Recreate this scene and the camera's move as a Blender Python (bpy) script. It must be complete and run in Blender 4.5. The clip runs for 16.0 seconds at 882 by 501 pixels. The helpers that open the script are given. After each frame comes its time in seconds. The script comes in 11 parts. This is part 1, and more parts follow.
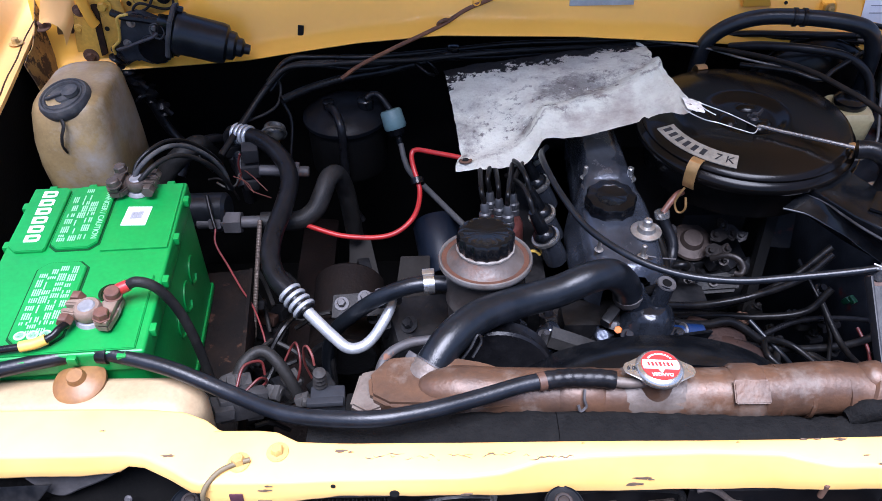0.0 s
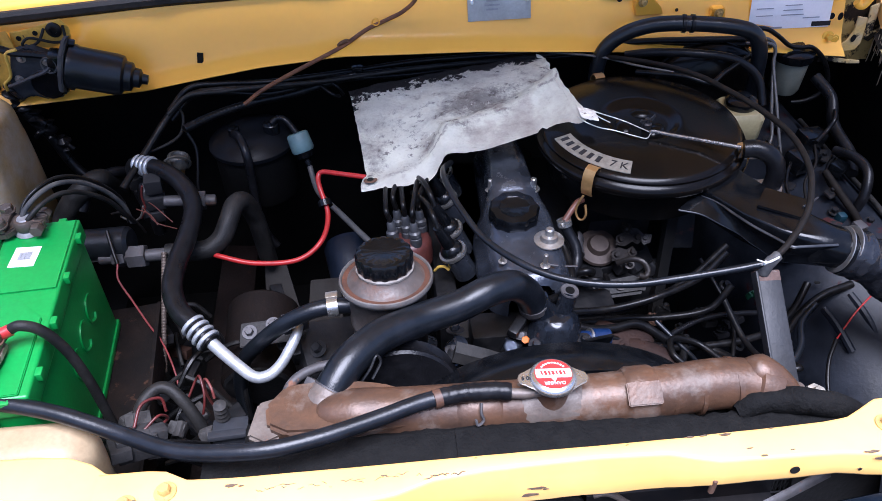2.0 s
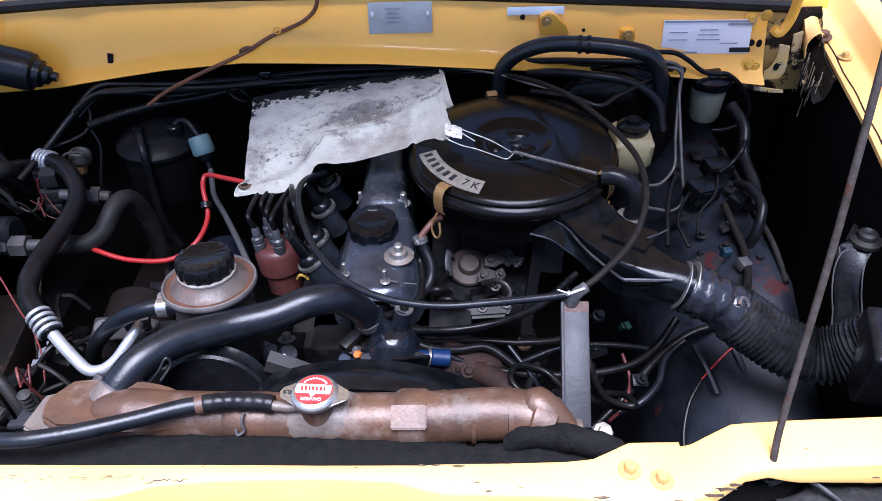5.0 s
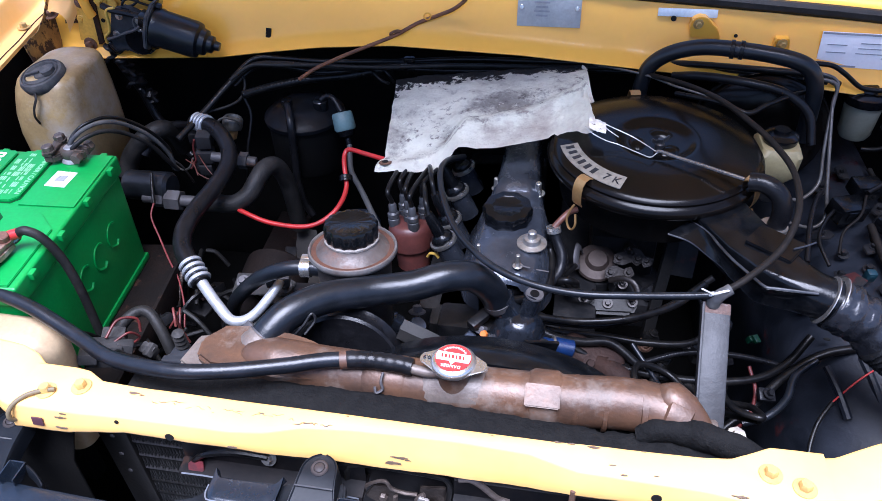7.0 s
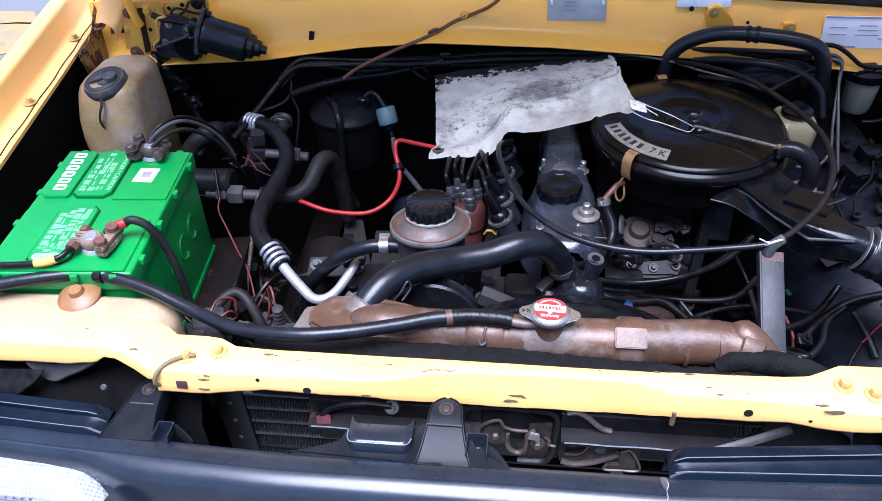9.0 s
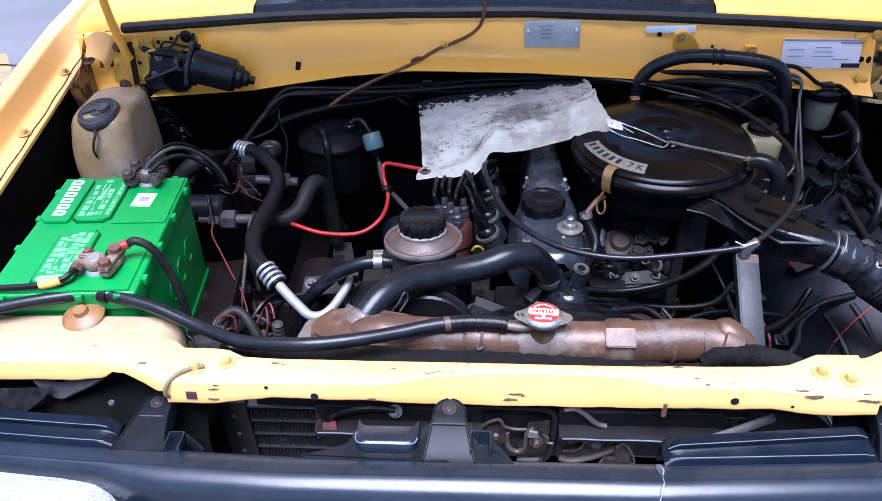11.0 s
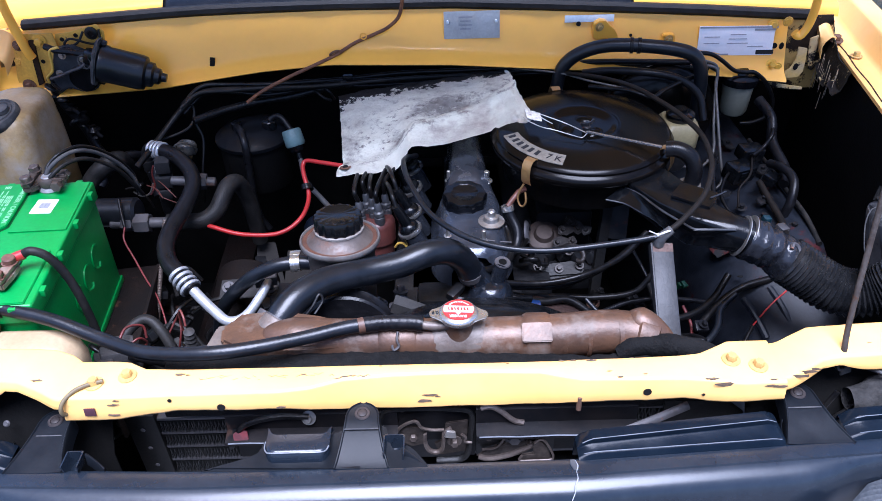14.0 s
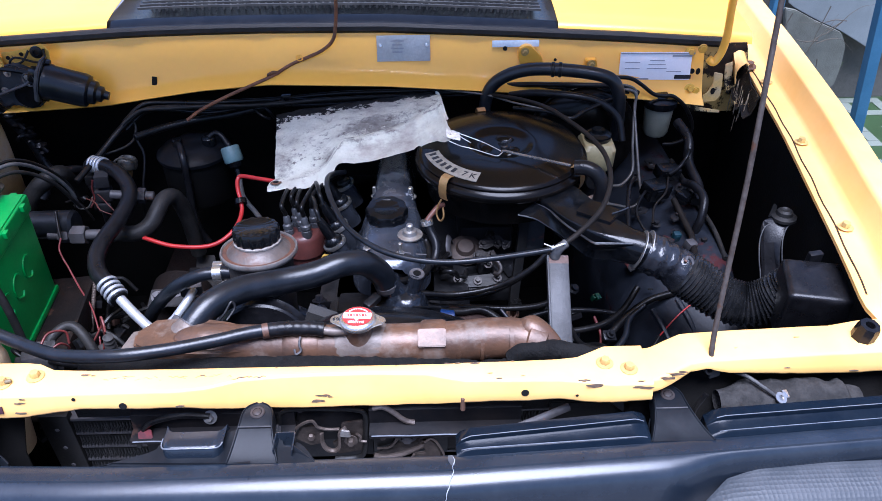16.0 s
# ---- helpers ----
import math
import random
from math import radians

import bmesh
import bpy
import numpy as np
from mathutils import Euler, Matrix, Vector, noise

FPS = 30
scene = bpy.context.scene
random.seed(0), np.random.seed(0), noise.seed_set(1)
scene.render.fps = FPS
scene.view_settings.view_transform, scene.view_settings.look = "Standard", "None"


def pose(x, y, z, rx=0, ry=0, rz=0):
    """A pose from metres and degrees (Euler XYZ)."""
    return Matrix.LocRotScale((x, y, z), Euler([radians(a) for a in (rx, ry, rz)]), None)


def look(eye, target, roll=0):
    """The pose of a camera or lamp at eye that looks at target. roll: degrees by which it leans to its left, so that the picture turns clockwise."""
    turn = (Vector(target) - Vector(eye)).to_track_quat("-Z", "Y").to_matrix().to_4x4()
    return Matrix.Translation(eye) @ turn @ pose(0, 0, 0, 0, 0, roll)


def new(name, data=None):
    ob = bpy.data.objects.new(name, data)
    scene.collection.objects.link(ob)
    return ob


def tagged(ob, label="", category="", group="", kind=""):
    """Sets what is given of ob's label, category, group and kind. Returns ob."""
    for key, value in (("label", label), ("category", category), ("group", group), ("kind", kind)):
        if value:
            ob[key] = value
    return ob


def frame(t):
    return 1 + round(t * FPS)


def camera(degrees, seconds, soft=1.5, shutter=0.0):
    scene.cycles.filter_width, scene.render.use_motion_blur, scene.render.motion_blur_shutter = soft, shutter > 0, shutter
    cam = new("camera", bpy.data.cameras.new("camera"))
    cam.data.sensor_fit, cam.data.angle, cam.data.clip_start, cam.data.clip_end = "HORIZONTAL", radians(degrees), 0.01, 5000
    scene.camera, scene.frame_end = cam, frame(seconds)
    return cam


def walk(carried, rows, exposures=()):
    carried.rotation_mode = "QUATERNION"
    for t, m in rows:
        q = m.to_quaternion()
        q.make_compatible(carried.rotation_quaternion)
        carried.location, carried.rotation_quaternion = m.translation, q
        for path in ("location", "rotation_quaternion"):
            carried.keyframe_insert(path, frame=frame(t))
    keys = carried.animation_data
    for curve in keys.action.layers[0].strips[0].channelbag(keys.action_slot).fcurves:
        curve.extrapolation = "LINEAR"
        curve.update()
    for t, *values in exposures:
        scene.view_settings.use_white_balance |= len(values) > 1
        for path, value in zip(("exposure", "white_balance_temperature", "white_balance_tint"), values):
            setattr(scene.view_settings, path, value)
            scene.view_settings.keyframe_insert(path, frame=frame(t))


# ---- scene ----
cam = camera(62.4, 16.0, soft=0.85)
PATH = [
    (0, (-0.169, -0.356, 1.533), (-0.193, 1.117, 0.18), -1.6),
    (0.5, (-0.15, -0.353, 1.539), (-0.139, 1.137, 0.206), -1.8),
    (1, (-0.134, -0.359, 1.542), (-0.082, 1.142, 0.222), -1.8),
    (1.5, (-0.124, -0.359, 1.539), (-0.044, 1.145, 0.223), -1.6),
    (2, (-0.1, -0.355, 1.535), (-0.001, 1.139, 0.209), -2.0),
    (2.5, (-0.039, -0.353, 1.536), (0.116, 1.145, 0.219), -1.7),
    (3, (0.046, -0.35, 1.541), (0.197, 1.16, 0.239), -1.8),
    (3.2, (0.081, -0.348, 1.538), (0.22, 1.167, 0.24), -1.9),
    (5.5, (0.195, -0.367, 1.524), (0.047, 1.145, 0.223), -2.5),
    (6, (0.188, -0.375, 1.517), (-0.043, 1.14, 0.232), -2.2),
    (6.5, (0.178, -0.374, 1.512), (-0.12, 1.12, 0.216), -2.1),
    (7, (0.132, -0.394, 1.522), (-0.175, 1.106, 0.234), -2.4),
    (7.5, (0.083, -0.431, 1.538), (-0.212, 1.087, 0.27), -3.1),
    (8, (0.042, -0.466, 1.545), (-0.256, 1.057, 0.283), -3.2),
    (8.5, (0.015, -0.492, 1.547), (-0.237, 1.035, 0.28), -2.8),
    (8.7, (0.009, -0.501, 1.547), (-0.225, 1.024, 0.274), -2.8),
    (10.8, (-0.024, -0.569, 1.55), (-0.175, 1.018, 0.342), -2.8),
    (11, (-0.024, -0.569, 1.55), (-0.164, 1.026, 0.351), -2.6),
    (11.5, (-0.019, -0.569, 1.55), (-0.134, 1.028, 0.351), -2.6),
    (12, (-0.012, -0.557, 1.544), (-0.093, 1.034, 0.335), -2.3),
    (12.5, (0.004, -0.551, 1.543), (-0.045, 1.039, 0.33), -2.3),
    (13, (0.01, -0.547, 1.542), (-0.038, 1.037, 0.322), -2.3),
    (13.5, (0.019, -0.545, 1.543), (0.004, 1.036, 0.317), -1.6),
    (14, (0.023, -0.547, 1.543), (0.016, 1.037, 0.322), -1.7),
    (14.5, (0.026, -0.551, 1.546), (0.037, 1.04, 0.334), -1.9),
    (15, (0.032, -0.559, 1.549), (0.079, 1.022, 0.325), -1.5),
    (15.5, (0.077, -0.574, 1.559), (0.094, 1.032, 0.367), -1.1),
    (16, (0.134, -0.6, 1.566), (0.162, 1.015, 0.386), -0.6),
]
walk(cam, [(t, look(eye, target, roll)) for t, eye, target, roll in PATH], [(t, stops, warm, 22) for t, stops, warm in ((0.0, 0.66, 5480), (1.5, 0.61, 5470), (2.5, 0.63, 5460), (6.0, 0.75, 5360), (7.5, 0.80, 5320), (8.5, 0.73, 5300), (11.0, 0.68, 5250), (14.5, 0.68, 5240), (15.5, 0.75, 5230), (16.0, 0.71, 5220))])

# ---- light ----
world = bpy.data.worlds.new("sky")
scene.world = world
world.use_nodes = True
wn = world.node_tree.nodes
sky = wn.new("ShaderNodeTexSky")
sky.sky_type, sky.sun_disc = "NISHITA", False
sky.sun_elevation, sky.sun_rotation = radians(80), radians(230)
sky.air_density, sky.dust_density, sky.ozone_density = 1.0, 2.2, 1.0
wn["Background"].inputs["Strength"].default_value = 0.15
world.node_tree.links.new(sky.outputs[0], wn["Background"].inputs["Color"])
sun_lamp = bpy.data.lights.new("sun", "SUN")
sun_lamp.energy, sun_lamp.angle, sun_lamp.color = 6.6, radians(40), (1.0, 0.985, 0.96)
sun = new("sun", sun_lamp)
sun.matrix_world = look((0.1, -1.45, 6.8), (0, 0.2, 0.9))


# ---- materials ----
def mat(name, base, other=None, rough=0.5, metal=0.0, scale=30.0, mix=0.5, bump=0.1, fine=220.0, coat=0.0, spots=None,
        spot_scale=25.0, spot_at=0.66, spot_rough=0.85, spot_soft=0.04, rough_var=0.15, spec=None, grain=0.35, speck=None):
    """A worn surface: two colours mixed by a coarse noise, grain on top, spots of a third colour, roughness that varies."""
    m = bpy.data.materials.new(name)
    m.use_nodes = True
    nt = m.node_tree
    n, l = nt.nodes, nt.links
    b = n["Principled BSDF"]
    if spec is None:
        spec = 0.18 if max(base) < 0.06 and rough >= 0.5 else 0.5
    other = other or [c * 0.7 for c in base]
    co = n.new("ShaderNodeTexCoord")
    pos = co.outputs["Object"]
    big = n.new("ShaderNodeTexNoise")
    big.inputs["Scale"].default_value, big.inputs["Detail"].default_value, big.inputs["Roughness"].default_value = scale, 6, 0.6
    l.new(pos, big.inputs["Vector"])
    ramp = n.new("ShaderNodeMapRange")
    ramp.inputs["From Min"].default_value, ramp.inputs["From Max"].default_value = 0.62 - mix * 0.45, 0.98 - mix * 0.45
    l.new(big.outputs["Fac"], ramp.inputs["Value"])
    cm = n.new("ShaderNodeMix")
    cm.data_type = "RGBA"
    cm.inputs["A"].default_value, cm.inputs["B"].default_value = (*base, 1), (*other, 1)
    l.new(ramp.outputs[0], cm.inputs["Factor"])
    colour = cm.outputs["Result"]
    small = n.new("ShaderNodeTexNoise")
    small.inputs["Scale"].default_value, small.inputs["Detail"].default_value = fine, 5
    l.new(pos, small.inputs["Vector"])
    gm = n.new("ShaderNodeMix")
    gm.data_type, gm.blend_type = "RGBA", "MULTIPLY"
    gm.inputs["Factor"].default_value = grain
    l.new(colour, gm.inputs["A"])
    l.new(small.outputs["Fac"], gm.inputs["B"])
    gain = n.new("ShaderNodeHueSaturation")
    gain.inputs["Value"].default_value = 1 + 0.43 * grain
    l.new(gm.outputs["Result"], gain.inputs["Color"])
    colour = gain.outputs["Color"]
    if speck is None:
        speck = 0.12 if max(base) < 0.05 else 0.0
    if speck:
        grit = n.new("ShaderNodeTexNoise")
        grit.inputs["Scale"].default_value, grit.inputs["Detail"].default_value, grit.inputs["Roughness"].default_value = 170, 4, 0.7
        l.new(pos, grit.inputs["Vector"])
        gr = n.new("ShaderNodeMapRange")
        gr.inputs["From Min"].default_value, gr.inputs["From Max"].default_value, gr.inputs["To Max"].default_value = 0.60, 0.70, speck
        l.new(grit.outputs["Fac"], gr.inputs["Value"])
        dm = n.new("ShaderNodeMix")
        dm.data_type = "RGBA"
        dm.inputs["B"].default_value = (0.06, 0.053, 0.047, 1)
        l.new(gr.outputs[0], dm.inputs["Factor"])
        l.new(colour, dm.inputs["A"])
        colour = dm.outputs["Result"]
    rv = n.new("ShaderNodeMapRange")
    rv.inputs["To Min"].default_value, rv.inputs["To Max"].default_value = max(0.03, rough - rough_var), min(1, rough + rough_var)
    l.new(big.outputs["Fac"], rv.inputs["Value"])
    roughness = rv.outputs[0]
    height = small.outputs["Fac"]
    if spots:
        sp = n.new("ShaderNodeTexNoise")
        sp.inputs["Scale"].default_value, sp.inputs["Detail"].default_value, sp.inputs["Roughness"].default_value = spot_scale, 9, 0.68
        off = n.new("ShaderNodeVectorMath")
        off.inputs[1].default_value = (3.1, 7.7, 1.3)
        l.new(pos, off.inputs[0])
        l.new(off.outputs[0], sp.inputs["Vector"])
        edge = n.new("ShaderNodeMapRange")
        edge.inputs["From Min"].default_value, edge.inputs["From Max"].default_value = spot_at, spot_at + spot_soft
        l.new(sp.outputs["Fac"], edge.inputs["Value"])
        sm = n.new("ShaderNodeMix")
        sm.data_type = "RGBA"
        sm.inputs["B"].default_value = (*spots, 1)
        l.new(edge.outputs[0], sm.inputs["Factor"])
        l.new(colour, sm.inputs["A"])
        colour = sm.outputs["Result"]
        rs = n.new("ShaderNodeMix")
        rs.inputs["B"].default_value = spot_rough
        l.new(edge.outputs[0], rs.inputs["Factor"])
        l.new(roughness, rs.inputs["A"])
        roughness = rs.outputs["Result"]
        if metal:
            ms = n.new("ShaderNodeMix")
            ms.inputs["A"].default_value, ms.inputs["B"].default_value = metal, 0.0
            l.new(edge.outputs[0], ms.inputs["Factor"])
            l.new(ms.outputs["Result"], b.inputs["Metallic"])
    l.new(colour, b.inputs["Base Color"])
    l.new(roughness, b.inputs["Roughness"])
    if not (spots and metal):
        b.inputs["Metallic"].default_value = metal
    b.inputs["Specular IOR Level"].default_value = spec
    b.inputs["Coat Weight"].default_value = coat
    b.inputs["Coat Roughness"].default_value = 0.08
    bp = n.new("ShaderNodeBump")
    bp.inputs["Strength"].default_value, bp.inputs["Distance"].default_value = bump, 0.002
    l.new(height, bp.inputs["Height"])
    l.new(bp.outputs[0], b.inputs["Normal"])
    return m


RUST = (0.11, 0.045, 0.02)
YELLOW = mat("yellow_paint", (0.92, 0.475, 0.052), (0.89, 0.448, 0.042), grain=0.06, rough=0.36, coat=0.3, scale=6, mix=0.4, bump=0.03, fine=90, spots=RUST, spot_scale=34, spot_at=0.72)
# paler copy of YELLOW: washed-out highlights of brightly lit panels put into the colour
YELLOW_LIT = mat("brightly_lit_yellow_paint", (0.93, 0.535, 0.165), (0.92, 0.495, 0.115), grain=0.08, rough=0.42, coat=0.4, scale=7, mix=0.5, bump=0.04, fine=90, spots=(0.16, 0.09, 0.04), spot_scale=30, spot_at=0.705)
PEELING = mat("peeling_black_and_cream_paint", (0.010, 0.009, 0.008), (0.025, 0.02, 0.016), rough=0.5, scale=30, bump=0.5, spots=(0.50, 0.38, 0.18), spot_scale=30, spot_at=0.56)
YELLOW_WORN = mat("worn_yellow_paint", (0.76, 0.44, 0.045), (0.52, 0.29, 0.045), rough=0.5, coat=0.2, scale=22, mix=0.5, bump=0.15, spots=(0.06, 0.035, 0.02), spot_scale=26, spot_at=0.60)
BLACK_SHEET = mat("black_sheet_metal", (0.006, 0.006, 0.006), (0.018, 0.016, 0.014), rough=0.45, scale=14, mix=0.5, bump=0.2, spots=(0.06, 0.022, 0.016), spot_scale=9, spot_at=0.66, spec=0.22)
INNER_PAINT = mat("grimy_inner_fender_paint", (0.006, 0.0075, 0.011), (0.026, 0.030, 0.040), rough=0.44, scale=13, mix=0.5, bump=0.18, spots=(0.040, 0.008, 0.009), spot_scale=9, spot_at=0.61, spec=0.20, speck=0.10)
# near-black base: the deep shade of the bay put into the colour
BAY_SHADE = mat("shaded_bay_black", (0.003, 0.003, 0.003), (0.006, 0.0055, 0.005), rough=0.9, scale=20, bump=0.3, spec=0.1, speck=0.05)
GRIME = mat("greasy_cast_iron", (0.006, 0.0064, 0.0075), (0.019, 0.018, 0.018), rough=0.4, scale=40, mix=0.5, bump=0.22, fine=160, spots=(0.055, 0.032, 0.024), spot_scale=45, spot_at=0.66, spec=0.25)
RUBBER = mat("black_rubber", (0.006, 0.006, 0.007), (0.014, 0.014, 0.016), rough=0.31, scale=50, mix=0.35, bump=0.12, fine=400, spec=0.22)
RUBBER_SHINY = mat("shiny_black_rubber_hose", (0.005, 0.0065, 0.009), (0.012, 0.014, 0.019), rough=0.33, rough_var=0.1, scale=40, mix=0.4, bump=0.12, fine=300, speck=0.05, spec=0.42)
RUBBER_DUSTY = mat("dusty_rubber", (0.008, 0.0078, 0.0076), (0.026, 0.024, 0.022), rough=0.55, scale=35, mix=0.5, bump=0.25, fine=400, spec=0.25)
WIRE = mat("black_wire_sheath", (0.004, 0.004, 0.0045), (0.012, 0.011, 0.010), rough=0.32, scale=60, mix=0.45, bump=0.1, spec=0.24)
RED_WIRE = mat("red_wire_sheath", (0.42, 0.02, 0.018), (0.30, 0.016, 0.016), rough=0.38, scale=50, bump=0.05)
YELLOW_WIRE = mat("yellow_wire_sheath", (0.75, 0.48, 0.08), rough=0.5, scale=50)
BROWN_CABLE = mat("rusty_brown_cable", (0.20, 0.075, 0.025), (0.09, 0.035, 0.018), rough=0.55, scale=60, mix=0.6, bump=0.2)
PLASTIC_BLACK = mat("black_plastic", (0.003, 0.0035, 0.0045), (0.009, 0.0095, 0.011), speck=0.06, rough=0.2, scale=40, mix=0.4, bump=0.08, fine=350, spec=0.27)
FASCIA = mat("faded_dark_plastic", (0.010, 0.015, 0.023), (0.020, 0.026, 0.035), rough=0.25, rough_var=0.06, scale=12, mix=0.45, bump=0.04, fine=200, spots=(0.03, 0.032, 0.036), spot_scale=14, spot_at=0.70, spec=0.50, speck=0)
FASCIA_DUSTY = mat("dusty_dark_plastic", (0.006, 0.0075, 0.010), (0.015, 0.017, 0.020), rough=0.38, spec=0.16, speck=0.03, scale=18, mix=0.5, bump=0.05, spots=(0.05, 0.05, 0.052), spot_scale=30, spot_at=0.68)
LID_BLACK = mat("satin_black_enamel", (0.003, 0.003, 0.003), (0.007, 0.005, 0.004), rough=0.21, rough_var=0.05, coat=0.0, scale=9, mix=0.5, bump=0.02, fine=250, spec=0.16, speck=0.02)
ALLOY = mat("dirty_cast_alloy", (0.070, 0.080, 0.102), (0.022, 0.025, 0.032), rough=0.18, metal=0.5, scale=20, mix=0.55, bump=0.14, fine=250, spots=(0.03, 0.028, 0.027), spot_scale=34, spot_at=0.61)
ALU = mat("bare_aluminium_tube", (0.46, 0.48, 0.50), (0.28, 0.29, 0.31), rough=0.4, metal=0.5, scale=50, mix=0.4, bump=0.1)
STEEL = mat("zinc_steel", (0.45, 0.44, 0.42), (0.26, 0.22, 0.18), rough=0.42, metal=0.85, scale=60, mix=0.5, bump=0.2, spots=(0.15, 0.07, 0.035), spot_scale=60, spot_at=0.66)
STEEL_GREY = mat("weathered_grey_steel", (0.085, 0.082, 0.086), (0.05, 0.044, 0.042), rough=0.6, metal=0.4, scale=30, mix=0.5, bump=0.2, spots=(0.16, 0.075, 0.045), spot_scale=28, spot_at=0.63)
RUSTY_ROD = mat("rusty_painted_rod", (0.055, 0.047, 0.042), (0.022, 0.015, 0.012), rough=0.7, scale=60, mix=0.55, bump=0.4, spots=(0.05, 0.025, 0.015), spot_scale=40, spot_at=0.60)
RUSTY = mat("rusted_steel", (0.17, 0.09, 0.055), (0.08, 0.04, 0.025), rough=0.75, metal=0.25, scale=50, mix=0.5, bump=0.5, spots=(0.26, 0.2, 0.16), spot_scale=35, spot_at=0.64)
COPPER = mat("brazed_copper_and_brass", (0.118, 0.061, 0.034), (0.052, 0.030, 0.020), rough=0.42, metal=0.2, scale=24, mix=0.6, bump=0.2, spots=(0.170, 0.140, 0.115), spot_scale=11, spot_at=0.53, spot_soft=0.16, spot_rough=0.65)
SOLDER = mat("dull_solder_grey", (0.15, 0.125, 0.105), (0.085, 0.06, 0.048), rough=0.5, metal=0.2, scale=40, mix=0.55, bump=0.3)
FOAM = mat("black_foam_rubber", (0.0045, 0.0045, 0.0047), (0.010, 0.0098, 0.0096), rough=0.85, scale=70, bump=0.8, fine=260, spec=0.15, speck=0)
GREEN = mat("green_battery_plastic", (0.010, 0.25, 0.045), (0.008, 0.20, 0.036), rough=0.36, scale=10, mix=0.4, bump=0.04, fine=200, spots=(0.03, 0.25, 0.07), spot_scale=12, spot_at=0.66)
GREEN_PALE = mat("pale_green_print", (0.33, 0.62, 0.38), (0.2, 0.52, 0.26), rough=0.5, scale=60)
WHITE_PRINT = mat("white_print", (0.8, 0.8, 0.78), (0.7, 0.7, 0.68), rough=0.5, scale=60)
PAPER = mat("white_paper_label", (0.86, 0.86, 0.86), (0.80, 0.80, 0.80), rough=0.7, scale=40, mix=0.3, grain=0.1)
INK = mat("black_print", (0.02, 0.02, 0.022), rough=0.5)
GREY_INK = mat("grey_print", (0.33, 0.34, 0.36), rough=0.6)
BLUE_LABEL = mat("pale_blue_label", (0.66, 0.74, 0.78), (0.58, 0.66, 0.70), rough=0.5, scale=30)
PLATE = mat("stamped_alloy_plate", (0.42, 0.44, 0.43), (0.33, 0.34, 0.33), rough=0.5, metal=0.0, scale=30, bump=0.2)
TAN_TANK = mat("yellowed_translucent_tank", (0.38, 0.275, 0.125), (0.17, 0.11, 0.048), rough=0.34, scale=11, mix=0.62, bump=0.08, spots=(0.36, 0.33, 0.29), spot_scale=10, spot_at=0.50, spot_soft=0.2, spot_rough=0.5)
TANK_PALE = mat("grubby_pale_tank", (0.40, 0.30, 0.18), (0.27, 0.185, 0.09), rough=0.42, scale=8, mix=0.5, bump=0.05, spots=(0.2, 0.14, 0.08), spot_scale=10, spot_at=0.67)
FLUID_TANK = mat("milky_fluid_tank", (0.20, 0.20, 0.155), (0.12, 0.118, 0.08), rough=0.4, scale=14, mix=0.5)
FLUID_YELLOW = mat("yellowed_fluid_tank", (0.31, 0.265, 0.14), (0.17, 0.135, 0.065), rough=0.4, scale=16, mix=0.5)
GREY_CAP = mat("grey_dusty_cap", (0.045, 0.046, 0.05), (0.11, 0.107, 0.10), rough=0.6, scale=45, mix=0.5, bump=0.3)
AMBER = mat("amber_plastic", (0.25, 0.125, 0.04), (0.15, 0.065, 0.03), rough=0.45, scale=30)
BRASS = mat("gold_clip_steel", (0.46, 0.27, 0.10), (0.33, 0.19, 0.08), rough=0.4, metal=0.65, scale=50, bump=0.1)
BROWN_CAP = mat("brown_bakelite", (0.105, 0.032, 0.026), (0.055, 0.020, 0.018), rough=0.4, scale=40, bump=0.1)
TEAL = mat("faded_teal_plastic", (0.12, 0.20, 0.205), (0.08, 0.13, 0.135), rough=0.5, scale=40)
BLUE = mat("blue_plastic", (0.006, 0.022, 0.085), (0.005, 0.015, 0.05), rough=0.35, scale=40)
ORANGE = mat("orange_paint_mark", (0.62, 0.16, 0.02), rough=0.5)
CAP_RED = mat("red_cap_print", (0.58, 0.035, 0.03), (0.48, 0.03, 0.03), rough=0.35, scale=30)
CHROME = mat("worn_bright_steel", (0.62, 0.61, 0.58), (0.42, 0.38, 0.33), rough=0.28, metal=0.9, scale=50, mix=0.4, bump=0.1)
WHITE_PLASTIC = mat("white_nylon", (0.72, 0.72, 0.70), rough=0.45)
LENS = mat("dusty_ribbed_lamp_lens", (0.30, 0.32, 0.34), (0.22, 0.23, 0.25), rough=0.25, scale=20, mix=0.5, coat=0.6)
LENS_DARK = mat("dark_textured_lamp_trim", (0.042, 0.048, 0.055), (0.064, 0.069, 0.076), rough=0.55, scale=20, mix=0.5, bump=0.4, fine=400, spec=0.3)



def dimpled(m, across, deep):
    """Add rows of small moulded dimples to a lens."""
    n, l = m.node_tree.nodes, m.node_tree.links
    co = n.new("ShaderNodeTexCoord")
    v = n.new("ShaderNodeTexVoronoi")
    v.inputs["Scale"].default_value, v.inputs["Randomness"].default_value = across, 0.12
    l.new(co.outputs["Object"], v.inputs["Vector"])
    bp = n.new("ShaderNodeBump")
    bp.inputs["Strength"].default_value, bp.inputs["Distance"].default_value = deep, 0.002
    l.new(v.outputs["Distance"], bp.inputs["Height"])
    l.new(bp.outputs[0], n["Principled BSDF"].inputs["Normal"])


dimpled(LENS, 230, 0.9)
dimpled(LENS_DARK, 190, 0.5)


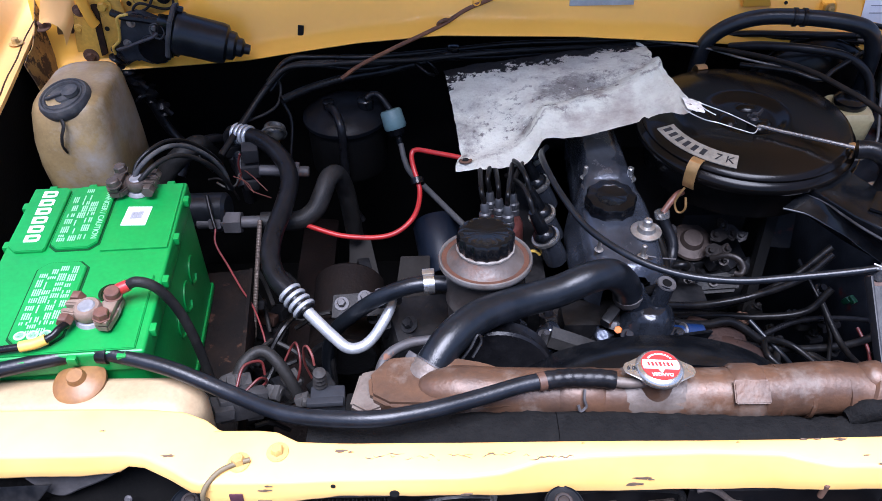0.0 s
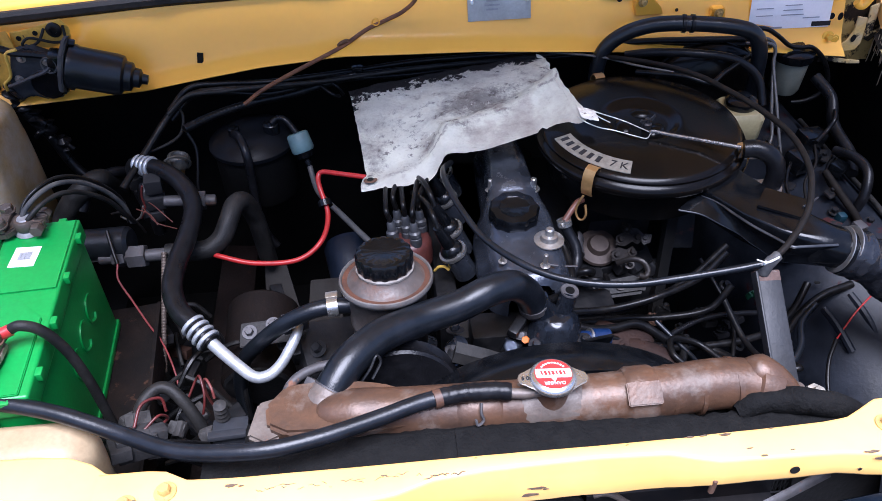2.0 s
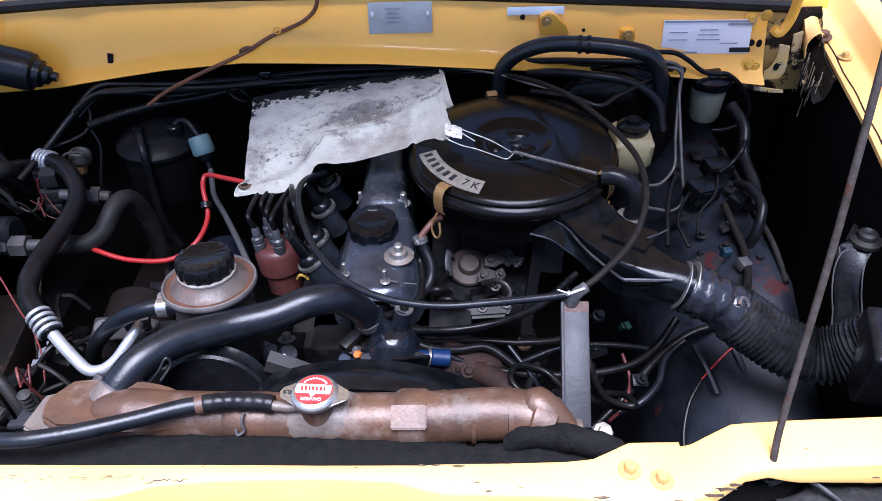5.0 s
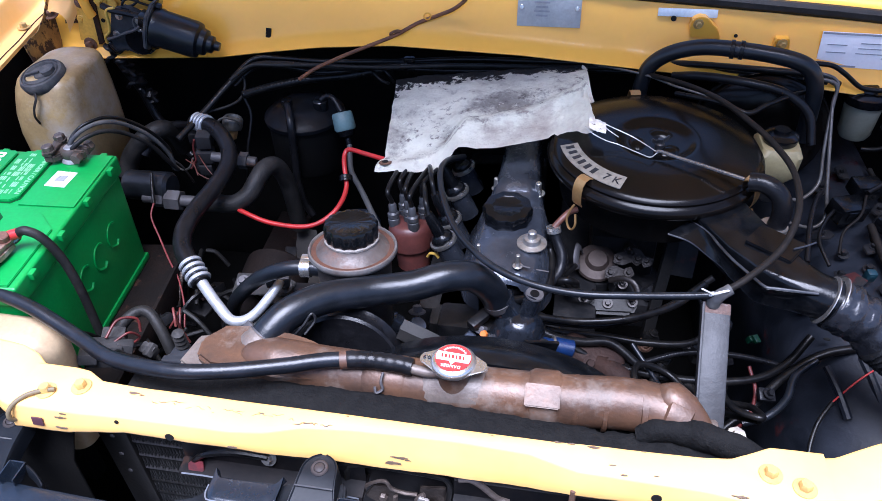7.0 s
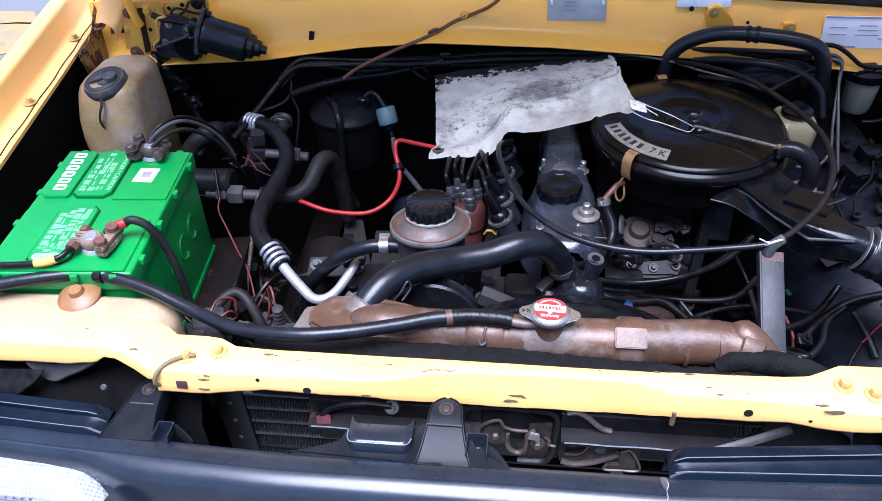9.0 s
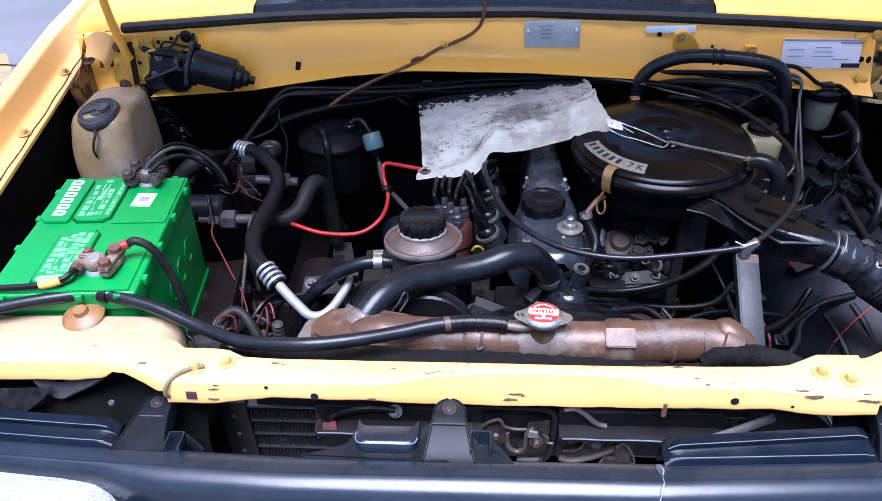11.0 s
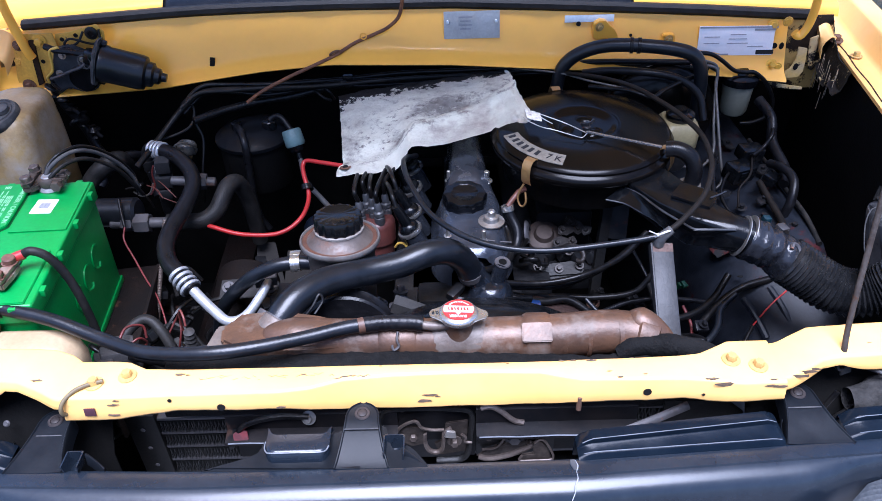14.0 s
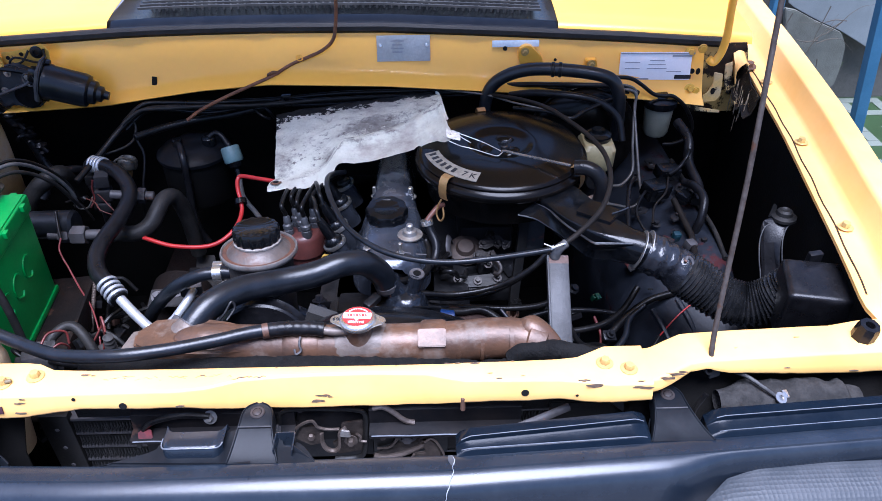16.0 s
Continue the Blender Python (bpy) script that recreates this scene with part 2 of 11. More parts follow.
def cloth_material():
    """Scorched white insulation sheet, its coating flaked away to black along the top and stained grey brown, with
    shading painted along its crease.
    """
    m = bpy.data.materials.new("stained_white_insulation")
    m.use_nodes = True
    n, l = m.node_tree.nodes, m.node_tree.links
    b = n["Principled BSDF"]
    co = n.new("ShaderNodeTexCoord")
    sep = n.new("ShaderNodeSeparateXYZ")
    l.new(co.outputs["UV"], sep.inputs[0])

    def noise_tex(scale, rough=0.65):
        t = n.new("ShaderNodeTexNoise")
        t.inputs["Scale"].default_value, t.inputs["Detail"].default_value, t.inputs["Roughness"].default_value = scale, 8, rough
        l.new(co.outputs["Object"], t.inputs["Vector"])
        return t.outputs["Fac"]

    def rng(v, a, b2, c=0.0, d=1.0):
        r = n.new("ShaderNodeMapRange")
        for k, x in zip(("From Min", "From Max", "To Min", "To Max"), (a, b2, c, d)):
            r.inputs[k].default_value = x
        l.new(v, r.inputs["Value"])
        return r.outputs[0]

    def mixc(f, a, b2):
        x = n.new("ShaderNodeMix")
        x.data_type = "RGBA"
        for k, v in (("Factor", f), ("A", a), ("B", b2)):
            if isinstance(v, tuple):
                x.inputs[k].default_value = (*v, 1)
            else:
                l.new(v, x.inputs[k])
        return x.outputs["Result"]

    def math2(op, a, b2):
        x = n.new("ShaderNodeMath")
        x.operation = op
        for i, v in enumerate((a, b2)):
            if isinstance(v, (int, float)):
                x.inputs[i].default_value = v
            else:
                l.new(v, x.inputs[i])
        return x.outputs[0]

    c = mixc(rng(noise_tex(22), 0.42, 0.72), (0.96, 0.965, 0.85), (0.80, 0.79, 0.69))
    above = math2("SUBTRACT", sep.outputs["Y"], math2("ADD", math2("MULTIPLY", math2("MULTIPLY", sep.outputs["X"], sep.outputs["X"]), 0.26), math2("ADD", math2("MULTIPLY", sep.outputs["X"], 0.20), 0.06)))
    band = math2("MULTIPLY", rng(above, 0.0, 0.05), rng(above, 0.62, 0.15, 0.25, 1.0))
    blot = math2("MULTIPLY", rng(noise_tex(15, 0.74), 0.47, 0.60), band)
    c = mixc(math2("MULTIPLY", blot, 0.80), c, (0.24, 0.205, 0.185))
    veil = math2("MULTIPLY", rng(noise_tex(7, 0.6), 0.38, 0.62), rng(above, 0.0, 0.10))
    c = mixc(math2("MULTIPLY", veil, 0.38), c, (0.46, 0.46, 0.43))
    du, dv = math2("SUBTRACT", sep.outputs["X"], 0.60), math2("SUBTRACT", sep.outputs["Y"], 0.50)
    far = math2("ADD", math2("MULTIPLY", math2("MULTIPLY", du, du), 1.0), math2("MULTIPLY", math2("MULTIPLY", dv, dv), 1.0))
    near = rng(math2("ADD", far, math2("MULTIPLY", math2("SUBTRACT", noise_tex(45, 0.8), 0.5), 0.10)), 0.020, 0.004)
    c = mixc(math2("MULTIPLY", near, 0.72), c, (0.20, 0.18, 0.17))
    c = mixc(math2("MULTIPLY", rng(noise_tex(9, 0.6), 0.52, 0.66), rng(above, 0.25, -0.05)), c, (0.52, 0.46, 0.40))
    fleck = math2("MULTIPLY", rng(noise_tex(60, 0.70), 0.57, 0.63), band)
    c = mixc(math2("MULTIPLY", fleck, 0.7), c, (0.11, 0.09, 0.08))
    c = mixc(math2("MULTIPLY", rng(noise_tex(40, 0.8), 0.60, 0.63), rng(above, -0.05, 0.05)), c, (0.95, 0.96, 0.88))
    # crease shading painted as a broken dark brown line along the fold
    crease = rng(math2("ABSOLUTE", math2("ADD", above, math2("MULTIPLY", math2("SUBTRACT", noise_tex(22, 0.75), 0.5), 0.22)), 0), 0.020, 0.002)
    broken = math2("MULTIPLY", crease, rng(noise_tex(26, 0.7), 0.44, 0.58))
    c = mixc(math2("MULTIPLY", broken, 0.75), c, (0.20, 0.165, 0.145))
    drip = math2("MULTIPLY", rng(noise_tex(13, 0.7), 0.53, 0.62), rng(math2("ABSOLUTE", above, 0), 0.20, 0.04))
    c = mixc(math2("MULTIPLY", drip, 0.6), c, (0.36, 0.30, 0.26))
    edge = math2("ADD", math2("SUBTRACT", sep.outputs["Y"], math2("MULTIPLY", sep.outputs["X"], 0.06)), math2("MULTIPLY", math2("SUBTRACT", noise_tex(27, 0.78), 0.5), 0.72))
    c = mixc(rng(edge, 0.845, 0.86), c, (0.016, 0.016, 0.019))
    rim = math2("ADD", sep.outputs["Y"], math2("MULTIPLY", noise_tex(35), 0.25))
    c = mixc(math2("MULTIPLY", rng(rim, 0.30, 0.18), 0.35), c, (0.62, 0.58, 0.52))
    l.new(c, b.inputs["Base Color"])
    b.inputs["Roughness"].default_value = 0.8
    bp = n.new("ShaderNodeBump")
    bp.inputs["Strength"].default_value, bp.inputs["Distance"].default_value = 0.8, 0.008
    l.new(noise_tex(32), bp.inputs["Height"])
    l.new(bp.outputs[0], b.inputs["Normal"])
    return m


CLOTH = cloth_material()


# ---- mesh tools ----
def at(x, y, z, rx=0, ry=0, rz=0):
    return pose(x, y, z, rx, ry, rz)


def along(a, b):
    """A pose at a whose z axis points to b."""
    return Matrix.Translation(a) @ (Vector(b) - Vector(a)).to_track_quat("Z", "Y").to_matrix().to_4x4()


def box(bm, size, m=Matrix(), bevel=0.003, seg=2):
    r = bmesh.ops.create_cube(bm, size=1.0)
    vs = r["verts"]
    bmesh.ops.scale(bm, vec=size, verts=vs)
    es = list({e for v in vs for e in v.link_edges})
    if bevel:
        g = bmesh.ops.bevel(bm, geom=es, offset=min(bevel, min(size) * 0.45), segments=seg, affect="EDGES", profile=0.6)
        vs = list({v for f in g["faces"] for v in f.verts} | {v for v in vs if v.is_valid})
        seen, todo = set(vs), list(vs)
        while todo:
            for e in todo.pop().link_edges:
                for v in e.verts:
                    if v not in seen:
                        seen.add(v)
                        todo.append(v)
        vs = list(seen)
    bmesh.ops.transform(bm, matrix=m, verts=vs)
    return vs


def lathe(bm, profile, m=Matrix(), seg=32, wave=0.0, waves=0):
    """Turn a profile of (radius, height) round the z axis; wave: scalloped radius."""
    rings = []
    for r, z in profile:
        if r < 1e-6:
            rings.append([bm.verts.new(m @ Vector((0, 0, z)))])
            continue
        ring = []
        for i in range(seg):
            a = 2 * math.pi * i / seg
            rr = r * (1 + wave * math.cos(waves * a)) if waves else r
            ring.append(bm.verts.new(m @ Vector((rr * math.cos(a), rr * math.sin(a), z))))
        rings.append(ring)
    for p, q in zip(rings, rings[1:]):
        for i in range(seg):
            j = (i + 1) % seg
            if len(p) == 1 and len(q) == 1:
                continue
            if len(p) == 1:
                bm.faces.new((p[0], q[i], q[j]))
            elif len(q) == 1:
                bm.faces.new((p[i], p[j], q[0]))
            else:
                bm.faces.new((p[i], p[j], q[j], q[i]))
    for ring, flip in ((rings[0], True), (rings[-1], False)):
        if len(ring) > 2:
            bm.faces.new(ring[::-1] if flip else ring)


def disc(bm, r, h, m=Matrix(), seg=24, bevel=0.0015):
    b = min(bevel, r * 0.4, h * 0.4)
    lathe(bm, [(0, 0), (r - b, 0), (r, b), (r, h - b), (r - b, h), (0, h)], m, seg)


def bolt(bm, r, m=Matrix(), washer=True):
    if washer:
        disc(bm, r * 1.75, r * 0.25, m, 20, 0.0004)
    lathe(bm, [(0, 0), (r, 0), (r, r * 0.9), (r * 0.85, r * 1.15), (0, r * 1.15)], m @ at(0, 0, r * 0.25), 6)


def spline(pts, n=10):
    """Points along a smooth line through pts."""
    p = [Vector(q) for q in pts]
    p = [2 * p[0] - p[1]] + p + [2 * p[-1] - p[-2]]
    out = []
    for i in range(1, len(p) - 2):
        a, b, c, d = p[i - 1:i + 3]
        for k in range(n):
            t = k / n
            out.append(0.5 * ((2 * b) + (c - a) * t + (2 * a - 5 * b + 4 * c - d) * t * t + (3 * b - a - 3 * c + d) * t ** 3))
    out.append(p[-2])
    return out


def tube(bm, pts, r, seg=10, n=8, ribs=0, rib=0.0, raw=False, flat=1.0):
    """A bent tube through pts; r: radius or a function of 0..1; ribs: rings along it."""
    line = [Vector(q) for q in pts] if raw else spline(pts, n)
    if ribs:
        cum = [0.0]
        for a, b in zip(line, line[1:]):
            cum.append(cum[-1] + (b - a).length)
        steps, fresh, k = ribs * 4, [], 0
        for s in range(steps + 1):
            d = cum[-1] * s / steps
            while k < len(line) - 2 and cum[k + 1] < d:
                k += 1
            f = (d - cum[k]) / max(cum[k + 1] - cum[k], 1e-9)
            fresh.append(line[k].lerp(line[k + 1], f))
        line = fresh
    up, rings = None, []
    for i, p in enumerate(line):
        d = (line[min(i + 1, len(line) - 1)] - line[max(i - 1, 0)]).normalized()
        if up is None:
            up = d.orthogonal().normalized()
        up = (up - d * up.dot(d)).normalized()
        side = d.cross(up)
        t = i / (len(line) - 1)
        rr = r(t) if callable(r) else r
        if ribs:
            rr += rib * (0.5 - 0.5 * math.cos(2 * math.pi * (i % 4) / 4))
        rings.append([bm.verts.new(p + (up * math.cos(a) + side * math.sin(a) * flat) * rr) for a in (2 * math.pi * k / seg for k in range(seg))])
    for p, q in zip(rings, rings[1:]):
        for i in range(seg):
            j = (i + 1) % seg
            bm.faces.new((p[i], p[j], q[j], q[i]))
    bm.faces.new(rings[0][::-1])
    bm.faces.new(rings[-1])


def prism(bm, outline, z0, z1, m=Matrix(), bevel=0.0):
    """A plate: an outline in x, y between two heights."""
    lo = [bm.verts.new(m @ Vector((x, y, z0))) for x, y in outline]
    hi = [bm.verts.new(m @ Vector((x, y, z1))) for x, y in outline]
    n = len(outline)
    fs = [bm.faces.new(lo[::-1]), bm.faces.new(hi)]
    for i in range(n):
        fs.append(bm.faces.new((lo[i], lo[(i + 1) % n], hi[(i + 1) % n], hi[i])))
    bmesh.ops.recalc_face_normals(bm, faces=fs)
    if bevel:
        bmesh.ops.bevel(bm, geom=list({e for f in fs for e in f.edges}), offset=bevel, segments=2, affect="EDGES", clamp_overlap=True)


def skin(bm, rows, thick=0.0, closed=False):
    """A sheet through rows of points, with thickness below it."""
    g = [[bm.verts.new(p) for p in row] for row in rows]
    fs = []
    for a, b in zip(g, g[1:]):
        for i in range(len(a) - (0 if closed else 1)):
            j = (i + 1) % len(a)
            fs.append(bm.faces.new((a[i], a[j], b[j], b[i])))
    bmesh.ops.recalc_face_normals(bm, faces=fs)
    if thick:
        bmesh.ops.solidify(bm, geom=fs, thickness=thick)
    return fs


def mesh_of(name, bm, material, smooth=True, angle=40):
    bmesh.ops.recalc_face_normals(bm, faces=bm.faces)
    me = bpy.data.meshes.new(name)
    sharp = radians(angle)
    for f in bm.faces:
        f.smooth = smooth
    for e in bm.edges:
        if len(e.link_faces) == 2 and e.calc_face_angle(0) > sharp:
            e.smooth = False
    bm.to_mesh(me)
    bm.free()
    for mm in (material if isinstance(material, (list, tuple)) else [material]):
        me.materials.append(mm)
    return me


def world_place(ob):
    p = Vector((0, 0, 0))
    while ob:
        p += ob.location
        ob = ob.parent
    return p


def part(name, bm, material, parent, label="", angle=40):
    me = mesh_of(name, bm, material, angle=angle)
    me.transform(Matrix.Translation(-world_place(parent)))
    ob = new(name, me)
    ob.parent = parent
    return tagged(ob, label)


def thing(name, place, label, category, group="", kind=""):
    ob = new(name)
    ob.empty_display_size = 0.02
    ob.location = place
    return tagged(ob, label, category, group, kind)


def solid(name, bm, material, label, category, group="", kind="", angle=40):
    """A thing of one mesh, with its origin at its base."""
    me = mesh_of(name, bm, material, angle=angle)
    co = [v.co for v in me.vertices]
    base = Vector((sum(c.x for c in co) / len(co), sum(c.y for c in co) / len(co), min(c.z for c in co)))
    me.transform(Matrix.Translation(-base))
    ob = new(name, me)
    ob.location = base
    return tagged(ob, label, category, group, kind)


def B():
    return bmesh.new()


def letters(text, size, m, material, name, parent, depth=0.0006, label=""):
    """Words in the built-in font, as a thin mesh; m: pose of their middle, x along the line."""
    cu = bpy.data.curves.new(name, "FONT")
    cu.body, cu.size, cu.extrude, cu.align_x, cu.align_y = text, size, depth, "CENTER", "CENTER"
    ob = bpy.data.objects.new(name, cu)
    me = bpy.data.meshes.new_from_object(ob)
    bpy.data.objects.remove(ob)
    me.transform(Matrix.Translation(-world_place(parent)) @ m)
    me.materials.clear()
    me.materials.append(material)
    out = new(name, me)
    out.parent = parent
    return tagged(out, label)


def cable(name, pts, r, material, label, category="cable", seg=12, n=8, group="", **kw):
    bm = B()
    tube(bm, pts, r, seg, n, **kw)
    return solid(name, bm, material, label, category, group)


# ---- ground and surroundings ----
def lerp_table(tab, x):
    for (x0, *a), (x1, *b) in zip(tab, tab[1:]):
        if x <= x1 or (x1, *b) == tab[-1]:
            f = (x - x0) / (x1 - x0)
            return [p + (q - p) * f for p, q in zip(a, b)]


def build_ground():
    concrete = mat("worn_concrete", (0.135, 0.135, 0.138), (0.10, 0.10, 0.104), rough=0.85, scale=1.2, mix=0.5, bump=0.4, fine=90, spots=(0.155, 0.15, 0.14), spot_scale=2.2, spot_at=0.60)
    bm = B()
    box(bm, (160, 160, 0.2), at(0, 0, -0.1), 0)
    solid("ground", bm, concrete, "weathered pale concrete driveway with cracks", "ground", kind="structure")
    joint = mat("dark_crack_filling", (0.035, 0.035, 0.035), rough=0.9)
    for k, (x0, y0, x1, y1) in enumerate(((-5.2, 3.0, -2.2, 3.25), (-2.2, 2.4, -2.0, 6.0), (-4.8, 4.6, -2.1, 4.4))):
        bm = B()
        rows, steps = [], 26
        for i in range(steps + 1):
            f = i / steps
            p = Vector((x0 + (x1 - x0) * f, y0 + (y1 - y0) * f, 0.004))
            w = 0.012 + 0.018 * noise.noise((f * 9, k, 2.0))
            side = Vector((-(y1 - y0), x1 - x0, 0)).normalized()
            p += side * 0.06 * noise.noise((f * 7, k * 3.1, 0.5))
            rows.append([p - side * max(w, 0.004), p + side * max(w, 0.004)])
        skin(bm, rows)
        solid("ground_crack", bm, joint, "jagged dark crack in the concrete", "crack", group="cracks in the driveway", kind="structure")
    bm = B()
    rnd = random.Random(2)
    ring = [(-2.93, 2.90), (-3.06, 3.14), (-3.17, 3.37), (-3.03, 3.40), (-2.88, 3.38), (-2.76, 3.22), (-2.64, 3.05), (-2.63, 2.86), (-2.76, 2.80)]
    prism(bm, [(x + rnd.uniform(-0.02, 0.02), y + rnd.uniform(-0.02, 0.02)) for x, y in ring], 0.001, 0.004)
    solid("ground_paint", bm, mat("worn_yellow_road_paint", (0.30, 0.21, 0.07), (0.20, 0.17, 0.11), rough=0.8, scale=6, mix=0.55, bump=0.3, spots=(0.14, 0.135, 0.125), spot_scale=9, spot_at=0.56), "worn yellow paint patch on the concrete", "road marking", kind="structure")
    tile_green = mat("green_floor_tile", (0.022, 0.045, 0.015), (0.028, 0.06, 0.02), rough=0.45, scale=8)
    tile_pale = mat("pale_floor_tile_pattern", (0.13, 0.15, 0.12), (0.16, 0.18, 0.15), rough=0.5, scale=8)
    mat_ob = thing("patterned_floor_mat", (2.35, 2.2, 0), "green floor mat with pale rectangles by the wall", "mat")
    bm = B()
    box(bm, (1.3, 1.6, 0.006), at(2.45, 2.05, 0.004), 0.002)
    part("sheet", bm, tile_green, mat_ob)
    for i in range(4):
        for j in range(5):
            bm = B()
            x, y = 1.98 + i * 0.3 + (0.08 if j % 2 else 0), 1.42 + j * 0.31
            for sx, sy, dx, dy in ((0.22, 0.05, 0, -0.07), (0.22, 0.05, 0, 0.07), (0.05, 0.085, -0.085, 0), (0.05, 0.085, 0.085, 0)):
                box(bm, (sx, sy, 0.002), at(x + dx, y + dy, 0.0085), 0)
            part("pattern", bm, tile_pale, mat_ob)
    # the old wall beyond the fender
    wall_mat = mat("mossy_grey_render", (0.085, 0.083, 0.07), (0.045, 0.044, 0.035), rough=0.9, scale=3, mix=0.5, bump=0.8, fine=60, spots=(0.10, 0.12, 0.06), spot_scale=5, spot_at=0.58)
    bm = B()
    rows = []
    for i in range(25):
        x = 0.9 + i * 0.15
        rows.append([Vector((x, 2.90 + 0.03 * noise.noise((x * 2, z * 2, 0)), z)) for z in [k * 0.1 for k in range(27)]])
    skin(bm, rows, 0.12)
    wall = solid("wall_beyond", bm, wall_mat, "old mossy grey rendered wall", "wall", kind="structure")
    bm = B()
    outline = [(1.742, 0.505), (1.797, 0.495), (1.899, 0.445), (2.034, 0.389), (2.071, 0.328), (2.081, 0.240), (2.077, 0.139), (2.050, 0.111), (1.984, 0.157), (1.872, 0.265), (1.779, 0.368)]
    prism(bm, outline, 0, 0.03, Matrix(((1, 0, 0, 0), (0, 0, -1, 2.66), (0, 1, 0, 0.0), (0, 0, 0, 1))), 0.004)
    solid("render_slab", bm, mat("pale_flaking_render", (0.14, 0.145, 0.12), (0.075, 0.078, 0.06), rough=0.9, scale=6, bump=0.6, spots=(0.12, 0.13, 0.08), spot_scale=7, spot_at=0.6), "loose slab of pale grey render leaning on the wall", "slab")
    tarp = mat("pale_blue_grey_sheet", (0.20, 0.225, 0.225), (0.13, 0.15, 0.15), rough=0.6, scale=4, mix=0.5, bump=0.2)
    bm = B()
    outline = [(1.775, 0.514), (1.811, 0.490), (1.937, 0.429), (2.050, 0.383), (2.196, 0.304), (2.272, 0.288), (2.414, 0.367), (2.190, 0.957), (1.652, 0.963)]
    prism(bm, outline, 0, 0.008, Matrix(((1, 0, 0, 0), (0, 0, -1, 2.69), (0, 1, 0, 0.0), (0, 0, 0, 1))), 0.002)
    solid("plastic_sheet", bm, tarp, "pale blue-grey plastic sheet hung against the wall", "sheet")
    twig = mat("dry_twig", (0.09, 0.075, 0.055), rough=0.9)
    rnd = random.Random(5)
    for k in range(9):
        x, z = ((1.93, 0.38), (1.95, 0.33), (1.90, 0.44), (1.97, 0.28), (1.86, 0.47), (1.98, 0.40))[k % 6]
        x, z = x + rnd.uniform(-0.09, 0.09), z + rnd.uniform(-0.10, 0.08)
        p = Vector((x, 2.61, z))
        pts = [p]
        d = Vector((rnd.uniform(-1, 1), 0, rnd.uniform(-0.8, 0.4))).normalized()
        for _ in range(4):
            d = (d + Vector((rnd.uniform(-0.5, 0.5), 0, rnd.uniform(-0.5, 0.3)))).normalized()
            pts.append(pts[-1] + d * 0.055)
        cable("twig", pts, lambda t: 0.0024 * (1.1 - t), twig, "dry brown twig against the wall", "twig", seg=5, n=4, group="twigs against the wall")
    post = mat("chalky_blue_paint", (0.03, 0.115, 0.20), (0.05, 0.15, 0.25), rough=0.55, scale=12, mix=0.5, bump=0.15)
    for x, y, lean, h in ((1.645, 2.50, -1, 1.6), (2.045, 2.30, -6.5, 1.7)):
        bm = B()
        box(bm, (0.048, 0.048, h), at(x, y, 0, 0, lean, 0) @ at(0, 0, h / 2), 0.004)
        solid("blue_post", bm, post, "blue painted steel post beside the wall", "post", group="blue posts")
    bm = B()
    tube(bm, [(1.75, 1.45, 0.03), (2.05, 1.62, 0.05), (2.5, 1.72, 0.05)], 0.03, 10)
    solid("blue_pipe", bm, post, "blue pipe lying beside the floor mat", "pipe")


build_ground()

# ---- the car's body round the engine bay ----
car = thing("car_body", (0, 0.6, 0), "yellow car body around the open engine bay, its paint chipped", "car")

FENDER_R = [(-0.10, 0.775, 0.942), (0.04, 0.755, 0.946), (0.062, 0.715, 0.948), (0.080, 0.697, 0.950), (0.105, 0.691, 0.953), (0.20, 0.705, 0.962), (0.547, 0.757, 0.976), (0.83, 0.790, 0.985), (1.3, 0.84, 0.995)]
FENDER_L = [(-0.10, -0.825, 0.942), (0.04, -0.805, 0.946), (0.062, -0.765, 0.948), (0.080, -0.747, 0.950), (0.105, -0.741, 0.953), (0.20, -0.757, 0.962), (0.598, -0.819, 0.980), (0.86, -0.866, 0.99), (1.3, -0.92, 1.0)]


BOLT_MAT = mat("rusty_yellow_bolt", (0.60, 0.40, 0.13), (0.34, 0.22, 0.085), rough=0.38, metal=0.15, scale=90, bump=0.15, spots=(0.11, 0.06, 0.03), spot_scale=160, spot_at=0.62, spot_soft=0.1)


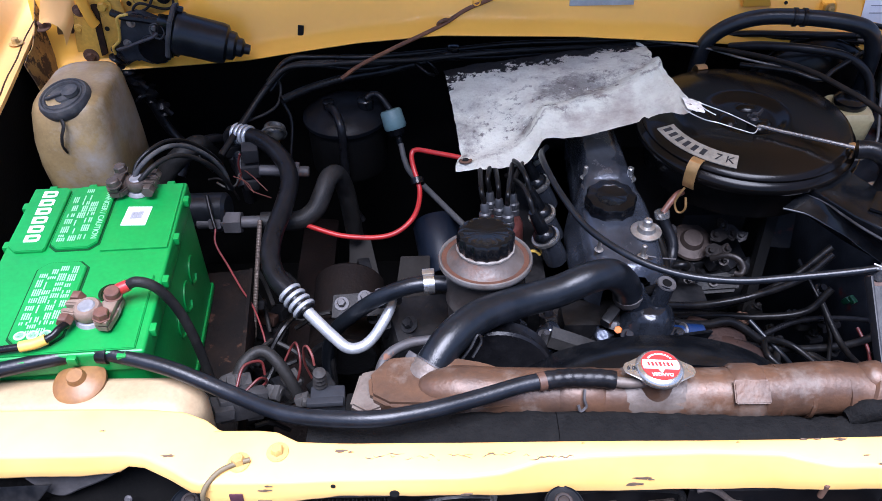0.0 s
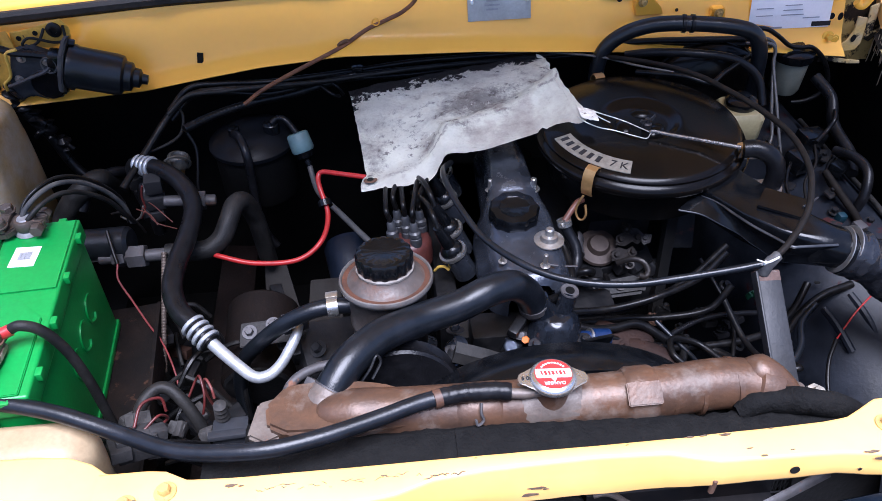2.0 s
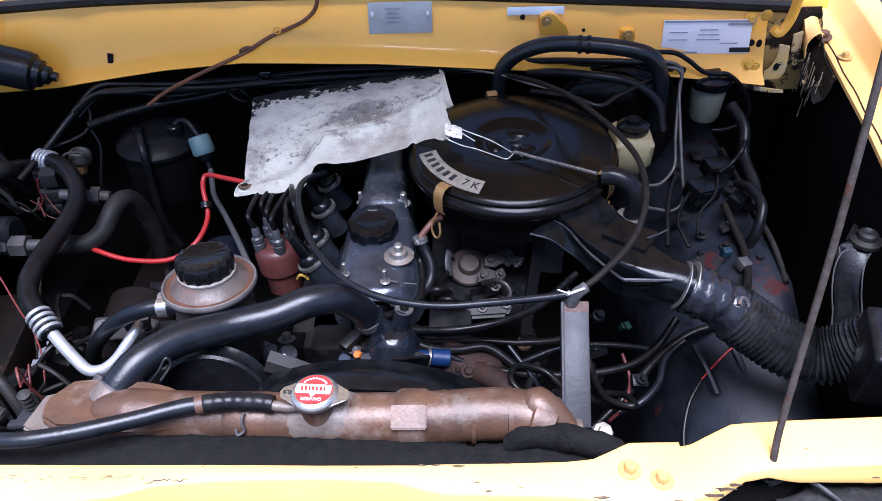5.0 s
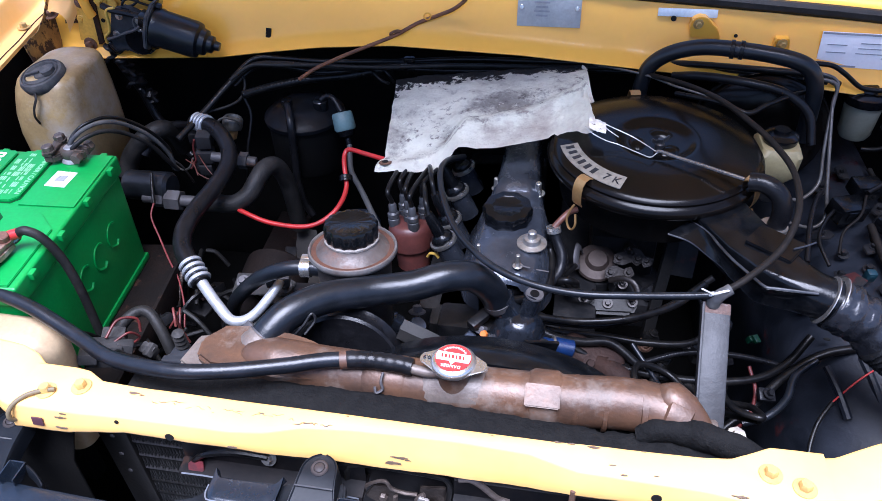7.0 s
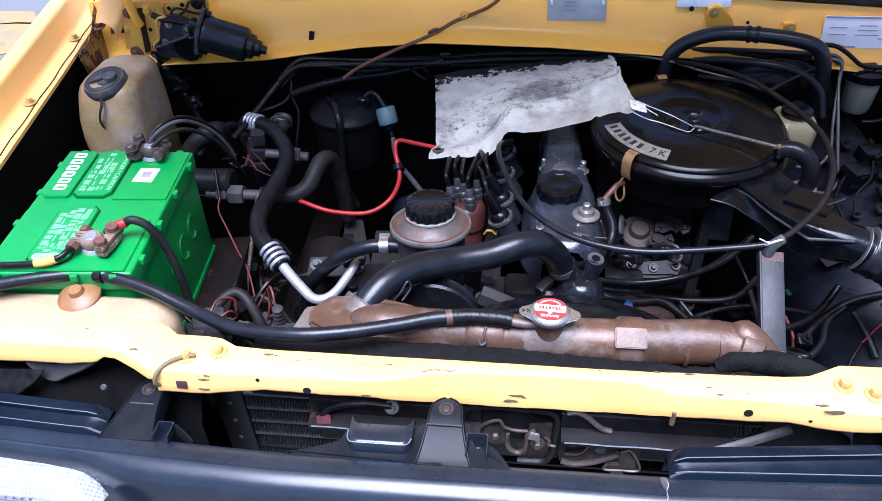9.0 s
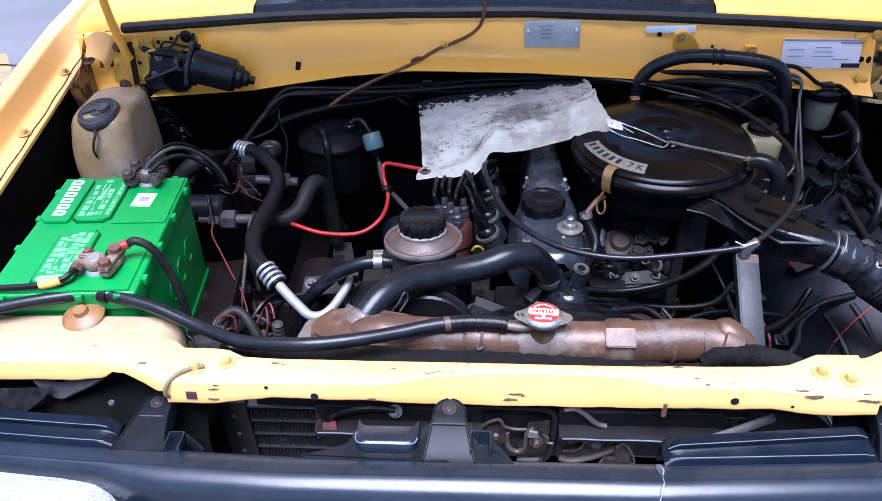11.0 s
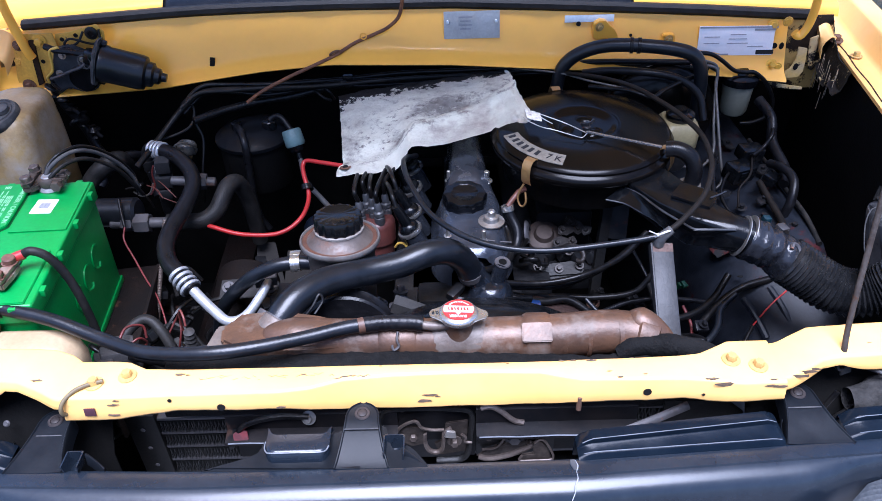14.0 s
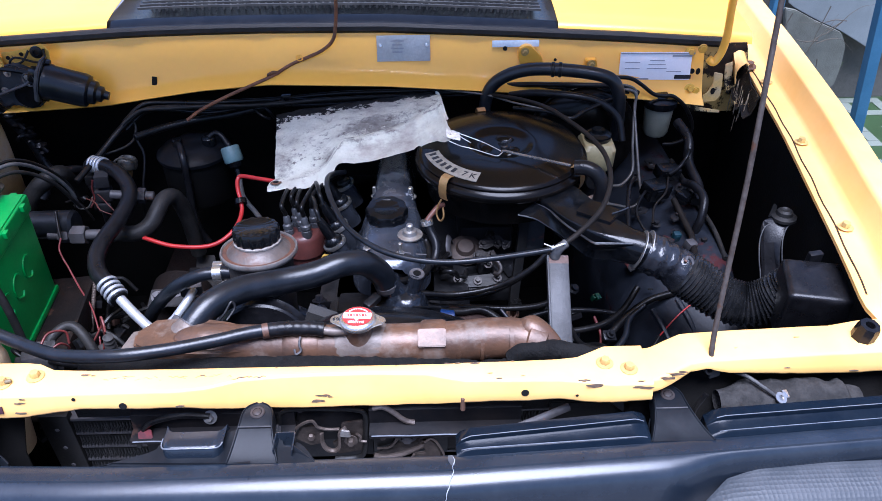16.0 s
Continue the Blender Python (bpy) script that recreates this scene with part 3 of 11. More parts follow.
def fender(table, s, name, wide, lift):
    bm = B()
    rows = []
    y = -0.10
    while y <= 1.3001:
        x, z = lerp_table(table, y)
        prof = [(0.006, -0.010), (0.0, -0.008), (0.0, -0.002), (0.004, 0), (0.28, 0.0005), (0.33, 0.0015), (0.37, 0.004), (0.41, 0.010), (0.515, 0.040), (0.53, 0.0435), (0.55, 0.0455), (0.59, 0.0465), (0.92, 0.043), (1.02, 0.024), (1.10, 0.006), (1.18, -0.05), (1.24, -0.25), (1.22, -0.45)]
        rows.append([Vector((x + s * (dx if dx < 0.01 else dx * wide), y, z + lift + dz)) for dx, dz in prof])
        y += 0.02 if y < 0.12 else 0.05
    skin(bm, rows, 0.0012)
    fn = part(name, bm, YELLOW_LIT, car, "bright yellow front fender with a bolted ledge", angle=50)
    for by in (0.257, 0.499, 0.735):
        x, z = lerp_table(table, by)
        bm = B()
        bolt(bm, 0.0065, at(x + s * 0.2 * wide, by, z + lift + 0.002))
        part("fender_bolt", bm, BOLT_MAT, fn, "rust-stained yellow fender bolt")
    bm = B()
    edge = []
    for k in range(30):
        yy = 0.12 + k * 0.72 / 29
        x, z = lerp_table(table, yy)
        edge.append((x + s * (0.008 + 0.0012 * math.sin(k * 1.3)), yy, z + lift + 0.0005))
    tube(bm, edge, 0.0012, 6, 1)
    part("ledge_seam", bm, mat("dark_rusty_seam", (0.03, 0.018, 0.012), (0.10, 0.05, 0.03), rough=0.7, scale=60), fn, "dark rusty seam along the ledge")
    return fn


fender(FENDER_R, 1, "fender_right", 0.104, 0.0)
fender(FENDER_L, -1, "fender_left", 0.088, 0.012)

# upper tie bar over the radiator: middle piece and two wings
BAR = [(-0.393, 0.034, -0.021, -0.027, 0.921), (-0.35, 0.034, -0.021, -0.027, 0.921), (-0.333, 0.032, -0.021, -0.027, 0.922), (-0.312, 0.021, -0.021, -0.026, 0.925), (-0.27, 0.019, -0.019, -0.024, 0.929), (-0.16, 0.018, -0.019, -0.024, 0.928), (-0.125, 0.018, -0.015, -0.021, 0.923), (-0.090, 0.018, -0.004, -0.014, 0.914), (-0.04, 0.018, 0.001, -0.011, 0.910), (0.058, 0.017, 0.003, -0.010, 0.909),
       (0.126, 0.017, 0.000, -0.011, 0.911), (0.146, 0.017, -0.006, -0.015, 0.915), (0.170, 0.018, -0.012, -0.019, 0.921), (0.24, 0.019, -0.014, -0.020, 0.922), (0.28, 0.020, -0.015, -0.021, 0.925), (0.305, 0.023, -0.018, -0.024, 0.923), (0.322, 0.031, -0.021, -0.027, 0.924), (0.340, 0.040, -0.024, -0.029, 0.925), (0.386, 0.041, -0.023, -0.028, 0.927)]


def bar_piece(table, z, name, label, step=0.005):
    """A folded bar: flat top, crisp front fold, leaning face and a turned-under lip."""
    bm = B()
    rows = []
    n = int((table[-1][0] - table[0][0]) / step)
    for i in range(n + 1):
        x = table[0][0] + (table[-1][0] - table[0][0]) * i / n
        yb, yo, yf, zb = lerp_table(table, x)
        dent = 0.0007 * noise.noise((x * 14, 2.1, z)) + 0.0003 * noise.noise((x * 45, 0.4, z))
        zz = z + dent
        wob = 0.0018 * noise.noise((x * 22, 3.3, 0.2)) + 0.0008 * noise.noise((x * 80, 1.3, 0.2))
        zb += wob
        d = Vector((yf - yo, zb - zz)).normalized()
        r = 0.0030
        rows.append([Vector((x, *p)) for p in ((yb + 0.001, zz - 0.022), (yb, zz - 0.0030), (yb - 0.0008, zz - 0.0008), (yb - 0.003, zz), (yo * 0.5 + yb * 0.5, zz + 0.0006), (yo + r, zz), (yo + r * 0.45, zz - 0.0004), (yo + d.x * r * 0.4, zz - 0.0010 + d.y * r * 0.25), (yo + d.x * r, zz + d.y * r), (yo * 0.4 + yf * 0.6 - 0.0004, zz * 0.4 + zb * 0.6), (yf - d.x * 0.002, zb + 0.002), (yf + 0.0008, zb), (yf + 0.010, zb - 0.001))])
    skin(bm, rows, 0.0014)
    return part(name, bm, YELLOW_LIT, car, label, angle=75)


bar = bar_piece(BAR, 0.9505, "radiator_support", "yellow upper tie bar, its paint chipped")
WING_L = [(-0.86, 0.063, 0.010, 0.003, 0.916), (-0.56, 0.063, 0.010, 0.004, 0.920), (-0.512, 0.063, 0.010, 0.004, 0.922), (-0.480, 0.062, 0.011, 0.005, 0.926), (-0.470, 0.062, 0.011, 0.006, 0.934), (-0.455, 0.061, 0.009, 0.004, 0.934), (-0.428, 0.058, -0.003, -0.008, 0.933), (-0.404, 0.048, -0.017, -0.021, 0.933), (-0.388, 0.036, -0.022, -0.024, 0.938), (-0.36, 0.033, -0.019, -0.022, 0.938)]
WING_R = [(0.355, 0.033, -0.018, -0.021, 0.932), (0.385, 0.038, -0.017, -0.020, 0.930), (0.397, 0.040, -0.013, -0.018, 0.932), (0.416, 0.050, -0.003, -0.008, 0.934), (0.440, 0.062, 0.010, 0.006, 0.936), (0.462, 0.064, 0.014, 0.010, 0.937), (0.490, 0.066, 0.015, 0.010, 0.930), (0.56, 0.069, 0.018, 0.013, 0.922), (0.63, 0.072, 0.021, 0.016, 0.918), (0.67, 0.080, 0.023, 0.017, 0.918), (0.80, 0.09, 0.03, 0.024, 0.918)]
wing_l = bar_piece(WING_L, 0.9475, "tie_bar_wing", "yellow outer tie bar piece beside the tank")
wing_r = bar_piece(WING_R, 0.9475, "tie_bar_wing", "yellow outer tie bar piece beside the prop rod")
for x, y in ((-0.3625, -0.001), (-0.329, 0.009), (0.336, 0.010), (0.3625, 0.0)):
    bm = B()
    bolt(bm, 0.0058, at(x, y, 0.951, 0, 0, x * 90))
    part("bolt", bm, BOLT_MAT, bar, "rust-spotted hexagon bolt")
HOLE = mat("dark_hole", (0.01, 0.01, 0.01), rough=0.9)
for x, z, r in ((-0.222, 0.9335, 0.0045), (0.240, 0.934, 0.0046), (-0.276, 0.944, 0.0022), (0.30, 0.932, 0.0016)):
    yb, yo, yf, zb = lerp_table(BAR, x)
    bm = B()
    disc(bm, r, 0.0012, at(x, yo + (yf - yo) * (0.9505 - z) / (0.9505 - zb) - 0.0003, z, 84, 0, 0), 14, 0.0002)
    part("punched_hole", bm, HOLE, bar, "dark punched hole")
bm = B()
box(bm, (0.012, 0.0014, 0.010), at(-0.363, -0.0262, 0.934, -10, 0, 0), 0.0004)
part("punched_hole", bm, mat("maroon_primer_hole", (0.07, 0.02, 0.03), rough=0.7), bar, "square hole with maroon primer")
CHIP = mat("rust_chip", (0.15, 0.10, 0.06), (0.055, 0.038, 0.03), rough=0.85, scale=120, bump=0.5)
rnd = random.Random(11)


def chip(x, y, z, rx, size, parent):
    bm = B()
    n = 11
    prism(bm, [(size * 0.55 * (0.6 + 0.7 * rnd.random()) * math.cos(2 * math.pi * i / n), size * 0.5 * (0.10 + 0.22 * rnd.random()) * math.sin(2 * math.pi * i / n)) for i in range(n)], 0, 0.0007, at(x, y, z, rx, 0, 0))
    part("paint_chip", bm, CHIP, parent)


def face_chip(x, f, size, parent, table, z):
    """A chip on the front face (f from 0 at the fold to 1 at the lower edge) or, with f below 0, on the top."""
    yb, yo, yf, zb = lerp_table(table, x)
    if f < 0:
        chip(x, yo - f * (yb - yo), z + 0.0004, 0, size, parent)
    else:
        chip(x, yo + (yf - yo) * f - 0.0006, z + (zb - z) * f, 82, size, parent)


for x, f, size in ((-0.272, -0.75, 0.012), (-0.262, -0.72, 0.005), (0.004, 0.62, 0.014), (-0.003, 0.78, 0.016), (0.012, 0.66, 0.006), (-0.158, 0.85, 0.012), (0.20, -0.35, 0.006), (0.21, -0.08, 0.006), (0.184, -0.88, 0.010), (0.163, -0.92, 0.006), (0.15, -0.92, 0.006), (0.228, -0.94, 0.004), (0.238, -0.2, 0.004),
                   (0.320, 0.10, 0.020), (0.307, -0.04, 0.012), (0.369, 0.15, 0.012), (0.379, 0.22, 0.013), (0.372, -0.05, 0.008), (0.300, 0.65, 0.004), (-0.336, 0.30, 0.011), (-0.333, 0.12, 0.007), (-0.338, 0.75, 0.012), (-0.36, -0.4, 0.004), (-0.135, -0.62, 0.006), (0.09, -0.75, 0.003), (-0.05, -0.8, 0.003)):
    face_chip(x, f, size, bar, BAR, 0.9505)
for x, f, size in ((0.402, 0.1, 0.020), (0.414, 0.15, 0.022), (0.425, 0.3, 0.016), (0.58, -0.6, 0.008), (0.56, 0.6, 0.006), (0.645, 0.85, 0.010), (0.50, -0.35, 0.004), (0.66, -0.5, 0.004)):
    face_chip(x, f, size, wing_r, WING_R, 0.9475)
for x, f, size in ((-0.43, -0.18, 0.012), (-0.50, -0.5, 0.005), (-0.64, -0.4, 0.006), (-0.385, -0.6, 0.006)):
    face_chip(x, f, size, wing_l, WING_L, 0.9475)
for k in range(20):
    # long hair-thin flakes on the worn top of the bar
    x = -0.245 + 0.0093 * k + rnd.uniform(-0.004, 0.004)
    bm = B()
    y, w = 0.002 + rnd.uniform(-0.004, 0.004), rnd.uniform(0.003, 0.010)
    tube(bm, [(x - w + 2 * w * f, y + rnd.uniform(-0.0016, 0.0016), 0.9508) for f in (0, 0.25, 0.5, 0.75, 1)], lambda t: 0.0002 + 0.0004 * math.sin(math.pi * t), 5, 3)
    part("paint_chip", bm, CHIP, bar)
bm = B()
lathe(bm, [(0, 0), (0.014, 0), (0.0135, 0.016), (0.012, 0.022), (0.006, 0.022), (0.005, 0.014), (0, 0.014)], at(0.662, 0.048, 0.948, 8, 4, 0), 8)
part("bonnet_buffer", bm, RUBBER, wing_r, "black rubber bonnet buffer")
bm = B()
disc(bm, 0.003, 0.022, at(0.168, -0.016, 0.905), 10)
part("stud", bm, RUSTY, bar, "rusty stud at the tie bar's edge")

# cowl panel behind the engine
COWL = [(-0.87, 0.925, 1.036), (-0.766, 0.930, 1.044), (-0.506, 0.946, 1.059), (-0.414, 0.960, 1.063), (-0.312, 0.974, 1.065), (-0.179, 0.984, 1.066), (0.049, 0.977, 1.064), (0.278, 0.960, 1.052), (0.541, 0.942, 1.036), (0.70, 0.922, 1.024), (0.80, 0.912, 1.018)]
bm = B()
rows = []
for i in range(121):
    x = -0.865 + i * 1.563 / 120
    zl, zu = lerp_table(COWL, x)
    soft = 0.004 * math.exp(-((x + 0.46) / 0.03) ** 2) + 0.003 * math.exp(-((x + 0.20) / 0.025) ** 2) + 0.003 * math.exp(-((x - 0.22) / 0.02) ** 2) + 0.003 * math.exp(-((x - 0.45) / 0.02) ** 2)
    rows.append([Vector((x, y + soft * k, z)) for y, z, k in ((0.800, zl - 0.006, 0), (0.768, zl - 0.003, 0), (0.764, zl, 0), (0.768, zl + 0.004, 0.3), (0.784, zl + 0.012, 1), (0.793, zl + 0.024, 1), (0.800, zl * 0.6 + zu * 0.4, 1), (0.812, zl * 0.3 + zu * 0.7, 1), (0.822, zu, 0.6), (0.84, zu + 0.001, 0))])
skin(bm, rows, 0.0012)
cowl = part("cowl_panel", bm, YELLOW, car, "yellow cowl panel with a data plate and stickers", angle=60)
bm = B()
rows = []
for i in range(121):
    x = -0.768 + i * 1.508 / 120
    zu = lerp_table(COWL, x)[1]
    rows.append([Vector((x, y, zu + dz)) for y, dz in ((0.822, 0.001), (0.818, 0.006), (0.819, 0.014), (0.826, 0.019), (0.836, 0.018), (0.842, 0.010), (0.842, 0.001))])
skin(bm, rows, 0, False)
part("cowl_seal", bm, RUBBER_DUSTY, car, "black rubber weatherstrip along the cowl")


def cowl_at(x, dz):
    """A point on the cowl's face, dz above its lower edge as a share of its height."""
    zl, zu = lerp_table(COWL, x)
    z = zl + dz * (zu - zl)
    y = 0.792 + (0.822 - 0.792) * max(0, (z - zl - 0.018)) / (zu - zl - 0.018)
    return Vector((x, y, z))


def flat_on_cowl(x0, z0, w, h, t, name, material, label, parent, lean=-16, sx=0.0):
    bm = B()
    c = cowl_at(x0, z0)
    box(bm, (w, t, h), at(c.x, c.y - 0.004, c.z, lean, sx, 0), 0.0008)
    return part(name, bm, material, parent, label)


plate = flat_on_cowl(0.088, 0.72, 0.106, 0.050, 0.0016, "data_plate", PLATE, "grey stamped metal data plate", cowl)
c = cowl_at(0.088, 0.72)
for k in range(5):
    bm = B()
    box(bm, (0.02 if k % 2 else 0.026, 0.0008, 0.0028), at(c.x - 0.012, c.y - 0.0072 + 0.0, c.z + 0.016 - k * 0.0075, -16, 0, 0) @ at(0, 0.0, 0), 0)
    part("stamped_line", bm, GREY_INK, plate)
for dx in (-0.046, 0.046):
    bm = B()
    disc(bm, 0.004, 0.002, at(c.x + dx, c.y - 0.004, c.z + 0.006, 74, 0, 0), 12)
    part("rivet", bm, CHROME, plate, "bright rivet")
flat_on_cowl(0.312, 0.90, 0.094, 0.013, 0.001, "pale_label", BLUE_LABEL, "pale blue paper label", cowl)
st = flat_on_cowl(0.597, 0.60, 0.146, 0.055, 0.001, "information_sticker", PAPER, "white printed sticker with grey lines", cowl, lean=-14, sx=1)
c = cowl_at(0.60, 0.60)
M = at(c.x, c.y - 0.0052, c.z, -14, 1, 0)
for k, (dx, dz, w, h, mm) in enumerate(((0, 0.0255, 0.15, 0.003, GREY_INK), (0.05, 0.021, 0.04, 0.004, GREY_INK), (-0.045, -0.025, 0.06, 0.003, GREY_INK), (0.055, -0.021, 0.034, 0.008, INK), (-0.05, 0.008, 0.03, 0.0015, GREY_INK), (-0.05, -0.004, 0.03, 0.0015, GREY_INK), (0.0, 0.004, 0.035, 0.0015, GREY_INK), (0.0, -0.004, 0.04, 0.0015, GREY_INK), (0.0, 0.012, 0.03, 0.0015, GREY_INK), (0.035, -0.010, 0.03, 0.0015, GREY_INK))):
    bm = B()
    box(bm, (w, 0.0007, h), M @ at(dx, 0, dz), 0)
    part("printed_line", bm, mm, st)
# holes, nuts and a clip on the cowl
for x, f, r, mm, nm in ((0.668, 0.90, 0.009, YELLOW_WORN, "nut"), (0.672, 0.22, 0.009, YELLOW_WORN, "nut"), (0.674, 0.55, 0.0055, HOLE, "drain_hole")):
    c = cowl_at(x, f)
    bm = B()
    if nm == "nut":
        bolt(bm, r * 0.7, at(c.x, c.y - 0.002, c.z, 74, 0, 0))
    else:
        disc(bm, r, 0.002, at(c.x, c.y - 0.0015, c.z, 74, 0, 0), 14, 0.0003)
    part(nm, bm, mm, cowl)
bm = B()
c = cowl_at(-0.412, 0.24)
box(bm, (0.010, 0.0016, 0.017), at(c.x, c.y - 0.0035, c.z, -16, 8, 0), 0.001)
part("slot", bm, HOLE, cowl, "dark slot with a pale edge")
bm = B()
box(bm, (0.014, 0.0012, 0.009), at(c.x + 0.001, c.y - 0.003, c.z - 0.009, -16, 8, 0), 0.0004)
part("tape_scrap", bm, WHITE_PRINT, cowl, "scrap of white tape")
bm = B()
FACE = Matrix(((1, 0, 0, 0), (0, 0, -1, 0.803), (0, 1, 0, 0), (0, 0, 0, 1)))
prism(bm, [(0.321, 1.006), (0.317, 1.024), (0.320, 1.036), (0.330, 1.041), (0.341, 1.040), (0.362, 1.020), (0.368, 1.006)], -0.012, 0.005, FACE, 0.0012)
pb = part("pipe_bracket", bm, YELLOW, cowl, "yellow bracket behind the heater pipe")
bm = B()
lathe(bm, [(0, 0), (0.0075, 0), (0.0075, 0.0012), (0.0055, 0.0015), (0, 0.0015)], at(0.329, 0.7972, 1.030, 90, 0, 0), 20)
bolt(bm, 0.0048, at(0.329, 0.7966, 1.030, 90, 0, 10))
part("bolt", bm, BOLT_MAT, pb, "pale bracket bolt")
bm = B()
prism(bm, [(0.452, 0.992), (0.454, 1.009), (0.475, 1.010), (0.478, 0.992)], -0.012, 0.006, FACE, 0.0015)
pb = part("pipe_bracket", bm, YELLOW, cowl, "small yellow bracket")
bm = B()
bolt(bm, 0.0052, at(0.464, 0.7958, 1.002, 90, 0, 10))
part("bolt", bm, BOLT_MAT, pb, "pale bracket bolt")
for x, z, r in ((0.290, 1.035, 0.0045), (0.392, 1.010, 0.003), (0.345, 0.985, 0.003)):
    bm = B()
    disc(bm, r, 0.0012, at(x, cowl_at(x, 0.6).y - 0.004, z, 74, 0, 0), 14, 0.0002)
    part("cowl_hole", bm, HOLE, cowl)

# top of the cowl: perforated black vent between yellow corners
for x0, x1 in ((-0.87, -0.50), (0.40, 0.80)):
    bm = B()
    rows = []
    for i in range(13):
        x = x0 + (x1 - x0) * i / 12
        zu = lerp_table(COWL, x)[1]
        rows.append([Vector((x, y, zu + dz)) for y, dz in ((0.838, 0.004), (0.842, 0.016), (0.852, 0.026), (0.90, 0.034), (1.0, 0.045), (1.2, 0.06))])
    skin(bm, rows, 0.0012)
    part("cowl_corner", bm, YELLOW, car, "yellow cowl corner beside the vent", angle=60)
bm = B()
rows = []
for i in range(31):
    x = -0.51 + i * 0.92 / 30
    zu = lerp_table(COWL, x)[1]
    rows.append([Vector((x, y, zu + dz)) for y, dz in ((0.840, 0.012), (0.862, 0.024), (0.872, 0.022), (1.06, 0.03))])
skin(bm, rows, 0.002)
vent = part("cowl_vent", bm, PLASTIC_BLACK, car, "black plastic cowl vent under the windscreen")
bm = B()
for i in range(56):
    x = -0.44 + i * 0.80 / 55
    zu = lerp_table(COWL, x)[1] + 0.030
    box(bm, (0.0035, 0.16, 0.006), at(x, 0.97, zu + 0.004, 2.5, 0, 14 if i < 28 else -14), 0)
for j in range(9):
    y = 0.895 + j * 0.018
    tube(bm, [(x, y, lerp_table(COWL, x)[1] + 0.034 + (y - 0.88) * 0.045) for x in [-0.45 + k * 0.82 / 20 for k in range(21)]], 0.003, 4, 1)
part("vent_mesh", bm, mat("dusty_grey_mesh", (0.03, 0.03, 0.03), (0.07, 0.068, 0.065), rough=0.6), vent, "grey perforated vent mesh")

# bonnet: propped open above, its hinge arms at the cowl's ends
bm = B()
ang = radians(49)
rows = []
for i in range(17):
    x = -0.88 + i * 1.69 / 16
    rows.append([Vector((x, 0.80 - d * math.cos(ang), 1.215 + d * math.sin(ang) + up)) for d, up in ((0, -0.02), (0.005, 0), (0.35, 0.018), (0.7, 0.02), (0.95, 0.0), (0.96, -0.02))])
skin(bm, rows, 0.02)
hood = part("bonnet", bm, YELLOW, car, "yellow bonnet propped open")
# unseen dark sheet, added to mute the bonnet's yellow reflection in black parts
bm = B()
rows = []
for i in range(17):
    x = -0.80 + i * 1.53 / 16
    rows.append([Vector((x, 0.80 - d * math.cos(ang) + 0.02, 1.185 + d * math.sin(ang) + up)) for d, up in ((0.06, 0), (0.35, 0.018), (0.7, 0.02), (0.90, 0.004))])
skin(bm, rows, 0.006)
part("reflection_blocker", bm, mat("dark_brown_blocker", (0.05, 0.034, 0.02), (0.03, 0.022, 0.014), rough=0.8, scale=8), hood, "unseen dark sheet added under the bonnet to mute yellow reflections")
for pts in ([(-0.744, 0.777, 1.008), (-0.747, 0.775, 1.018), (-0.752, 0.773, 1.05), (-0.757, 0.772, 1.09), (-0.759, 0.771, 1.13), (-0.764, 0.77, 1.25)],
            [(0.693, 0.777, 1.017), (0.699, 0.776, 1.011), (0.706, 0.775, 1.013), (0.714, 0.774, 1.032), (0.717, 0.773, 1.06), (0.716, 0.773, 1.09), (0.713, 0.772, 1.13), (0.708, 0.77, 1.25)]):
    bm = B()
    tube(bm, pts, 0.0085, 10, 6, flat=0.75)
    part("hinge_arm", bm, YELLOW, hood, "yellow bonnet hinge arm")
RUST_STRIP = mat("rust_brown_flange_paint", (0.36, 0.21, 0.05), (0.16, 0.09, 0.035), rough=0.6, scale=24, mix=0.55, bump=0.3, spots=(0.045, 0.024, 0.014), spot_scale=26, spot_at=0.52)
YELLOW_RUSTY = mat("rust_streaked_yellow_paint", (0.74, 0.43, 0.06), (0.50, 0.28, 0.05), rough=0.5, scale=26, mix=0.45, bump=0.3, spots=(0.075, 0.038, 0.02), spot_scale=32, spot_at=0.60)
bm = B()
prism(bm, [(-0.754, 1.052), (-0.697, 1.052), (-0.690, 1.0), (-0.700, 0.955), (-0.722, 0.945), (-0.752, 0.921), (-0.786, 0.932), (-0.778, 0.985)], 0, 0.003, Matrix(((1, 0, 0, 0), (0, 0, -1, 0.788), (0, 1, 0, 0), (0, 0, 0, 1))), 0.0008)
hp = part("hinge_plate", bm, YELLOW_RUSTY, car, "chipped rust-streaked yellow hinge plate")
for x, z, r, mm in ((-0.724, 1.038, 0.0075, YELLOW_WORN), (-0.731, 0.998, 0.004, HOLE), (-0.774, 0.950, 0.0075, RUSTY), (-0.751, 0.955, 0.004, HOLE), (-0.712, 0.970, 0.004, HOLE), (-0.767, 1.03, 0.006, RUSTY)):
    bm = B()
    if mm is HOLE:
        disc(bm, r, 0.0012, at(x, 0.7845, z, 90, 0, 0), 14, 0.0002)
        part("hinge_hole", bm, mm, hp)
    else:
        bolt(bm, r, at(x, 0.7845, z, 90, 0, 0))
        part("hinge_bolt", bm, mm, hp)
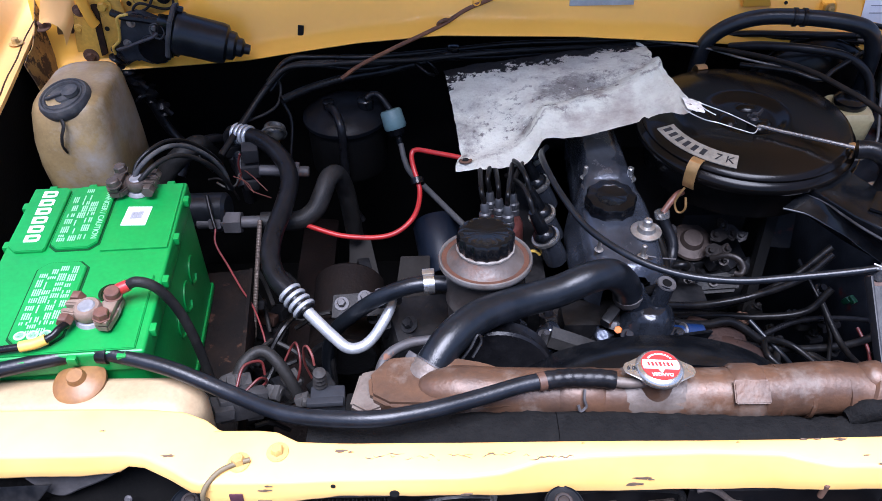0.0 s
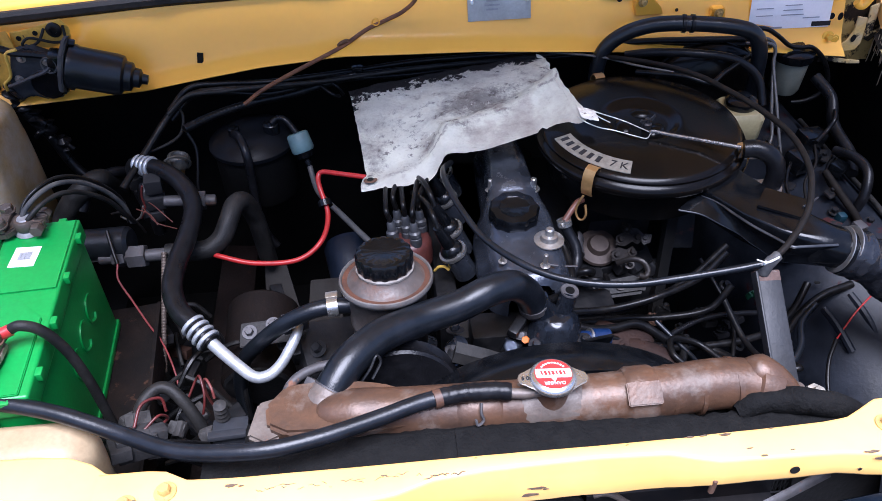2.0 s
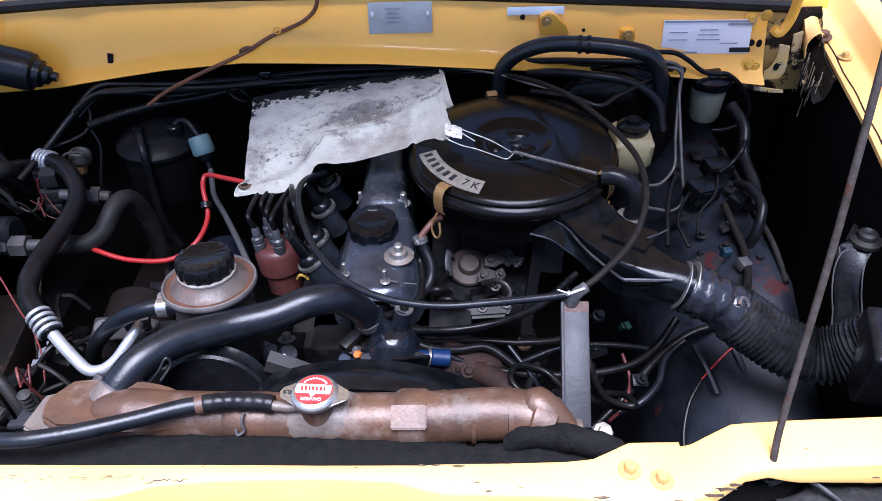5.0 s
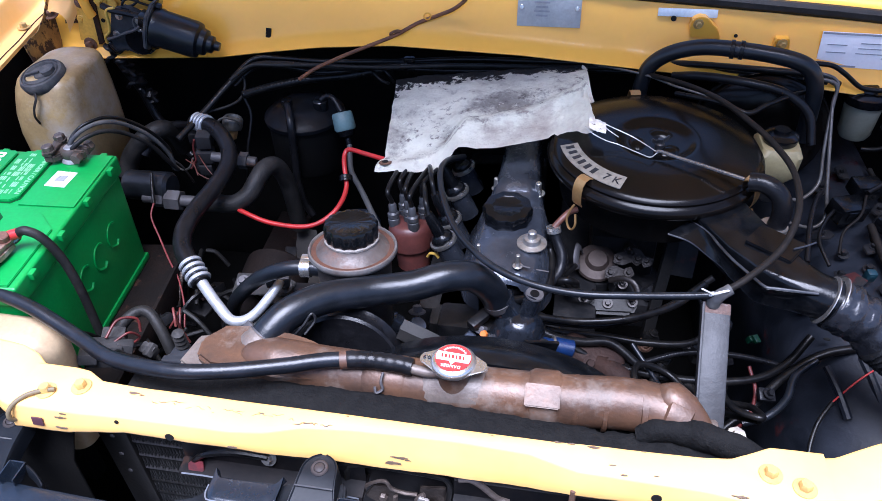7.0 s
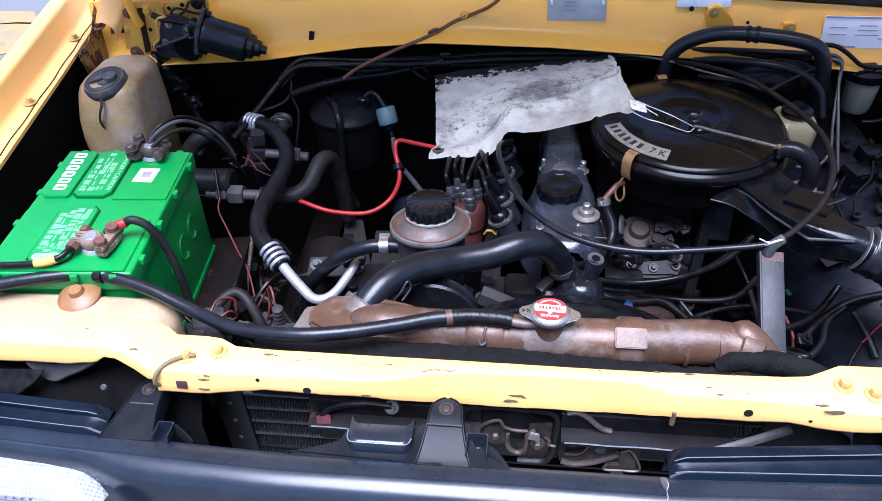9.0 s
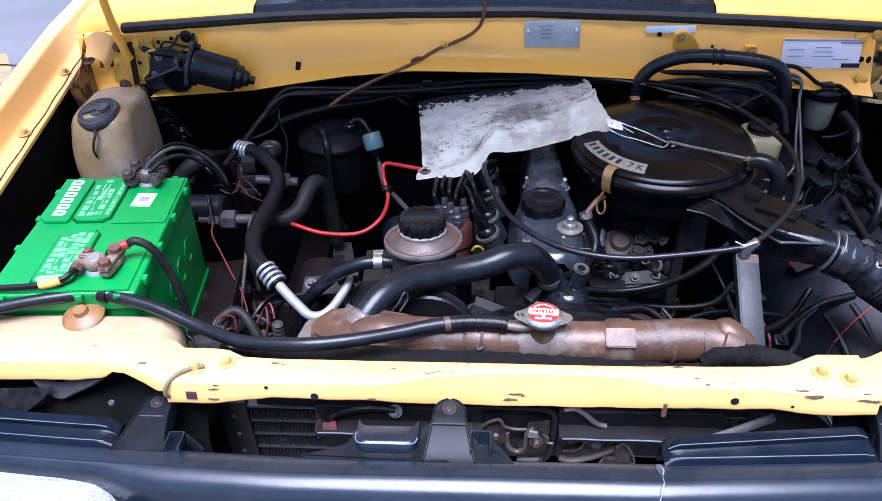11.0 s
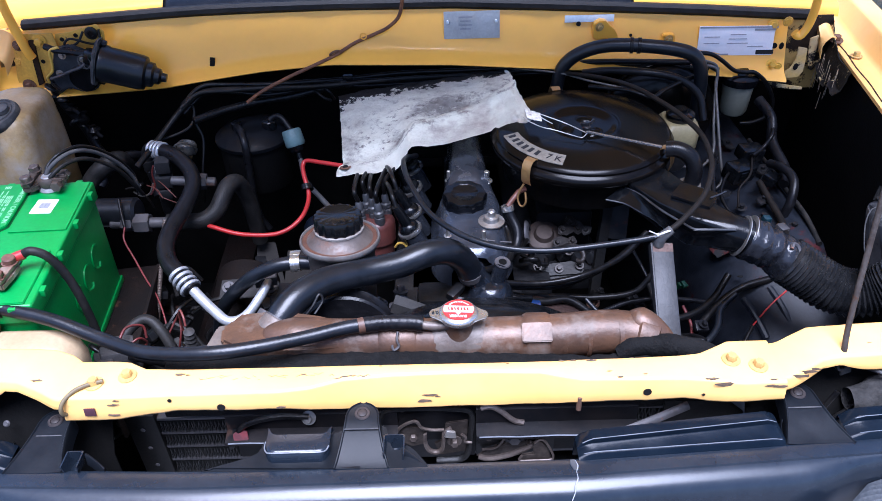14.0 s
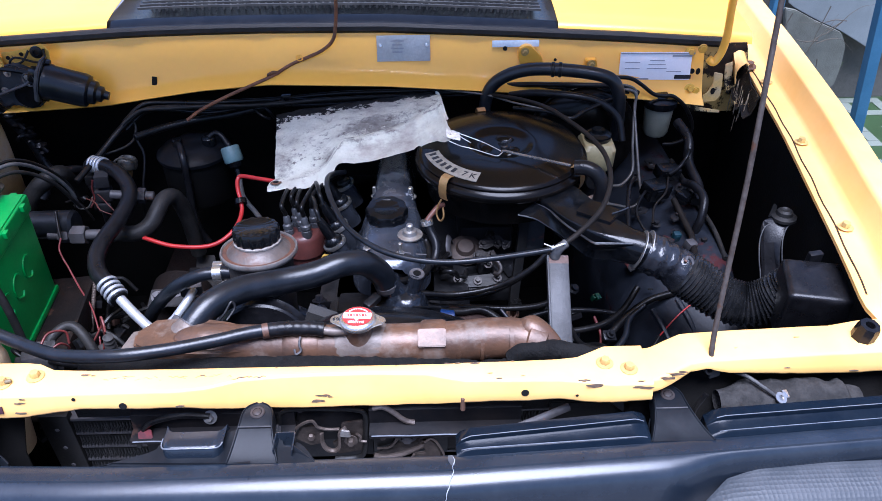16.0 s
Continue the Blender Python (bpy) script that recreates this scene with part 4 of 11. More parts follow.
# the back plate behind the wiper motor
bm = B()
prism(bm, [(-0.702, 1.022), (-0.696, 1.047), (-0.668, 1.050), (-0.614, 1.064), (-0.603, 1.050), (-0.606, 1.030), (-0.640, 1.018)], 0, 0.003, Matrix(((1, 0, 0, 0), (0, 0, -1, 0.796), (0, 1, 0, 0), (0, 0, 0, 1))), 0.0008)
bp = part("linkage_plate", bm, YELLOW_RUSTY, car, "chipped yellow plate behind the wiper motor")
for x, z, r, mm, nm in ((-0.626, 1.048, 0.012, RUBBER, "grommet"), (-0.657, 1.044, 0.004, HOLE, "plate_hole"), (-0.685, 1.037, 0.004, HOLE, "plate_hole")):
    bm = B()
    lathe(bm, [(0, 0), (r, 0), (r, r * 0.3), (r * 0.7, r * 0.45), (r * 0.45, r * 0.45), (r * 0.4, r * 0.2), (0, r * 0.2)], at(x, 0.7925, z, 90, 0, 0), 18)
    part(nm, bm, mm, bp)
# side walls and fender ends at the two rear corners
for table, s, lift in ((FENDER_R, 1, 0.0), (FENDER_L, -1, 0.012)):
    bm = B()
    rows = []
    for k in range(13):
        y = 0.68 + k * 0.0125
        fx, fz = lerp_table(table, y)
        fz += lift
        rise = 0.045 * max(0, (y - 0.74) / 0.09) ** 1.3
        rows.append([Vector((fx - s * (0.004 + 0.012 * f + 0.010 * (f > 0.9)) + s * 0.004 * noise.noise((y * 25, f * 5, s)), y, fz + rise * (1 - f) - 0.005 - (0.075 if s < 0 else 0.045 + 0.03 * noise.noise((y * 40, 1.0, 2.0))) * f)) for f in (0, 0.15, 0.35, 0.6, 0.8, 1.0)])
    skin(bm, rows, 0.0015)
    part("corner_gusset", bm, RUST_STRIP if s < 0 else PEELING, car, "rust-streaked yellow corner wall" if s < 0 else "black corner wall with peeling cream paint")
    fi, fo, bi, bo = [Vector(v) for v in (((0.756, 0.782, 0.990), (0.792, 0.792, 0.993), (0.764, 0.850, 1.026), (0.790, 0.860, 1.024)) if s > 0 else ((-0.804, 0.779, 1.002), (-0.841, 0.781, 1.004), (-0.776, 0.797, 1.049), (-0.828, 0.800, 1.048)))]
    bm = B()
    rows = []
    for k in range(15):
        f = k / 14
        i_, o_ = fi.lerp(bi, f), fo.lerp(bo, f)
        sag = 0.006 * math.sin(math.pi * f)
        row = [i_ + Vector((s * 0.004, 0.002, -0.030)), i_ + Vector((s * 0.001, 0.001, -0.014)), i_ + Vector((0, 0, -0.004))]
        for g in (0.12, 0.3, 0.5, 0.7, 0.85):
            row.append(i_.lerp(o_, g) + Vector((0, 0, 0.010 * math.sin(math.pi * g) - sag + 0.0012 * noise.noise((f * 6, g * 5, s)))))
        row += [o_ + Vector((0, 0, -0.002)), o_ + Vector((s * 0.002, 0, -0.010))]
        rows.append(row)
    skin(bm, rows, 0.0015)
    part("fender_end", bm, YELLOW_LIT, car, "bent yellow fender end below the hinge", angle=60)
    bm = B()
    bolt(bm, 0.0075, at(*(fo + Vector((-s * 0.004, 0.006, -0.002))), 14, 0, 0))
    part("fender_bolt", bm, RUSTY, car, "rusty fender bolt")
PEELING_YELLOW = mat("peeling_yellow_and_black_paint", (0.62, 0.44, 0.17), (0.50, 0.42, 0.30), rough=0.55, scale=40, bump=0.4, spots=(0.02, 0.014, 0.011), spot_scale=34, spot_at=0.53)
# torn cream paint hanging in the right corner, and its black recess
bm = B()
box(bm, (0.095, 0.004, 0.15), at(0.738, 0.828, 0.955), 0.001)
part("corner_recess", bm, mat("black_brown_recess", (0.010, 0.008, 0.007), (0.05, 0.028, 0.015), rough=0.6, scale=30, mix=0.4, bump=0.4, spots=(0.46, 0.31, 0.10), spot_scale=17, spot_at=0.49, spot_soft=0.05), car, "black-brown recess behind the hinge")
bm = B()
prism(bm, [(0.718, 0.981), (0.736, 0.977), (0.739, 0.954), (0.740, 0.929), (0.732, 0.918), (0.706, 0.916), (0.704, 0.931), (0.712, 0.937), (0.719, 0.955)], 0, 0.003, Matrix(((1, 0, 0, 0), (0, 0, -1, 0.797), (0, 1, 0, 0), (0, 0, 0, 1))), 0.0008)
hp = part("hinge_plate", bm, mat("cream_paint_peeling_to_black", (0.66, 0.44, 0.14), (0.52, 0.42, 0.26), rough=0.55, scale=30, bump=0.3, spots=(0.025, 0.016, 0.012), spot_scale=26, spot_at=0.60), car, "peeling cream hinge plate")
for x, z in ((0.682, 1.033), (0.684, 0.943)):
    bm = B()
    lathe(bm, [(0.0035, 0), (0.0085, 0), (0.0095, 0.002), (0.0085, 0.004), (0.0065, 0.004), (0.0055, 0.006), (0, 0.006)], at(x, 0.7925, z, 90, 0, 0), 20)
    part("hinge_bolt", bm, YELLOW_WORN, hp, "dirty yellow bolt ring")
for x, z, y in ((0.681, 0.986, 0.7895), (0.722, 0.941, 0.7935)):
    bm = B()
    disc(bm, 0.0058, 0.0012, at(x, y, z, 90, 0, 0) @ Matrix.Diagonal((0.8, 1.2, 1, 1)), 16, 0.0002)
    part("hinge_hole", bm, HOLE, hp)
bm = B()
prism(bm, [(0.740, 0.994), (0.755, 1.000), (0.758, 0.974), (0.759, 0.950), (0.748, 0.944), (0.743, 0.968)], 0, 0.003, Matrix(((1, 0, 0, 0), (0, 0, -1, 0.805), (0, 1, 0, 0), (0, 0, 0, 1))), 0.0008)
part("peeling_strip", bm, PEELING_YELLOW, hp, "peeling yellow strip beside the plate")
bm = B()
prism(bm, [(0.669, 0.923), (0.692, 0.914), (0.718, 0.909), (0.737, 0.906), (0.739, 0.900), (0.712, 0.902), (0.689, 0.906), (0.668, 0.915)], 0, 0.0025, Matrix(((1, 0, 0, 0), (0, 0, -1, 0.778), (0, 1, 0, 0), (0, 0, 0, 1))), 0.0008)
part("cream_lip", bm, PEELING_YELLOW, hp, "cream chipped lip under the cowl")
FLAKE = mat("torn_cream_paint", (0.30, 0.23, 0.13), (0.16, 0.13, 0.10), rough=0.6, scale=50)
rnd = random.Random(17)
for k in range(24):
    y, z = rnd.uniform(0.70, 0.80), rnd.uniform(0.90, 0.965)
    h, w = rnd.uniform(0.012, 0.036), rnd.uniform(0.002, 0.006)
    fx = lerp_table(FENDER_R, y)[0] - 0.020 - 0.010 * (0.95 - z) / 0.06
    bm = B()
    prism(bm, [(-w, -h * 0.5), (w * 0.4, -h * 0.6), (w, 0), (w * 0.5, h * 0.5), (-w * 0.6, h * 0.4)], 0, 0.0008, at(fx, y, z, 90, 0, 60) @ at(0, 0, 0, 0, 0, rnd.uniform(-45, 25)))
    part("paint_flake", bm, FLAKE, car, "torn cream paint flake")

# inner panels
# firewall, undertray, inner fenders and apron carry the bay's shade in their colour
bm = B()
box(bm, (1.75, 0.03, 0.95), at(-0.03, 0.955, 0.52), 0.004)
part("firewall", bm, BAY_SHADE, car, "black firewall, deep shade put into its colour")
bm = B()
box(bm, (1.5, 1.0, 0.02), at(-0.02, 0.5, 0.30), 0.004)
part("undertray", bm, BAY_SHADE, car, "black undertray")
WHEEL_R = [(0.46, 0.32), (0.465, 0.60), (0.475, 0.68), (0.50, 0.735), (0.545, 0.775), (0.60, 0.79), (0.64, 0.795), (0.665, 0.785), (0.68, 0.74), (0.685, 0.5)]
bm = B()
rows = []
for k in range(22):
    y = 0.10 + k * 0.041
    rows.append([Vector((x + 0.05 * max(0, (0.35 - y)) - 0.02 * (y - 0.5), y, z - (max(0, 0.43 - y) * 0.52 if z > 0.45 else 0))) for x, z in WHEEL_R])
skin(bm, rows, 0.002)
wh = part("wheelhouse", bm, INNER_PAINT, car, "dark wheelhouse panel with red primer showing", angle=70)
for p, q in (((0.516, 0.350, 0.735), (0.540, 0.290, 0.703)), ((0.562, 0.366, 0.744), (0.583, 0.306, 0.713))):
    p, q = Vector(p), Vector(q)
    bm = B()
    tube(bm, [p + (q - p) * f + Vector((0, 0, 0.004 * math.sin(math.pi * f) - 0.001)) for f in [k / 8 for k in range(9)]], 0.0058, 8, 2)
    part("pressed_rib", bm, INNER_PAINT, wh, "pressed rib in the panel")
bm = B()
disc(bm, 0.0045, 0.002, at(0.520, 0.388, 0.749, -26, 0, 0), 14, 0.0003)
part("drain_hole", bm, HOLE, wh)
PRIMER = mat("dull_red_primer", (0.07, 0.012, 0.012), (0.02, 0.008, 0.008), rough=0.5, scale=40, mix=0.5, bump=0.2, spots=(0.008, 0.008, 0.009), spot_scale=40, spot_at=0.5)
bm = B()
prism(bm, [(-0.045, -0.018), (0.02, -0.026), (0.05, -0.006), (0.038, 0.020), (-0.01, 0.026), (-0.05, 0.012)], 0, 0.0025, at(0.530, 0.452, 0.782, 0, -40, 0), 0.0008)
part("primer_patch", bm, PRIMER, wh, "patch of dull red primer")

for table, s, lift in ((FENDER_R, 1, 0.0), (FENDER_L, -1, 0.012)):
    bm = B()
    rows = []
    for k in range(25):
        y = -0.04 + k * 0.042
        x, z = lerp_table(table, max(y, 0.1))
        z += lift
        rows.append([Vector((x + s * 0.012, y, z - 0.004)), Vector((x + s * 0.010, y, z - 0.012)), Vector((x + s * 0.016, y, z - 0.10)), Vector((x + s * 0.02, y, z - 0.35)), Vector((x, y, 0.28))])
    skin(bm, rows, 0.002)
    part("inner_fender", bm, BAY_SHADE, car, "black inner fender, deep shade put into its colour")
bm = B()
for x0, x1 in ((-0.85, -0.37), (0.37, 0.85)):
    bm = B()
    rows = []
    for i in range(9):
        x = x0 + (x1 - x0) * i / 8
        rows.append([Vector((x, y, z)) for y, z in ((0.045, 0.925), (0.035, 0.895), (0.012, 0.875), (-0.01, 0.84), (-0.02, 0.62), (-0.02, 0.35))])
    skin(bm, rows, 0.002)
    apron = part("front_apron", bm, BAY_SHADE, car, "black sheet-metal apron below the tie bar")
bm = B()
prism(bm, [(-0.055, 0), (0.05, 0.005), (0.035, -0.012), (-0.005, -0.042), (-0.02, -0.046), (-0.035, -0.02)], 0, 0.002, at(-0.60, 0.002, 0.905, 60, 0, 0), 0.0006)
part("tab", bm, GRIME, apron, "grey pressed tab with a slot")
for x, z, r in ((-0.482, 0.882, 0.004), (-0.447, 0.862, 0.0055)):
    bm = B()
    disc(bm, r, 0.004, at(x, 0.008 - (0.895 - z) * 0.6, z + 0.006, 50, 0, 0), 12)
    part("apron_bolt", bm, STEEL_GREY, apron)
bm = B()
EDGE = spline([(-0.575, 0.007, 0.914), (-0.563, 0.005, 0.896), (-0.548, 0.004, 0.889), (-0.528, 0.006, 0.898), (-0.502, 0.007, 0.912), (-0.482, 0.009, 0.926)], 8)
skin(bm, [[p + Vector((0, 0.012, 0.016)), p + Vector((0, 0.004, 0.007)), p, p + Vector((0, 0.001, -0.003))] for p in EDGE], 0.0012)
part("scalloped_flange", bm, mat("dusty_grey_flange", (0.055, 0.052, 0.052), (0.025, 0.024, 0.024), rough=0.5, scale=40, bump=0.2), apron, "dusty grey scalloped flange")

# prop rod with its pivot
rod = thing("prop_rod", (0.475, 0.03, 0.915), "rusty grey bonnet prop rod pivoted at the tie bar", "prop rod")
bm = B()
tube(bm, [(0.464, 0.020, 0.934), (0.467, 0.022, 0.945), (0.470, 0.035, 0.970), (0.478, 0.058, 1.02), (0.498, 0.113, 1.145), (0.515, 0.178, 1.319), (0.534, 0.246, 1.50), (0.548, 0.300, 1.645), (0.559, 0.338, 1.745)], 0.0032, 10)
part("rod", bm, RUSTY_ROD, rod)
bm = B()
lathe(bm, [(0.0034, 0), (0.0058, 0), (0.0066, 0.003), (0.0058, 0.006), (0.0034, 0.006), (0.0034, 0)], at(0.466, 0.020, 0.928, 70, 20, 0), 16)
part("pivot_eye", bm, GRIME, rod, "rusty pivot eye")
bm = B()
prism(bm, [(-0.008, -0.008), (0.008, -0.008), (0.010, 0.002), (0.003, 0.009), (-0.007, 0.007)], 0, 0.003, at(0.474, 0.022, 0.922, 60, 0, 20), 0.001)
part("pivot_bracket", bm, GRIME, rod, "rusty pivot bracket")

# ---- front fascia, lamps, latch, condenser ----
fascia = thing("grille_panel", (0, -0.12, 0.6), "dark blue-black plastic grille panel with mounting tabs and a crack", "grille panel")
LIP = [(-0.90, -0.055, 0.905), (-0.488, -0.078, 0.903), (-0.245, -0.087, 0.903), (0.153, -0.085, 0.905), (0.44, -0.069, 0.905), (0.65, -0.055, 0.905), (0.90, -0.03, 0.90)]
bm = B()
rows = []
for i in range(91):
    x = -0.88 + i * 1.76 / 90
    y, z = lerp_table(LIP, x)
    k = min(1, max(0, (abs(x) - 0.40) / 0.06))
    tuck = 1 - 0.62 * k
    rows.append([Vector((x, y + (dy if dy > -0.017 else -0.016 + (dy + 0.016) * tuck), z + dz)) for dy, dz in ((0.012, -0.05), (0.010, -0.012), (0.006, -0.003), (0.0, 0.0), (-0.015, 0.000), (-0.016, -0.0022), (-0.0185, -0.0025), (-0.022, -0.0035), (-0.028, -0.0060), (-0.033, -0.0095), (-0.037, -0.0145), (-0.0395, -0.021), (-0.0415, -0.033), (-0.043, -0.060), (-0.043, -0.11))])
skin(bm, rows, 0.003)
part("panel", bm, FASCIA, fascia, angle=35)


def tab(x, y, z, end, left, right, name="mounting_tab"):
    """A moulded tab: a wide foot that sweeps up from the lip to a round end with a push clip; thin ridges along its sides."""
    ly, lz = lerp_table(LIP, x)
    bm = B()
    rows = []
    R, y0 = 0.0185, ly + 0.001
    n = 34
    for k in range(n + 1):
        f = 1 - (1 - k / n) ** 1.6
        yy = y0 + (end - y0) * f
        d = end - yy
        w = math.sqrt(max(0.0045 ** 2, R * R - (R - d) ** 2)) if d < R else R
        flare_ = max(0.0, 1 - (yy - y0) / (0.82 * (end - y0))) ** 1.7
        wl, wr = w + (left - R) * flare_, w + (right - R) * flare_
        zz = lz + 0.0008 + (z - lz) * (math.sin(min(1, f * 1.25) * math.pi / 2) ** 1.3)
        deep = 0.003 + 0.016 * min(1, f * 2.2)
        rows.append([Vector((x + gx, yy + gy, zz + dz)) for gx, gy, dz in ((-wl - 0.0012, 0, -deep), (-wl - 0.0004, 0, -0.003), (-wl, 0, -0.0005), (-wl + 0.0008, 0, 0.0012), (-wl + 0.0016, 0, 0.0012), (-wl + 0.0026, 0, -0.0004), (0, 0, -0.0008), (wr - 0.0026, 0, -0.0004), (wr - 0.0016, 0, 0.0012), (wr - 0.0008, 0, 0.0012), (wr, 0, -0.0005), (wr + 0.0004, 0, -0.003), (wr + 0.0012, 0, -deep))])
    rows.append([Vector((p.x, end + 0.0012, p.z - 0.010)) for p in rows[-1]])
    skin(bm, rows, 0.0012)
    t = part(name, bm, FASCIA_DUSTY, fascia, "dusty dark mounting tab", angle=50)
    bm = B()
    lathe(bm, [(0.0052, 0), (0.0085, 0), (0.0085, 0.0012), (0.0075, 0.0022), (0.0055, 0.0022), (0.005, 0.0008)], at(x, y, z, 4, 0, 0), 22)
    lathe(bm, [(0, 0.0004), (0.0048, 0.0004), (0.0048, 0.0022), (0.0035, 0.003), (0, 0.003)], at(x, y, z, 4, 0, 0), 18)
    part("clip", bm, mat("brown_push_clip", (0.04, 0.032, 0.030), (0.02, 0.018, 0.018), rough=0.5, scale=90), t, "round brown push clip")
    bm = B()
    box(bm, (0.037, 0.0016, 0.0012), at(x, y - 0.020, z - 0.0004), 0.0003)
    part("crease", bm, GREY_CAP, t, "worn pale crease")


tab(-0.416, -0.012, 0.904, 0.003, 0.030, 0.034)
tab(-0.070, -0.0265, 0.920, -0.0115, 0.028, 0.031)
tab(0.412, -0.008, 0.914, 0.007, 0.034, 0.040)


# pale colour for edge highlights laid on as tubes; also the lamps' moulded seams
PALE_EDGE = mat("pale_edge_highlight_and_seam", (0.16, 0.17, 0.19), (0.07, 0.078, 0.09), rough=0.3, scale=60, mix=0.5, spec=0.5)


# darker copy of FASCIA: the dim reflection on up-facing ridges, put into the colour
RIDGE = mat("fascia_plastic_dim_reflection", (0.003, 0.006, 0.011), (0.007, 0.011, 0.017), rough=0.22, scale=18, mix=0.5, bump=0.04, spec=0.13, speck=0.02)


def tray(x0, x1, d0, d1):
    """A two-stepped moulded ridge behind the panel's lip, rounded down at its ends, with edge highlights painted as
    pale lines.
    """
    bm = B()
    rows, edge_a, edge_b = [], [], []
    n = 40
    for i in range(n + 1):
        f = i / n
        x = x0 + (x1 - x0) * f
        ly, lz = lerp_table(LIP, x)
        e = min(1.0, math.sqrt(min(f, 1 - f) * (x1 - x0) / 0.016))
        d = d0 + (d1 - d0) * f
        prof = [(0.002, -0.001), (0.0045, 0.0030), (0.0062, 0.0048), (0.008, 0.0055), (d - 0.0032, 0.0058), (d - 0.0014, 0.0072), (d - 0.0006, 0.0115), (d, 0.0128), (d + 0.002, 0.0133), (d + 0.012, 0.0125), (d + 0.014, 0.010)]
        rows.append([Vector((x, ly + dy, lz + (dz * e if dz > 0 else dz))) for dy, dz in prof] + [Vector((x, ly + d + 0.015, lz - 0.03))])
        if 0.02 < f < 0.98:
            edge_a.append((x, ly + 0.0072, lz + 0.0054 * e))
            edge_b.append((x, ly + d - 0.0002, lz + 0.0130 * e))
    skin(bm, rows, 0.0016)
    ridge = part("moulded_ridge", bm, RIDGE, fascia, "two-stepped moulded ridge behind the lip", angle=40)
    for line in (edge_a, edge_b):
        bm = B()
        tube(bm, line, 0.0005, 6, 1, raw=True)
        part("edge_highlight", bm, PALE_EDGE, ridge, "pale painted highlight along the edge")


def cup(x, dy, w, d, h):
    """A small moulded scoop behind the lip, open towards the front."""
    ly, lz = lerp_table(LIP, x)
    bm = B()
    rows = []
    for k in range(7):
        f = k / 6
        rows.append([Vector((x + w * g * 0.5, ly + dy - d * 0.5 + d * f, lz - h * (0.75 - 0.15 * f) + h * abs(g) ** 3.5 * (1.25 - 0.15 * f))) for g in [q / 8 - 1 for q in range(17)]])
    rows.append([Vector((p.x, p.y + 0.0015, lz + h * 0.45)) for p in rows[-1]])
    skin(bm, rows, 0.0014)
    part("moulded_scoop", bm, FASCIA, fascia, "small moulded scoop beside the tab", angle=60)


def flare(x0, x1, y0, y1, z0, z1):
    """A thin web that sweeps from a tab's side down to the lip."""
    bm = B()
    rows = []
    for k in range(11):
        f = k / 10
        x, y, z = x0 + (x1 - x0) * f, y0 + (y1 - y0) * f ** 1.4, z1 + (z0 - z1) * (1 - f) ** 2.2
        rows.append([Vector((x, y + 0.001, z - 0.020)), Vector((x, y, z - 0.001)), Vector((x, y - 0.0008, z)), Vector((x, y - 0.0022, z)), Vector((x, y - 0.003, z - 0.001)), Vector((x, y - 0.006, z - 0.014))])
    skin(bm, rows, 0)
    part("web", bm, FASCIA_DUSTY, fascia, "swept web beside the mounting tab", angle=50)


cup(-0.035, 0.022, 0.020, 0.024, 0.020)
cup(-0.373, 0.012, 0.018, 0.020, 0.018)
flare(-0.026, 0.004, -0.066, -0.086, 0.914, 0.9035)
flare(-0.363, -0.340, -0.060, -0.074, 0.910, 0.902)
flare(0.383, 0.377, -0.040, -0.068, 0.912, 0.9045)
flare(-0.447, -0.462, -0.042, -0.070, 0.908, 0.9025)
tray(0.158, 0.380, 0.0175, 0.027)
tray(0.448, 0.86, 0.022, 0.022)
tray(-0.86, -0.444, 0.022, 0.022)
# sheet that spreads from the middle tab to the lip, with a low ridge on it
for outline, zt in (([(-0.239, -0.082), (-0.205, -0.071), (-0.185, -0.064), (-0.178, -0.057), (-0.178, -0.049), (-0.176, -0.044), (-0.168, -0.041), (-0.136, -0.039), (-0.100, -0.038), (-0.090, -0.031), (-0.071, -0.032), (-0.067, -0.088)], 0.9045), ([(-0.067, -0.088), (-0.071, -0.032), (-0.046, -0.028), (-0.041, -0.049), (-0.037, -0.060), (-0.033, -0.062), (-0.027, -0.060), (-0.025, -0.054), (-0.016, -0.059), (-0.006, -0.072), (0.006, -0.089)], 0.9040)):
    bm = B()
    prism(bm, outline, 0.890, zt, Matrix(), 0.003)
    part("web_sheet", bm, FASCIA_DUSTY, fascia, "dusty dark sheet beside the tab", angle=50)
bm = B()
rows = []
for k in range(17):
    f = k / 16
    x = -0.171 + 0.068 * f
    e = min(1.0, math.sqrt(min(f, 1 - f) * 9))
    b_ = 0.010 * (1 - e)
    rows.append([Vector((x, y + b_, z)) for y, z in ((-0.0765, 0.903), (-0.0755, 0.908), (-0.0745, 0.913 - 0.002 * (1 - e)), (-0.0725, 0.9165 - 0.003 * (1 - e)), (-0.069, 0.9175 - 0.003 * (1 - e)), (-0.058, 0.9165 - 0.003 * (1 - e)), (-0.048, 0.9155), (-0.045, 0.905))])
skin(bm, rows, 0.0012)
ridge = part("moulded_ridge", bm, FASCIA, fascia, "low moulded ridge beside the tab", angle=50)
# pale tube in place of the highlight on the ridge's rim
bm = B()
tube(bm, [(-0.1715, -0.056, 0.914), (-0.1712, -0.064, 0.9145), (-0.168, -0.0705, 0.9155), (-0.162, -0.0728, 0.9168), (-0.137, -0.0730, 0.9170), (-0.113, -0.0728, 0.9168), (-0.106, -0.0700, 0.9155), (-0.1035, -0.063, 0.9145)], 0.0008, 6, 5)
part("edge_highlight", bm, PALE_EDGE, ridge, "pale painted highlight along the edge")
